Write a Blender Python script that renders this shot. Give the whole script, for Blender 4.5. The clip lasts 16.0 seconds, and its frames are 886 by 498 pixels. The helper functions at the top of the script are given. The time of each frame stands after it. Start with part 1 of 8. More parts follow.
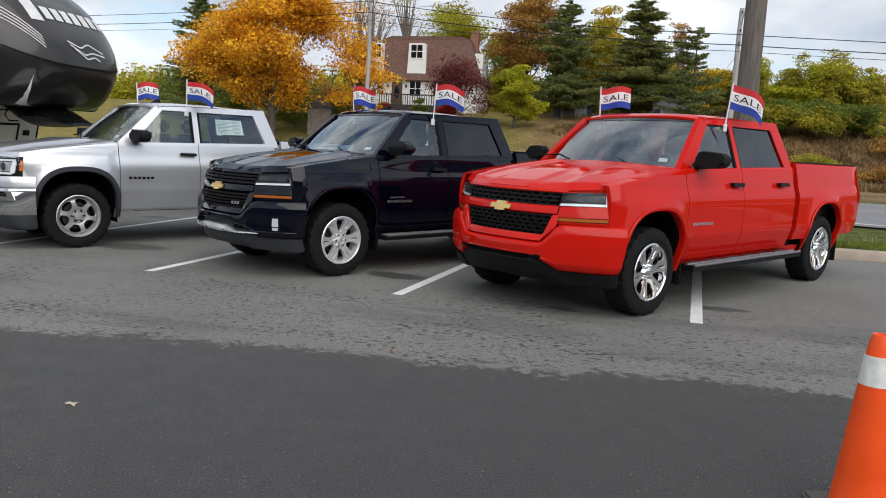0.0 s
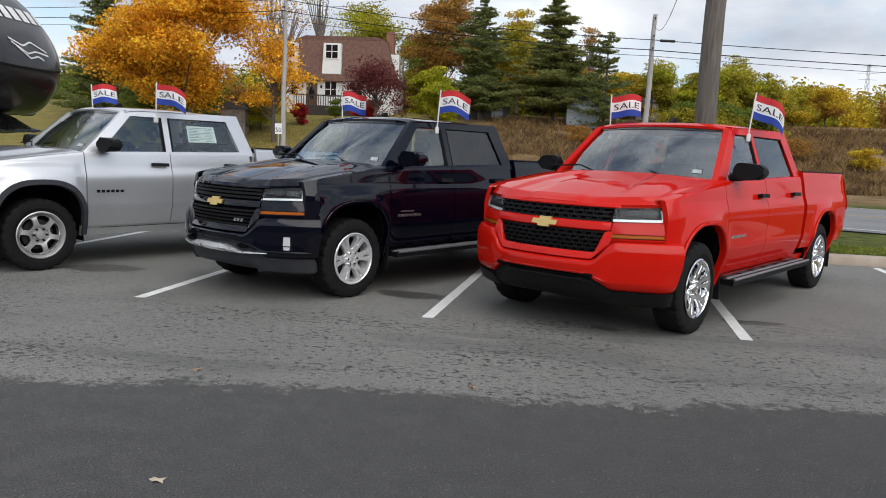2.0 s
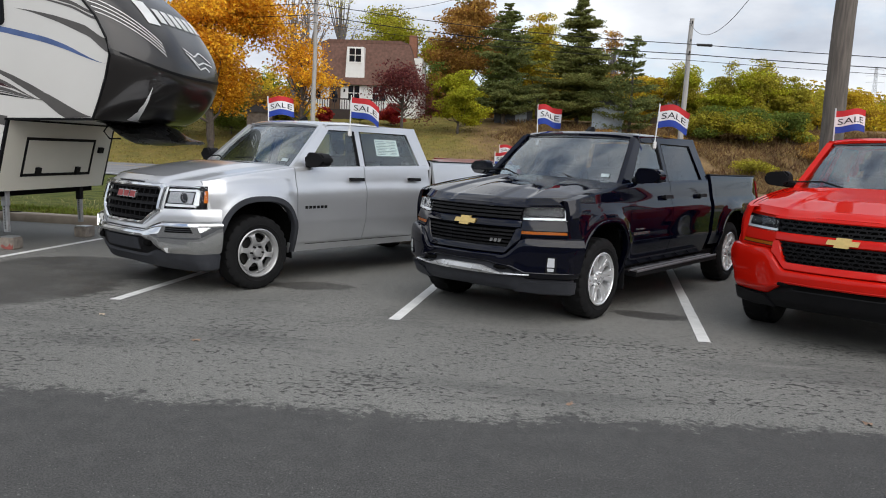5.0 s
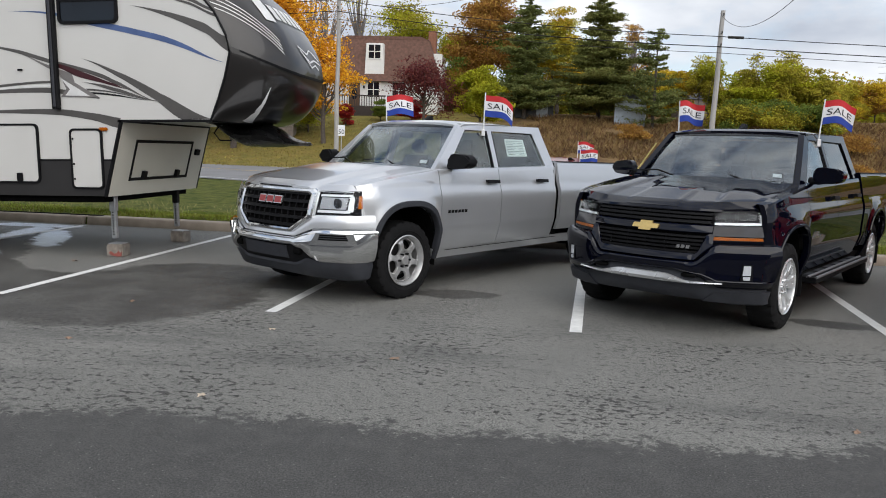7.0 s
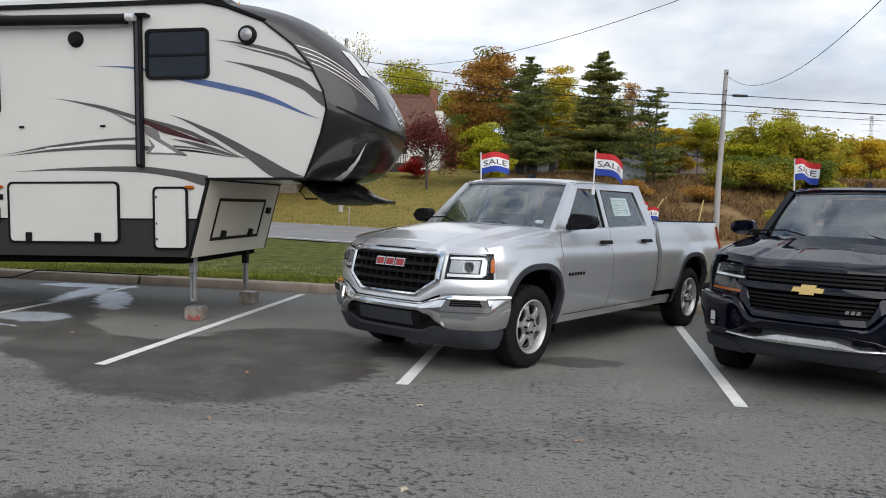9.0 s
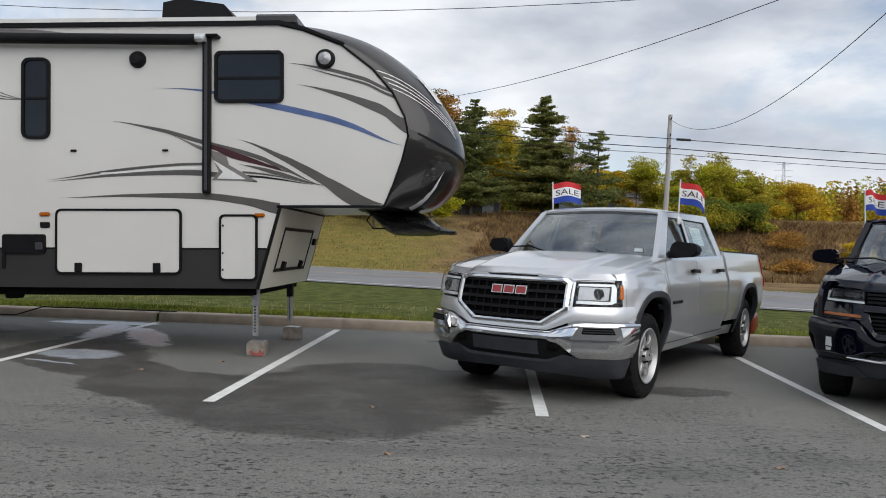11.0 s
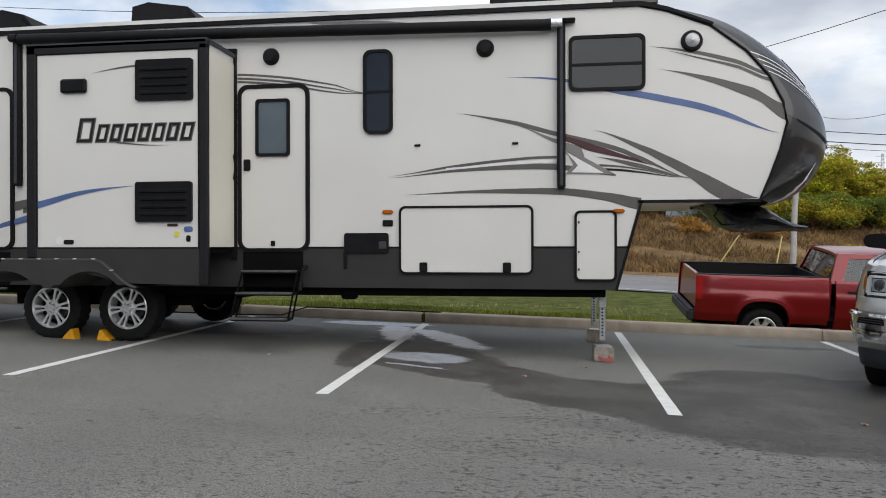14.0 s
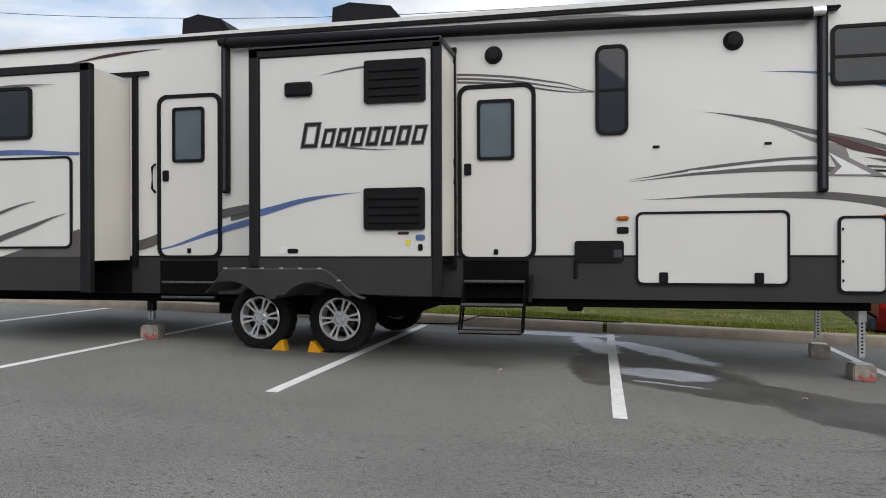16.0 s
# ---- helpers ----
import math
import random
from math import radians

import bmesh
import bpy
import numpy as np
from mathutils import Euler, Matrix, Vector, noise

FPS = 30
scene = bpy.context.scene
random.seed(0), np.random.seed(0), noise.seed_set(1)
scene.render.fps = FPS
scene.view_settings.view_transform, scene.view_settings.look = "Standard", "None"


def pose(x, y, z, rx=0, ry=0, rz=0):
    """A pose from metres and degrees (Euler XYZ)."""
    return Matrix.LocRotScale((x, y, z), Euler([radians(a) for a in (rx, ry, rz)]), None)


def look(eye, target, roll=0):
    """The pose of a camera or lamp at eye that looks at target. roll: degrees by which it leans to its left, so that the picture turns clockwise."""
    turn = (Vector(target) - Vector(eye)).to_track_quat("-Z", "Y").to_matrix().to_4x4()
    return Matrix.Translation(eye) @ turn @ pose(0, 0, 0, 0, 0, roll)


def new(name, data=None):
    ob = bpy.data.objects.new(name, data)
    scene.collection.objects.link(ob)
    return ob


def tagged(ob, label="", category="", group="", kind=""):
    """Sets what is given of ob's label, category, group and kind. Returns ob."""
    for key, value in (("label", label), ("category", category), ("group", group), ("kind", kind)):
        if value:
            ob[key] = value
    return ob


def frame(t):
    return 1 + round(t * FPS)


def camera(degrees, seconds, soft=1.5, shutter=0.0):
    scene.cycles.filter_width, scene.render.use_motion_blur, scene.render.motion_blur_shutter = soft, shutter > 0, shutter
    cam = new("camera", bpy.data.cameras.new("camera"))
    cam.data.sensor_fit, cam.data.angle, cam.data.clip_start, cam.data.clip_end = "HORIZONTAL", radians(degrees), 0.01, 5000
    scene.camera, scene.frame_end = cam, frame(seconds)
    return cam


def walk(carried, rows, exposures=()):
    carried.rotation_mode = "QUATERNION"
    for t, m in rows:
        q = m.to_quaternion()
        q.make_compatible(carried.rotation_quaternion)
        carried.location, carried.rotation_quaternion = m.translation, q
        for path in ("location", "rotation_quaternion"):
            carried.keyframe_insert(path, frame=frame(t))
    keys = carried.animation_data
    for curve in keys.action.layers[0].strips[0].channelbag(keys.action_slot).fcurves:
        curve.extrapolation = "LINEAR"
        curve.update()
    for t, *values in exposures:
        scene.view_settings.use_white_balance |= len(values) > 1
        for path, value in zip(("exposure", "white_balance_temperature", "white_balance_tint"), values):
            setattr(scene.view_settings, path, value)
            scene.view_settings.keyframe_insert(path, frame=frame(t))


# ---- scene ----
cam = camera(61.6, 16.0, soft=1.0)
METRES, EYE, TILT, LEAN, TURN = 13.7, 1.25, 0.0, 0.0, 19.1
PATH = [
    (0, (-0.592, -0.381, 1.478), (-1.08, 1.539, 1.205), 2.5),
    (0.5, (-0.807, -0.272, 1.522), (-1.156, 1.679, 1.253), 2.5),
    (1, (-1.132, -0.254, 1.523), (-1.416, 1.708, 1.26), 2.4),
    (1.5, (-1.466, -0.204, 1.51), (-1.728, 1.761, 1.249), 2.4),
    (2, (-1.829, -0.115, 1.532), (-2.081, 1.852, 1.271), 2.4),
    (2.5, (-2.199, -0.11, 1.544), (-2.45, 1.857, 1.285), 2.3),
    (3, (-2.568, -0.093, 1.543), (-2.817, 1.874, 1.287), 2.4),
    (3.5, (-2.955, -0.131, 1.562), (-3.21, 1.836, 1.308), 2.4),
    (4, (-3.403, -0.23, 1.564), (-3.661, 1.737, 1.31), 2.4),
    (6.5, (-5.52, -0.143, 1.596), (-5.796, 1.82, 1.334), 2.1),
    (7, (-5.895, -0.012, 1.575), (-6.179, 1.95, 1.308), 1.9),
    (7.5, (-6.263, 0.108, 1.583), (-6.55, 2.069, 1.317), 1.9),
    (8, (-6.639, 0.122, 1.587), (-6.921, 2.085, 1.325), 1.9),
    (8.5, (-6.981, 0.157, 1.577), (-7.257, 2.124, 1.335), 1.9),
    (9, (-7.296, 0.252, 1.577), (-7.562, 2.231, 1.457), 1.9),
    (9.2, (-7.427, 0.256, 1.575), (-7.666, 2.24, 1.493), 1.8),
    (11.3, (-9.341, 0.335, 1.344), (-9.425, 2.333, 1.342), 2.0),
    (11.5, (-9.524, 0.362, 1.325), (-9.613, 2.36, 1.324), 2.0),
    (12, (-10.143, 0.412, 1.311), (-10.249, 2.409, 1.307), 2.0),
    (12.5, (-10.672, 0.474, 1.298), (-10.814, 2.469, 1.292), 2.0),
    (13, (-11.274, 0.513, 1.296), (-11.458, 2.504, 1.29), 2.0),
    (13.5, (-11.785, 0.517, 1.266), (-12.031, 2.501, 1.26), 1.9),
    (14, (-12.285, 0.6, 1.276), (-12.571, 2.58, 1.261), 1.7),
    (14.5, (-12.777, 0.646, 1.268), (-13.097, 2.621, 1.255), 1.7),
    (15, (-13.251, 0.699, 1.234), (-13.606, 2.667, 1.225), 1.7),
    (15.5, (-13.754, 0.752, 1.247), (-14.145, 2.713, 1.239), 1.6),
    (16, (-14.236, 0.748, 1.29), (-14.673, 2.699, 1.276), 1.6),
]
walk(cam, [(t, look(eye, target, roll)) for t, eye, target, roll in PATH], exposures=[(0.0, 0.37), (9.0, 0.40), (11.3, 0.20), (12.6, 0.22), (14.2, 0.34), (16.0, 0.38)])

# ---- world and light ----
world = bpy.data.worlds.new("sky")
scene.world = world
world.use_nodes = True
SUN_ELEV, SUN_AZ = radians(42), radians(150)


def build_sky():
    nt = world.node_tree
    nt.nodes.clear()
    out, bg = nt.nodes.new("ShaderNodeOutputWorld"), nt.nodes.new("ShaderNodeBackground")
    sky = nt.nodes.new("ShaderNodeTexSky")
    sky.sky_type, sky.sun_disc = "NISHITA", False
    sky.sun_elevation, sky.sun_rotation = SUN_ELEV, SUN_AZ
    co, mp = nt.nodes.new("ShaderNodeTexCoord"), nt.nodes.new("ShaderNodeMapping")
    mp.inputs["Scale"].default_value = (1.0, 1.0, 2.6)
    n1, ramp = nt.nodes.new("ShaderNodeTexNoise"), nt.nodes.new("ShaderNodeValToRGB")
    n1.inputs["Scale"].default_value, n1.inputs["Detail"].default_value, n1.inputs["Roughness"].default_value = 2.2, 9, 0.58
    n1.inputs["Distortion"].default_value = 0.3
    ramp.color_ramp.elements[0].position, ramp.color_ramp.elements[1].position = 0.34, 0.52
    n2, ramp2 = nt.nodes.new("ShaderNodeTexNoise"), nt.nodes.new("ShaderNodeValToRGB")
    n2.inputs["Scale"].default_value, n2.inputs["Detail"].default_value = 3.4, 7
    e = ramp2.color_ramp.elements
    e[0].position, e[0].color = 0.36, (3.5, 3.85, 4.5, 1)
    e[1].position, e[1].color = 0.66, (7.0, 7.2, 7.5, 1)
    mix = nt.nodes.new("ShaderNodeMix")
    mix.data_type = "RGBA"
    link = nt.links.new
    link(co.outputs["Generated"], mp.inputs["Vector"])
    link(mp.outputs[0], n1.inputs["Vector"])
    link(mp.outputs[0], n2.inputs["Vector"])
    link(n1.outputs["Fac"], ramp.inputs[0])
    link(n2.outputs["Fac"], ramp2.inputs[0])
    link(ramp.outputs[0], mix.inputs["Factor"])
    link(sky.outputs[0], mix.inputs["A"])
    link(ramp2.outputs[0], mix.inputs["B"])
    link(mix.outputs["Result"], bg.inputs["Color"])
    bg.inputs["Strength"].default_value = 0.116
    link(bg.outputs[0], out.inputs["Surface"])


build_sky()
lamp = bpy.data.lights.new("sun", "SUN")
lamp.energy, lamp.angle, lamp.color = 1.75, radians(78), (1.0, 0.96, 0.9)
sun = new("sun", lamp)
sun.matrix_world = look((0, 0, 30), (0 - math.sin(SUN_AZ) * 20, 0 - math.cos(SUN_AZ) * 20, 30 - math.tan(SUN_ELEV) * 20))

# ---- materials ----
MATS = {}


def mat(name, base, rough=0.6, metal=0.0, var=0.12, scale=6.0, bump=0.0, bscale=80.0, coat=0.0, trans=0.0, ior=1.45, island=0.0, hue2=None, spec=0.5, emit=0.0, rvar=0.06, stretch=(1, 1, 1)):
    """A surface with two scales of variation: soft blotches of colour and fine grain."""
    if name in MATS:
        return MATS[name]
    m = bpy.data.materials.new(name)
    m.use_nodes = True
    nt = m.node_tree
    link = nt.links.new
    b = nt.nodes["Principled BSDF"]
    b.inputs["Metallic"].default_value = metal
    b.inputs["IOR"].default_value = ior
    b.inputs["Coat Weight"].default_value = coat
    b.inputs["Coat Roughness"].default_value = 0.04
    b.inputs["Transmission Weight"].default_value = trans
    b.inputs["Specular IOR Level"].default_value = spec
    co, mp = nt.nodes.new("ShaderNodeTexCoord"), nt.nodes.new("ShaderNodeMapping")
    mp.inputs["Scale"].default_value = stretch
    link(co.outputs["Object"], mp.inputs["Vector"])
    n = nt.nodes.new("ShaderNodeTexNoise")
    n.inputs["Scale"].default_value, n.inputs["Detail"].default_value = scale, 6
    link(mp.outputs[0], n.inputs["Vector"])
    r = nt.nodes.new("ShaderNodeValToRGB")
    a, c = [v * (1 - var) for v in base], [min(1, v * (1 + var)) for v in (hue2 or base)]
    r.color_ramp.elements[0].position, r.color_ramp.elements[0].color = 0.3, (*a, 1)
    r.color_ramp.elements[1].position, r.color_ramp.elements[1].color = 0.7, (*c, 1)
    link(n.outputs["Fac"], r.inputs[0])
    colour = r.outputs[0]
    if island:
        g = nt.nodes.new("ShaderNodeNewGeometry")
        h = nt.nodes.new("ShaderNodeHueSaturation")
        ma = nt.nodes.new("ShaderNodeMapRange")
        ma.inputs["To Min"].default_value, ma.inputs["To Max"].default_value = 1 - island, 1 + island
        link(g.outputs["Random Per Island"], ma.inputs["Value"])
        link(ma.outputs[0], h.inputs["Value"])
        mb = nt.nodes.new("ShaderNodeMapRange")
        mb.inputs["To Min"].default_value, mb.inputs["To Max"].default_value = 0.5 - island * 0.05, 0.5 + island * 0.05
        link(g.outputs["Random Per Island"], mb.inputs["Value"])
        link(mb.outputs[0], h.inputs["Hue"])
        link(colour, h.inputs["Color"])
        colour = h.outputs[0]
    link(colour, b.inputs["Base Color"])
    mr = nt.nodes.new("ShaderNodeMapRange")
    mr.inputs["To Min"].default_value, mr.inputs["To Max"].default_value = max(0, rough - rvar), min(1, rough + rvar)
    link(n.outputs["Fac"], mr.inputs["Value"])
    link(mr.outputs[0], b.inputs["Roughness"])
    if bump:
        f, bp = nt.nodes.new("ShaderNodeTexNoise"), nt.nodes.new("ShaderNodeBump")
        f.inputs["Scale"].default_value, f.inputs["Detail"].default_value = bscale, 3
        link(mp.outputs[0], f.inputs["Vector"])
        link(f.outputs["Fac"], bp.inputs["Height"])
        bp.inputs["Strength"].default_value, bp.inputs["Distance"].default_value = bump, 0.02
        link(bp.outputs[0], b.inputs["Normal"])
    if emit:
        b.inputs["Emission Color"].default_value = (*base, 1)
        b.inputs["Emission Strength"].default_value = emit
    MATS[name] = m
    return m


def blob(nt, pos, cx, cy, rx, ry, soft=0.25, turn=0.0):
    """A soft-edged oval on the ground, its long axis turned by degrees: 1 inside, 0 outside. pos: warped position."""
    link = nt.links.new
    s = nt.nodes.new("ShaderNodeMapping")
    s.vector_type = "TEXTURE"
    s.inputs["Location"].default_value = (cx, cy, 0)
    s.inputs["Rotation"].default_value = (0, 0, radians(turn))
    s.inputs["Scale"].default_value = (rx, ry, 1000)
    link(pos, s.inputs["Vector"])
    ln = nt.nodes.new("ShaderNodeVectorMath")
    ln.operation = "LENGTH"
    link(s.outputs[0], ln.inputs[0])
    mr = nt.nodes.new("ShaderNodeMapRange")
    mr.interpolation_type = "SMOOTHSTEP"
    mr.inputs["From Min"].default_value, mr.inputs["From Max"].default_value = 1 + soft, 1 - soft
    link(ln.outputs["Value"], mr.inputs["Value"])
    return mr.outputs[0]


def asphalt():
    m = bpy.data.materials.new("lot_asphalt")
    m.use_nodes = True
    nt = m.node_tree
    link = nt.links.new
    b = nt.nodes["Principled BSDF"]
    co = nt.nodes.new("ShaderNodeTexCoord")
    P = co.outputs["Object"]

    def noise_node(scale, detail=5, rough=0.6, stretch=(1, 1, 1)):
        mp = nt.nodes.new("ShaderNodeMapping")
        mp.inputs["Scale"].default_value = stretch
        link(P, mp.inputs["Vector"])
        n = nt.nodes.new("ShaderNodeTexNoise")
        n.inputs["Scale"].default_value, n.inputs["Detail"].default_value, n.inputs["Roughness"].default_value = scale, detail, rough
        link(mp.outputs[0], n.inputs["Vector"])
        return n

    def math_node(op, a, c):
        n = nt.nodes.new("ShaderNodeMath")
        n.operation = op
        for i, v in enumerate((a, c)):
            if isinstance(v, (int, float)):
                n.inputs[i].default_value = v
            else:
                link(v, n.inputs[i])
        return n.outputs[0]

    def ramp(v, lo, hi):
        n = nt.nodes.new("ShaderNodeMapRange")
        n.interpolation_type = "SMOOTHSTEP"
        n.inputs["From Min"].default_value, n.inputs["From Max"].default_value = lo, hi
        link(v, n.inputs["Value"])
        return n.outputs[0]

    def mixc(f, a, c):
        n = nt.nodes.new("ShaderNodeMix")
        n.data_type = "RGBA"
        link(f, n.inputs["Factor"])
        for k, v in (("A", a), ("B", c)):
            if isinstance(v, tuple):
                n.inputs[k].default_value = (*v, 1)
            else:
                link(v, n.inputs[k])
        return n.outputs["Result"]

    xyz = nt.nodes.new("ShaderNodeSeparateXYZ")
    link(P, xyz.inputs[0])
    x, y = xyz.outputs[0], xyz.outputs[1]
    warp = noise_node(0.9, 9, 0.70)
    wv = nt.nodes.new("ShaderNodeVectorMath")
    wv.operation = "SUBTRACT"
    link(warp.outputs["Color"], wv.inputs[0])
    wv.inputs[1].default_value = (0.5, 0.5, 0.5)
    ws = nt.nodes.new("ShaderNodeVectorMath")
    ws.operation = "SCALE"
    ws.inputs["Scale"].default_value = 1.1
    link(wv.outputs[0], ws.inputs[0])
    wp = nt.nodes.new("ShaderNodeVectorMath")
    link(P, wp.inputs[0])
    link(ws.outputs[0], wp.inputs[1])
    W = wp.outputs[0]
    wxyz = nt.nodes.new("ShaderNodeSeparateXYZ")
    link(W, wxyz.inputs[0])
    grain, grit, broad = noise_node(95, 3, 0.75), noise_node(34, 4, 0.7), noise_node(0.45, 5, 0.6)
    # the seal-coated lane in front of the bays ends in a ragged edge
    rag = noise_node(11, 8, 0.72)
    edge = math_node("SUBTRACT", wxyz.outputs[1], math_node("MULTIPLY", x, 0.10))
    edge = math_node("ADD", edge, math_node("MULTIPLY", math_node("SUBTRACT", rag.outputs["Fac"], 0.5), 1.1))
    lane = ramp(edge, 4.75, 4.60)
    # pits and flakes in the worn band just beyond that edge
    flake, patchy = noise_node(20, 6, 0.66, (0.8, 1.15, 1)), noise_node(1.3, 5, 0.6, (0.6, 1.4, 1))
    band = math_node("MULTIPLY", ramp(edge, 4.2, 4.9), ramp(edge, 7.6, 6.6))
    far = ramp(x, -2, -9)
    band = math_node("MAXIMUM", band, math_node("MULTIPLY", far, ramp(edge, 8.2, 7.4)))
    band = math_node("MULTIPLY", band, math_node("ADD", math_node("MULTIPLY", ramp(x, -15.5, -10.5), 0.75), 0.25))
    thick = math_node("SUBTRACT", flake.outputs["Fac"], math_node("MULTIPLY", math_node("SUBTRACT", 0.62, patchy.outputs["Fac"]), 0.32))
    flakes = math_node("MULTIPLY", ramp(thick, 0.535, 0.552), band)
    streak = math_node("MULTIPLY", ramp(noise_node(0.8, 5, 0.6, (0.35, 1.5, 1)).outputs["Fac"], 0.5, 0.62), math_node("MULTIPLY", band, 0.45))
    base = mixc(ramp(broad.outputs["Fac"], 0.3, 0.7), (0.160, 0.158, 0.147), (0.206, 0.203, 0.188))
    base = mixc(flakes, base, (0.036, 0.035, 0.033))
    base = mixc(streak, base, (0.085, 0.084, 0.081))
    base = mixc(lane, base, mixc(ramp(noise_node(5, 8, 0.7).outputs["Fac"], 0.35, 0.7), (0.058, 0.057, 0.0555), (0.078, 0.0765, 0.0735)))
    # broad soft oval where the lane is darker, towards its right end
    lane_dark = math_node("MULTIPLY", math_node("MULTIPLY", blob(nt, W, 1.8, 1.6, 5.0, 3.6, 0.5), lane), 0.75)
    base = mixc(lane_dark, base, (0.040, 0.0395, 0.039))
    pit = noise_node(42, 3, 0.6)
    base = mixc(math_node("MULTIPLY", ramp(pit.outputs["Fac"], 0.56, 0.64), 0.65), base, (0.045, 0.045, 0.045))
    base = mixc(math_node("MULTIPLY", ramp(noise_node(60, 2, 0.5).outputs["Fac"], 0.66, 0.72), 0.5), base, (0.30, 0.295, 0.28))
    chips = math_node("MULTIPLY", ramp(noise_node(23, 5, 0.62, (0.7, 1.2, 1)).outputs["Fac"], 0.605, 0.630), ramp(noise_node(0.9, 4, 0.6).outputs["Fac"], 0.40, 0.58))
    base = mixc(math_node("MULTIPLY", chips, math_node("SUBTRACT", 0.85, math_node("MULTIPLY", lane, 0.55))), base, (0.036, 0.035, 0.034))
    gouge = math_node("MULTIPLY", ramp(noise_node(10, 4, 0.6, (0.65, 1.3, 1)).outputs["Fac"], 0.640, 0.662), ramp(noise_node(0.8, 4, 0.6).outputs["Fac"], 0.42, 0.56))
    base = mixc(math_node("MULTIPLY", gouge, math_node("SUBTRACT", 0.8, math_node("MULTIPLY", lane, 0.65))), base, (0.045, 0.044, 0.043))
    # damp patches and drips with shapes of their own
    ws2 = nt.nodes.new("ShaderNodeVectorMath")
    ws2.operation = "SCALE"
    ws2.inputs["Scale"].default_value = 0.42
    link(wv.outputs[0], ws2.inputs[0])
    wp2 = nt.nodes.new("ShaderNodeVectorMath")
    link(P, wp2.inputs[0])
    link(ws2.outputs[0], wp2.inputs[1])
    # the edges fray along the paving grain
    fray = nt.nodes.new("ShaderNodeVectorMath")
    fray.operation = "MULTIPLY_ADD"
    fray.inputs[1].default_value = (0.55, 0.30, 0)
    link(noise_node(4.5, 6, 0.7, (0.6, 1.4, 1)).outputs["Color"], fray.inputs[0])
    sh = nt.nodes.new("ShaderNodeVectorMath")
    sh.inputs[1].default_value = (-0.275, -0.15, 0)
    link(wp2.outputs[0], sh.inputs[0])
    link(sh.outputs[0], fray.inputs[2])
    W2 = fray.outputs[0]
    wet = None
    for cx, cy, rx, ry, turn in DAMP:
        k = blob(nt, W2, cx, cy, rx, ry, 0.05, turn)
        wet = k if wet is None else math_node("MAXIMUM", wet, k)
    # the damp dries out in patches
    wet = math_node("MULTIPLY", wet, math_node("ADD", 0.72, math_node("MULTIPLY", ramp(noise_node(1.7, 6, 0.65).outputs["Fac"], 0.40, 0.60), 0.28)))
    # the puddles' pale blue sky reflection, painted into the base colour
    pool_sheen = None
    for cx, cy, rx, ry, turn, strength in POOL_SHEEN:
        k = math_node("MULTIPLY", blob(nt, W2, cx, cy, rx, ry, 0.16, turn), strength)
        pool_sheen = k if pool_sheen is None else math_node("MAXIMUM", pool_sheen, k)
    pool_sheen = math_node("MULTIPLY", pool_sheen, math_node("ADD", 0.75, math_node("MULTIPLY", ramp(noise_node(3.2, 7, 0.65).outputs["Fac"], 0.38, 0.60), 0.25)))
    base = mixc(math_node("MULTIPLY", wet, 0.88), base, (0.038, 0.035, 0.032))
    base = mixc(math_node("MULTIPLY", pool_sheen, 0.85), base, (0.62, 0.68, 0.79))
    fine = noise_node(240, 2, 0.6)
    both = math_node("ADD", math_node("MULTIPLY", grain.outputs["Fac"], 0.6), math_node("MULTIPLY", fine.outputs["Fac"], 0.4))
    speck = mixc(ramp(both, 0.43, 0.57), (0.52, 0.52, 0.52), (1.48, 1.48, 1.46))
    mul = nt.nodes.new("ShaderNodeMix")
    mul.data_type, mul.blend_type = "RGBA", "MULTIPLY"
    mul.inputs["Factor"].default_value = 1.0
    link(base, mul.inputs["A"])
    link(speck, mul.inputs["B"])
    link(mul.outputs["Result"], b.inputs["Base Color"])
    rough = math_node("SUBTRACT", 0.86, math_node("MULTIPLY", wet, 0.22))
    rough = math_node("SUBTRACT", rough, math_node("MULTIPLY", pool_sheen, 0.36))
    rough = math_node("ADD", math_node("MULTIPLY", rough, math_node("SUBTRACT", 1.0, pool_sheen)), math_node("MULTIPLY", pool_sheen, 0.28))
    link(rough, b.inputs["Roughness"])
    bp = nt.nodes.new("ShaderNodeBump")
    bp.inputs["Distance"].default_value = 0.012
    link(math_node("MULTIPLY", math_node("SUBTRACT", 1.0, math_node("MULTIPLY", pool_sheen, 0.9)), 0.55), bp.inputs["Strength"])
    link(math_node("ADD", grain.outputs["Fac"], math_node("MULTIPLY", grit.outputs["Fac"], 0.8)), bp.inputs["Height"])
    link(bp.outputs[0], b.inputs["Normal"])
    return m


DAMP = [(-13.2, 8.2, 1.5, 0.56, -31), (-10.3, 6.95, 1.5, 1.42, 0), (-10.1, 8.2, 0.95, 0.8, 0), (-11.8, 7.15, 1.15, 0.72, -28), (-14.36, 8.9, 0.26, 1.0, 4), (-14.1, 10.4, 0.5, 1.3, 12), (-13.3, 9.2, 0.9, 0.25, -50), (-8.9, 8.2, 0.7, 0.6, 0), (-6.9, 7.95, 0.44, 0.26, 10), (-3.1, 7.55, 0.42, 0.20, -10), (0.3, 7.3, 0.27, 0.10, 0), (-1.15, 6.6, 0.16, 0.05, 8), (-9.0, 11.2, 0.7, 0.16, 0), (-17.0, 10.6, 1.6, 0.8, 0)]
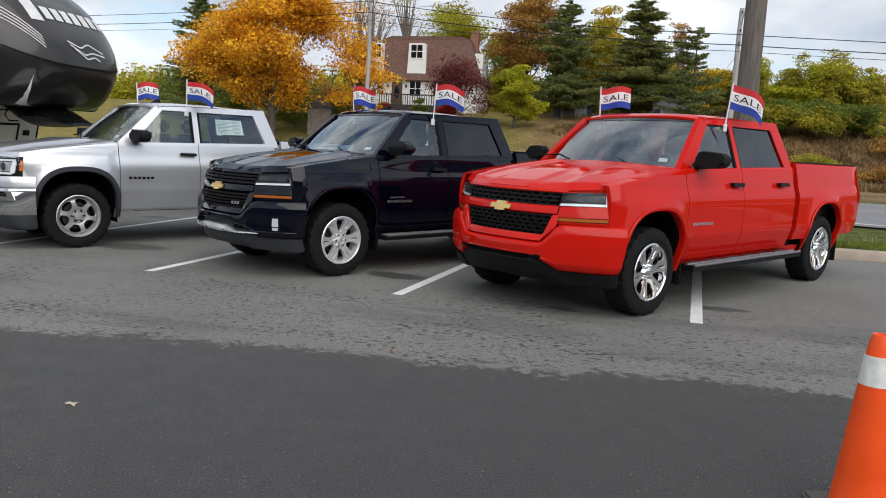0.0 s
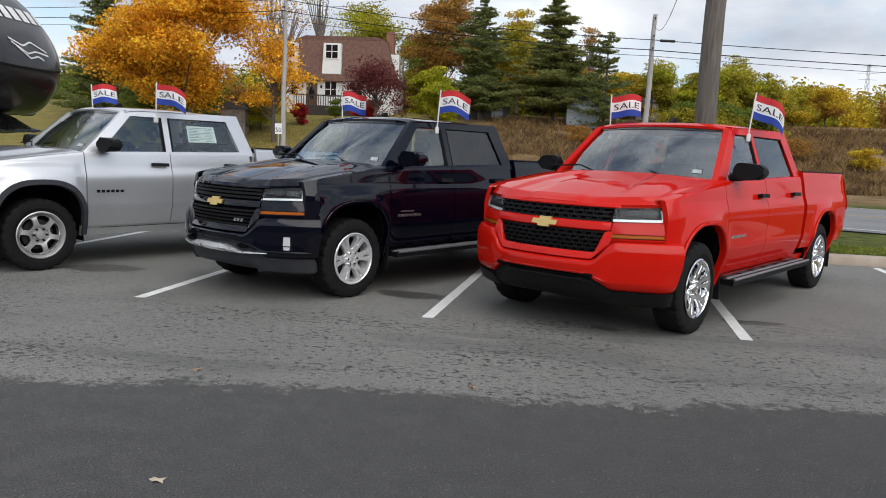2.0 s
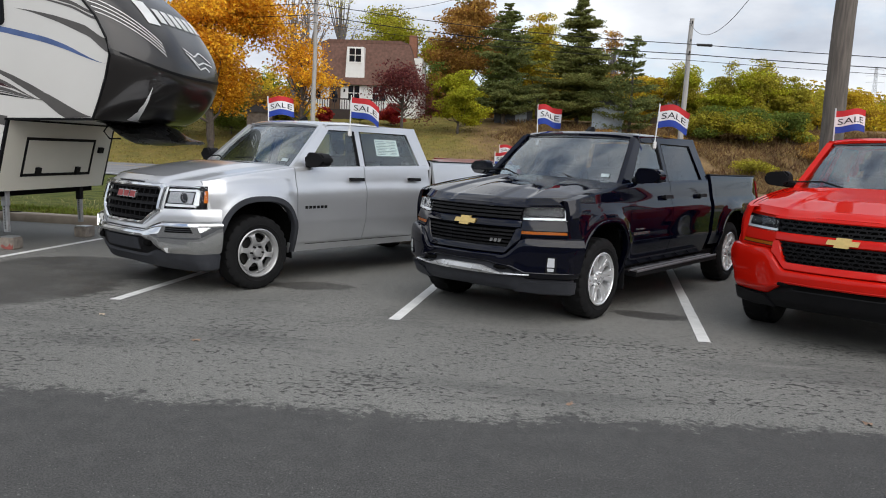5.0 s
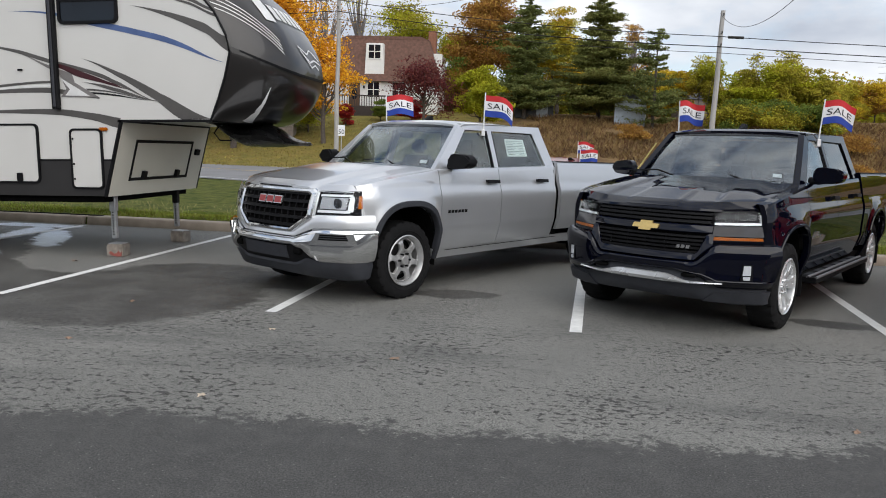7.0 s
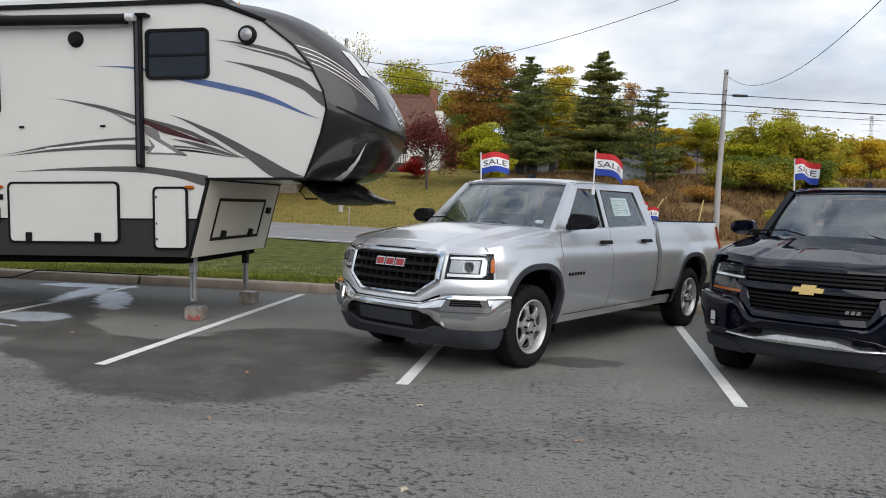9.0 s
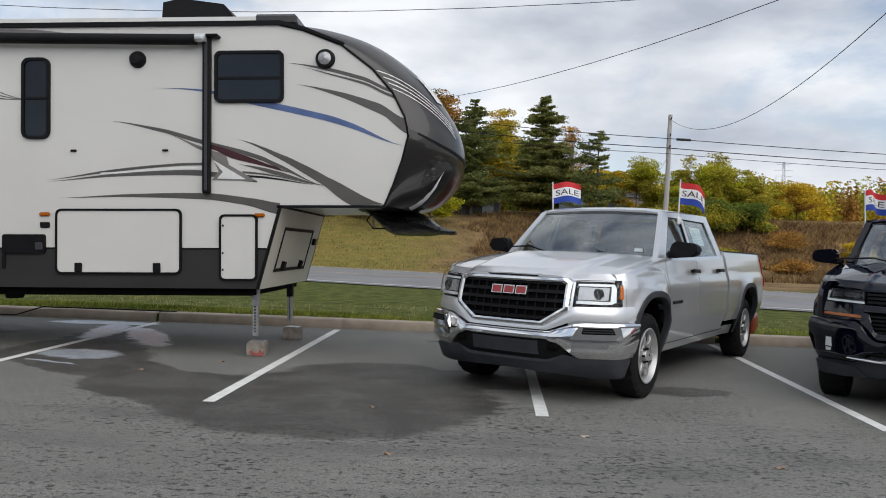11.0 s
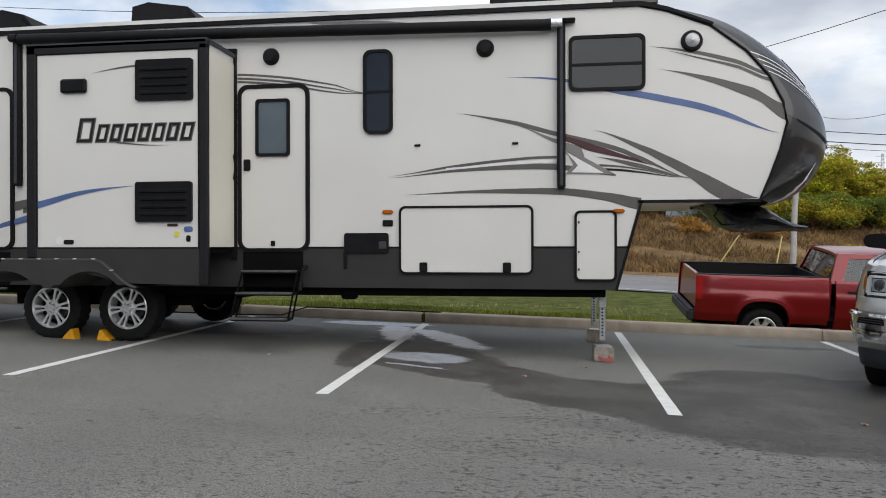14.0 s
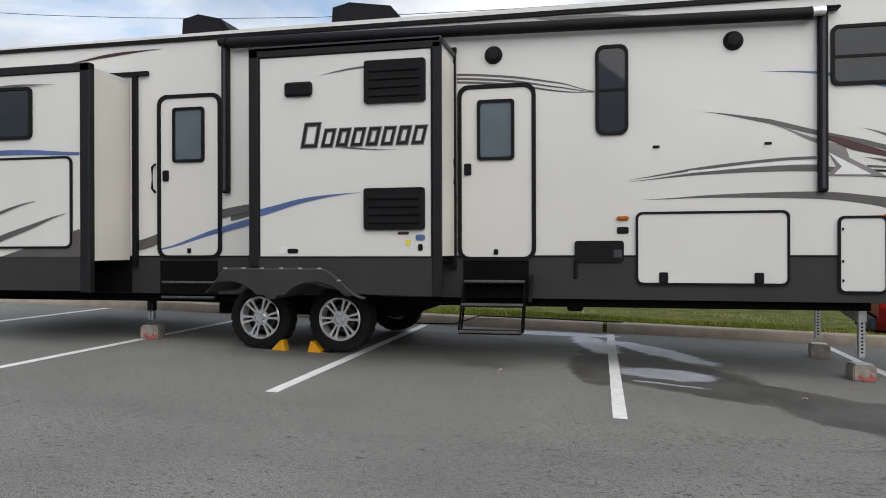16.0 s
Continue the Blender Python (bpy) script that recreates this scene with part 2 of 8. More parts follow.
# puddle ovals that get the painted sky reflection
POOL_SHEEN = [(-14.9, 11.92, 0.78, 0.24, 6, 1.0), (-14.42, 10.95, 0.88, 0.22, -80, 1.0), (-13.62, 10.5, 1.08, 0.25, -57, 1.0), (-13.65, 8.8, 0.52, 0.34, -14, 0.62), (-13.65, 8.18, 0.38, 0.045, -18, 0.7)]

# ---- building helpers ----


def mesh_of(name, bm, smooth=30):
    me = bpy.data.meshes.new(name)
    bmesh.ops.recalc_face_normals(bm, faces=bm.faces)
    bm.to_mesh(me)
    bm.free()
    if smooth:
        for p in me.polygons:
            p.use_smooth = True
        me.set_sharp_from_angle(angle=radians(smooth))
    return me


def part(name, bm, material, parent=None, label="", smooth=30, m=None):
    me = bm if isinstance(bm, bpy.types.Mesh) else mesh_of(name, bm, smooth)
    if not me.materials:
        for k in material if isinstance(material, (list, tuple)) else [material]:
            me.materials.append(k)
    ob = new(name, me)
    ob.parent = parent
    if m is not None:
        ob.matrix_local = m
    if label:
        ob["label"] = label
    return ob


def thing(name, label, category, m=None, group="", kind=""):
    ob = new(name)
    ob.empty_display_size = 0.3
    if m is not None:
        ob.matrix_world = m
    return tagged(ob, label, category, group, kind)


def quadgrid(bm, rows, close=False):
    """Faces between rows of points; returns the vertex rows."""
    vs = [[bm.verts.new(p) for p in r] for r in rows]
    for a, b in zip(vs, vs[1:]):
        n = len(a)
        for i in range(n if close else n - 1):
            j = (i + 1) % n
            try:
                bm.faces.new((a[i], a[j], b[j], b[i]))
            except ValueError:
                pass
    return vs


def box(bm, x0, x1, y0, y1, z0, z1, bev=0.0, seg=1):
    v = [bm.verts.new((x, y, z)) for x in (x0, x1) for y in (y0, y1) for z in (z0, z1)]
    fs = [bm.faces.new([v[i] for i in f]) for f in ((0, 1, 3, 2), (4, 6, 7, 5), (0, 4, 5, 1), (2, 3, 7, 6), (0, 2, 6, 4), (1, 5, 7, 3))]
    if bev:
        es = list({e for f in fs for e in f.edges})
        bmesh.ops.bevel(bm, geom=es, offset=bev, segments=seg, affect="EDGES", clamp_overlap=True)
    return bm


def boxes(*specs, bev=0.0, seg=1):
    bm = bmesh.new()
    for s in specs:
        box(bm, *s, bev=bev, seg=seg)
    return bm


def prism(bm, pts, y0, y1, axis="y", bev=0.0):
    """A flat outline pushed from y0 to y1; pts are (x, z) for axis y, (x, y) for z, (y, z) for x."""
    def at(p, d):
        return {"y": (p[0], d, p[1]), "z": (p[0], p[1], d), "x": (d, p[0], p[1])}[axis]
    a, c = [bm.verts.new(at(p, y0)) for p in pts], [bm.verts.new(at(p, y1)) for p in pts]
    fs = [bm.faces.new(a), bm.faces.new(c[::-1])]
    n = len(pts)
    for i in range(n):
        fs.append(bm.faces.new((a[i], c[i], c[(i + 1) % n], a[(i + 1) % n])))
    if bev:
        bmesh.ops.bevel(bm, geom=list({e for f in fs[:2] for e in f.edges}), offset=bev, segments=2, affect="EDGES", clamp_overlap=True)
    return bm


def tube(bm, path, r, n=8, cap=True):
    """A round bar along points; r: one radius or one for each."""
    path = [Vector(p) for p in path]
    rows = []
    for i, p in enumerate(path):
        d = (path[min(i + 1, len(path) - 1)] - path[max(i - 1, 0)]).normalized()
        s = d.cross(Vector((0, 0, 1)))
        s = s.normalized() if s.length > 0.05 else Vector((1, 0, 0))
        u = s.cross(d)
        q = r[i] if isinstance(r, (list, tuple)) else r
        rows.append([p + (s * math.cos(k * math.tau / n) + u * math.sin(k * math.tau / n)) * q for k in range(n)])
    vs = quadgrid(bm, rows, close=True)
    if cap:
        for r_ in (vs[0], vs[-1]):
            bm.faces.new(r_)
    return bm


def lathe(bm, prof, n=40, axis="y", close=False):
    """Turns (radius, along) round the axis through the origin."""
    rows = []
    for r, h in prof + ([prof[0]] if close else []):
        row = []
        for k in range(n):
            c, s = math.cos(k * math.tau / n) * r, math.sin(k * math.tau / n) * r
            row.append({"y": (c, h, s), "z": (c, s, h), "x": (h, c, s)}[axis])
        rows.append(row)
    quadgrid(bm, rows, close=True)
    return bm


def slab(bm, surf, quad, off=0.0, thick=0.03, nu=8, nv=4, back=None):
    """A plate lying on a surface: quad is four (u, v) corners, surf(u, v, off) a point off the surface by off."""
    (a, b, c, d) = quad
    rows, low = [], []
    for j in range(nv + 1):
        t = j / nv
        r1, r2 = [], []
        for i in range(nu + 1):
            s = i / nu
            u = (a[0] * (1 - s) + b[0] * s) * (1 - t) + (d[0] * (1 - s) + c[0] * s) * t
            v = (a[1] * (1 - s) + b[1] * s) * (1 - t) + (d[1] * (1 - s) + c[1] * s) * t
            r1.append(surf(u, v, off))
            r2.append(surf(u, v, off - thick))
        rows.append(r1)
        low.append(r2)
    top = quadgrid(bm, rows)
    bot = quadgrid(bm, low)
    for rim in ((top[0], bot[0]), (top[-1], bot[-1]), ([r[0] for r in top], [r[0] for r in bot]), ([r[-1] for r in top], [r[-1] for r in bot])):
        for i in range(len(rim[0]) - 1):
            bm.faces.new((rim[0][i], rim[0][i + 1], rim[1][i + 1], rim[1][i]))
    return bm


def interp(x, pts):
    return float(np.interp(x, [p[0] for p in pts], [p[1] for p in pts]))


def rounded(x0, x1, z0, z1, r, n=5):
    """A rectangle with round corners, as (x, z) points."""
    pts = []
    for cx, cz, a in ((x1 - r, z1 - r, 0), (x0 + r, z1 - r, 90), (x0 + r, z0 + r, 180), (x1 - r, z0 + r, 270)):
        pts += [(cx + r * math.cos(radians(a + 90 * k / n)), cz + r * math.sin(radians(a + 90 * k / n))) for k in range(n + 1)]
    return pts


def ring(bm, outer, inner, y0, y1):
    """A frame between two outlines of as many points, from y0 to y1."""
    n = len(outer)
    vs = [[bm.verts.new((p[0], y, p[1])) for p in o] for o, y in ((outer, y0), (outer, y1), (inner, y1), (inner, y0))]
    for a, b in zip(vs, vs[1:] + vs[:1]):
        for i in range(n):
            bm.faces.new((a[i], a[(i + 1) % n], b[(i + 1) % n], b[i]))
    return bm


def letters(text, height):
    """Plane letters of the built-in font as points and faces, lying in x and y from the origin."""
    cu = bpy.data.curves.new("letters", "FONT")
    cu.body, cu.size, cu.resolution_u = text, height * 1.4, 3
    ob = bpy.data.objects.new("letters", cu)
    scene.collection.objects.link(ob)
    bpy.context.view_layer.update()
    me = bpy.data.meshes.new_from_object(ob)
    v, f = [tuple(p.co) for p in me.vertices], [tuple(p.vertices) for p in me.polygons]
    bpy.data.objects.remove(ob)
    bpy.data.meshes.remove(me)
    return v, f


# ---- the setting ----
KERB_Y = 12.3


def road_near(x):
    return 27.0 - 0.42 * x


def road_far(x):
    return 44.5 - 0.52 * x


def smooth01(t):
    t = min(1, max(0, t))
    return t * t * (3 - 2 * t)


def terrain(x, y):
    """Height of the land beyond the kerb."""
    if y < KERB_Y + 0.1:
        return -0.05
    z = 0.12 - 0.52 * smooth01((y - KERB_Y - 0.6) / 6.0)
    d = y - 58
    if d > 0:
        z += 6.6 * smooth01(d / 42) + max(0, d - 30) * 0.03
        z += 0.5 * noise.noise((x * 0.05, y * 0.05, 3)) * min(1, d / 10)
    z -= 0.44 * math.exp(-(((x + 6.2) / 3.9) ** 4)) * math.exp(-(((y - 15.2) / 1.85) ** 2))
    if road_near(x) + 1 > y > KERB_Y + 1:
        z += 0.05 * noise.noise((x * 0.3, y * 0.3, 1))
    return z


def build_ground():
    xs = sorted({*np.round(np.linspace(-60, 60, 121), 2), *np.round(np.linspace(-500, -60, 23), 2), *np.round(np.linspace(60, 500, 23), 2)})
    ys = sorted({-300, -120, -60, -20, 0, 6, 12.2, 12.39, 12.42, *np.round(np.linspace(12.6, 24, 24), 2), *np.round(np.linspace(25, 120, 80), 2), *np.round(np.linspace(125, 700, 24), 2)})
    vs = [(x, y, terrain(x, y)) for y in ys for x in xs]
    n = len(xs)
    fs = [(j * n + i, j * n + i + 1, (j + 1) * n + i + 1, (j + 1) * n + i) for j in range(len(ys) - 1) for i in range(n - 1)]
    me = bpy.data.meshes.new("ground")
    me.from_pydata(vs, [], fs)
    for p in me.polygons:
        p.use_smooth = True
    me.materials.append(land_material())
    tagged(new("ground", me), "grassy verge, yellowed lawn and brown weedy bank", "ground", kind="structure")


def land_material():
    m = bpy.data.materials.new("land")
    m.use_nodes = True
    nt = m.node_tree
    link = nt.links.new
    b = nt.nodes["Principled BSDF"]
    b.inputs["Roughness"].default_value = 0.95
    b.inputs["Specular IOR Level"].default_value = 0.15
    co, xyz = nt.nodes.new("ShaderNodeTexCoord"), nt.nodes.new("ShaderNodeSeparateXYZ")
    link(co.outputs["Object"], xyz.inputs[0])

    def ns(scale, det=6):
        n = nt.nodes.new("ShaderNodeTexNoise")
        n.inputs["Scale"].default_value, n.inputs["Detail"].default_value = scale, det
        link(co.outputs["Object"], n.inputs["Vector"])
        return n.outputs["Fac"]

    def mr(v, lo, hi):
        n = nt.nodes.new("ShaderNodeMapRange")
        n.inputs["From Min"].default_value, n.inputs["From Max"].default_value = lo, hi
        link(v, n.inputs["Value"])
        return n.outputs[0]

    def mx(f, a, c):
        n = nt.nodes.new("ShaderNodeMix")
        n.data_type = "RGBA"
        link(f, n.inputs["Factor"])
        for k, v in (("A", a), ("B", c)):
            if isinstance(v, tuple):
                n.inputs[k].default_value = (*v, 1)
            else:
                link(v, n.inputs[k])
        return n.outputs["Result"]

    green = mx(mr(ns(2.2), 0.35, 0.65), (0.042, 0.062, 0.010), (0.12, 0.125, 0.03))
    lawn = mx(mr(ns(0.8), 0.35, 0.65), (0.165, 0.150, 0.042), (0.25, 0.195, 0.058))
    weed = mx(mr(ns(0.5), 0.35, 0.68), (0.15, 0.096, 0.050), (0.28, 0.185, 0.088))
    wob = nt.nodes.new("ShaderNodeMath")
    wob.operation = "MULTIPLY_ADD"
    link(ns(0.15), wob.inputs[0])
    wob.inputs[1].default_value = 14
    link(xyz.outputs[0], wob.inputs[2])
    c = mx(mr(wob.outputs[0], -9, -3), lawn, weed)
    c = mx(mr(xyz.outputs[1], 40, 46), green, c)
    fine = mx(mr(ns(22, 4), 0.3, 0.7), (0.6, 0.6, 0.6), (1.35, 1.35, 1.35))
    mul = nt.nodes.new("ShaderNodeMix")
    mul.data_type, mul.blend_type = "RGBA", "MULTIPLY"
    mul.inputs["Factor"].default_value = 1
    link(c, mul.inputs["A"])
    link(fine, mul.inputs["B"])
    link(mul.outputs["Result"], b.inputs["Base Color"])
    bp = nt.nodes.new("ShaderNodeBump")
    bp.inputs["Strength"].default_value, bp.inputs["Distance"].default_value = 0.8, 0.08
    link(ns(14, 4), bp.inputs["Height"])
    link(bp.outputs[0], b.inputs["Normal"])
    return m


build_ground()

CONCRETE = mat("kerb_concrete", (0.36, 0.30, 0.24), 0.9, var=0.22, scale=3, bump=0.35, bscale=70)
PAINT = mat("line_paint", (0.72, 0.72, 0.70), 0.75, var=0.10, scale=9, bump=0.3, bscale=120)


def build_lot():
    bm = bmesh.new()
    xs, ys = list(np.linspace(-60, 40, 26)), list(np.linspace(-45, KERB_Y + 0.10, 15))
    quadgrid(bm, [[(x, y, 0) for x in xs] for y in ys])
    bm.faces.ensure_lookup_table()
    ext = bmesh.ops.extrude_face_region(bm, geom=bm.faces[:])
    bmesh.ops.translate(bm, verts=[v for v in ext["geom"] if isinstance(v, bmesh.types.BMVert)], vec=(0, 0, -0.04))
    tagged(part("pavement", bm, asphalt()), "grey patched asphalt of the car lot with damp stains and painted puddle sheen", "asphalt lot", kind="structure")
    # road beyond the verge
    bm = bmesh.new()
    xr = list(np.linspace(-140, 120, 66))
    quadgrid(bm, [[(x, road_near(x), -0.36) for x in xr], [(x, (road_near(x) + road_far(x)) / 2, -0.31) for x in xr], [(x, road_far(x), -0.36) for x in xr]])
    road = mat("road_asphalt", (0.20, 0.20, 0.205), 0.9, var=0.15, scale=0.4, bump=0.2, bscale=40)
    tagged(part("road", bm, road), "pale grey two-lane road beyond the grass verge", "road", kind="structure")
    for side, (f, d) in {"near": (road_near, 0.5), "far": (road_far, -0.6)}.items():
        bm = bmesh.new()
        quadgrid(bm, [[(x, f(x) + d, -0.325 + 0.0) for x in xr], [(x, f(x) + d + 0.14, -0.324) for x in xr]])
        tagged(part("road_line", bm, PAINT), "thin white edge line along the road", "road line", kind="structure")
    bm = bmesh.new()
    quadgrid(bm, [[(x, (road_near(x) + road_far(x)) / 2 + d, -0.30) for x in xr] for d in (-0.08, 0.08)])
    tagged(part("road_line", bm, mat("yellow_paint", (0.6, 0.4, 0.06), 0.8)), "faded yellow centre line on the road", "road line", kind="structure")


build_lot()


def build_lines():
    for k in range(-8, 4):
        x0 = -14.12 + 2.86 * (k + 3) if k + 3 <= 0 else -14.12 + 2.83 * (k + 3)
        slope = {-2: 0.01, -1: 0.03, 0: 0.055, 1: 0.09, 2: 0.075}.get(k, -0.012 if k < 0 else 0.1)
        bm = bmesh.new()
        xs = np.linspace(0, 1, 15)
        rows = []
        for s in np.linspace(0, 1, 40):
            y = 6.53 + s * 5.62
            wob = 0.004 * noise.noise((k * 3.1, y * 5, 0))
            c = x0 + slope * s * 5.62
            rows.append([(c - 0.055 + wob, y, 0.004), (c + 0.055 + wob, y, 0.004)])
        quadgrid(bm, rows)
        tagged(part("parking_line", bm, PAINT), "worn white painted bay line on the asphalt", "parking line", "bay lines", "structure")


build_lines()


def build_kerb():
    top = thing("kerb", "low pale concrete kerb between lot and grass", "kerb", kind="structure")
    prof = [(KERB_Y, 0.0), (KERB_Y + 0.03, 0.125), (KERB_Y + 0.045, 0.142), (KERB_Y + 0.07, 0.15), (KERB_Y + 0.215, 0.155), (KERB_Y + 0.235, 0.14), (KERB_Y + 0.235, -0.05), (KERB_Y, -0.05)]
    bm = bmesh.new()
    prism(bm, prof, 0.006, 3.04, axis="x")
    me = mesh_of("kerb_stone", bm, 40)
    me.materials.append(CONCRETE)
    for i in range(28):
        x = -57.0 + 3.05 * i
        part("kerb_stone", me, CONCRETE, top, m=pose(x, 0.05 * math.sin(x * 0.35), 0.004 * math.sin(i * 2.3), 0, 0, 0.25 * math.sin(i * 1.7)))


build_kerb()


def build_unseen_wall():
    """Unseen plain wall added behind the camera to close the lot and darken reflections."""
    wall = mat("stucco_wall", (0.20, 0.195, 0.19), 0.85, var=0.12, scale=0.8, bump=0.15, bscale=30)
    tagged(part("unseen_wall_south", boxes((-48.0, 30.0, -17.4, -17.0, 0.0, 5.4), bev=0.02), wall), "unseen plain grey rendered wall added to close the lot and darken reflections", "wall", kind="structure")
    tagged(part("unseen_wall_coping", boxes((-48.1, 30.1, -17.5, -16.9, 5.4, 5.62), bev=0.03), mat("coping_metal", (0.06, 0.06, 0.065), 0.5, 0.4), None), "dark metal coping on the unseen added wall", "trim", kind="structure")


build_unseen_wall()

# ---- pickup trucks ----
RUBBER = mat("tyre_rubber", (0.0095, 0.0095, 0.010), 0.80, spec=0.25, var=0.25, scale=14, bump=0.2, bscale=90)
CHROME = mat("chrome", (0.82, 0.83, 0.84), 0.08, 1.0, var=0.04, scale=3)
ALLOY = mat("alloy", (0.72, 0.73, 0.74), 0.28, 0.55, var=0.06, scale=5)
STEEL = mat("painted_steel", (0.50, 0.50, 0.50), 0.38, 0.6, var=0.1, scale=8)
BLACKTRIM = mat("black_trim", (0.008, 0.008, 0.009), 0.55, spec=0.18, var=0.2, scale=10, bump=0.15, bscale=150)
GREYTRIM = mat("grey_trim", (0.036, 0.038, 0.045), 0.55, spec=0.35, var=0.15, scale=10, bump=0.15, bscale=150)
# near-black of the underbody, also on pieces that stand in for shade
UNDER = mat("underbody_and_shade", (0.004, 0.004, 0.004), 0.95, spec=0.1, var=0.3, scale=5)
CABIN = mat("cabin_cloth", (0.022, 0.022, 0.023), 0.9, var=0.2, scale=12)
GLASS = mat("window_glass", (0.64, 0.74, 0.74), 0.012, 0.0, var=0.02, trans=1.0, ior=1.8, rvar=0.01)
SCREEN = mat("windscreen_glass", (0.50, 0.60, 0.64), 0.012, 0.0, var=0.02, trans=1.0, ior=2.3, rvar=0.01)
CLEAR = mat("clear_lens", (0.93, 0.95, 0.96), 0.02, 0.0, var=0.01, trans=1.0, ior=1.22, rvar=0.01)
TINT = mat("tinted_glass", (0.09, 0.10, 0.10), 0.02, 0.0, var=0.02, trans=1.0, ior=1.6, rvar=0.01)
LENS = mat("lamp_lens", (0.66, 0.68, 0.71), 0.2, 0.2, var=0.03, rvar=0.02)
LAMPDARK = mat("lamp_housing", (0.010, 0.010, 0.012), 0.2, var=0.1, scale=20, spec=0.12)
AMBER = mat("amber_lens", (0.38, 0.095, 0.006), 0.15, var=0.1, scale=30)
REDLENS = mat("red_lens", (0.30, 0.010, 0.010), 0.12, var=0.1, scale=30)
GOLD = mat("gold_badge", (0.72, 0.52, 0.20), 0.3, 0.7, var=0.1, scale=30)
SILVERBADGE = mat("silver_badge", (0.60, 0.60, 0.60), 0.25, 0.9, var=0.05)
DISC = mat("brake_disc", (0.05, 0.048, 0.046), 0.5, 0.6, var=0.2, scale=20)
PAPER = mat("window_sticker", (0.72, 0.76, 0.76), 0.6, var=0.05, scale=30)

WZ = [(0.28, 0.865), (0.42, 0.915), (0.50, 0.945), (0.60, 0.977), (0.69, 1.002), (0.72, 1.007), (0.76, 1.005), (0.86, 1.010), (0.98, 1.016), (1.05, 1.013), (1.10, 1.000), (1.15, 0.982), (1.25, 0.964), (1.34, 0.945), (1.42, 0.925), (1.48, 0.91)]
TOPLINE = [(-3.3, 1.40), (-1.05, 1.415), (-1.03, 1.36), (0.2, 1.335), (1.2, 1.315), (1.36, 1.305), (1.8, 1.255), (2.2, 1.20), (2.45, 1.15), (2.6, 1.12)]
CREASE = [0.0]
AXLES = [1.8225, -1.8225]
ARCH_A, ARCH_B, ARCH_N = 0.475, 0.545, 2.7


def arch_q(dx, dz):
    return ((abs(dx) / ARCH_A) ** ARCH_N + (max(0, dz) / ARCH_B) ** ARCH_N) ** (1 / ARCH_N)


def arch_point(q, a):
    c, s = math.cos(a), math.sin(a)
    return q * ARCH_A * math.copysign(abs(c) ** (2 / ARCH_N), c), q * ARCH_B * abs(s) ** (2 / ARCH_N)


def side_y(x, z):
    y = interp(z, WZ)
    if x > 1.8:
        y -= 0.06 * ((x - 1.8) / 0.8) ** 2.4 + 3.2 * max(0, x - 2.3) ** 2
    tail = AXLES[1] - 0.78
    if x < tail:
        y -= 0.05 * ((tail - x) / 0.4) ** 2
    # shoulder line pressed into the front fender
    if CREASE[0] and 1.36 < x < 2.34:
        line = 1.205 - 0.045 * ((x - 1.80) / 0.45) ** 2
        y += CREASE[0] * (1 - smooth01((z - line) / 0.03)) * smooth01((x - 1.36) / 0.12) * smooth01((2.34 - x) / 0.12)
    for xc in AXLES:
        y += 0.030 * math.exp(-(((arch_q(x - xc, z - 0.42) - 1.03) / 0.15) ** 2))
    return y


NOSE_PLAN = {"reach": 2.815, "sweep": 0.325, "power": 2.7, "drop": 0.0}


def front_x(y, z):
    x = NOSE_PLAN["reach"] - NOSE_PLAN["sweep"] * abs(y / 0.97) ** NOSE_PLAN["power"] - 0.09 * max(0, min(1.2, (z - 0.82) / 0.33)) ** 1.4
    if z < 0.5:
        x -= 0.10 * (0.5 - z) / 0.2
    return x


def on_side(s):
    def f(x, z, off):
        return (x, s * (side_y(x, z) + off), z)
    return f


def on_front(y, z, off):
    """The nose; past 0.88 it turns round the corner and runs back along the side to the wheel arch."""
    sg, q = (1 if y >= 0 else -1), abs(y)
    z -= NOSE_PLAN["drop"] * smooth01((z - 0.45) / 0.2) * (1 - 0.6 * smooth01((z - 0.98) / 0.1))
    if q <= 0.88:
        a = Vector((1, 0.9 * (y / 0.97) * q / 0.97, 0)).normalized()
        return (front_x(y, z) + off * a.x, y + off * a.y, z)
    t = min(1.0, (q - 0.88) * 6.0)
    p0 = Vector((front_x(0.88, z), 0.88))
    p1, p2 = p0 + Vector((-0.042, 0.055)), Vector((2.30, side_y(2.30, z)))
    p = p0 * (1 - t) ** 2 + p1 * 2 * t * (1 - t) + p2 * t * t
    d = ((p1 - p0) * (1 - t) + (p2 - p1) * t).normalized()
    return (p.x + off * d.y, sg * (p.y - off * d.x), z)


def fascia(low, high, prof, y0=-1.046, y1=1.046, n=64):
    """One moulded piece of the nose between two edge lines; prof: (share of the height, how far proud)."""
    bm = bmesh.new()
    rows = []
    for v, off in prof:
        row = []
        for i in range(n + 1):
            y = y0 + (y1 - y0) * i / n
            a, b = interp(abs(y), low), interp(abs(y), high)
            row.append(on_front(y, a + (b - a) * v, off))
        rows.append(row)
    quadgrid(bm, rows)
    return bm


def glass_y(z):
    return 0.925 - (z - 1.30) * 0.355


def on_cab(s):
    def f(x, z, off):
        return (x, s * (glass_y(z) + off - 0.03 * max(0, x) ** 2), z)
    return f


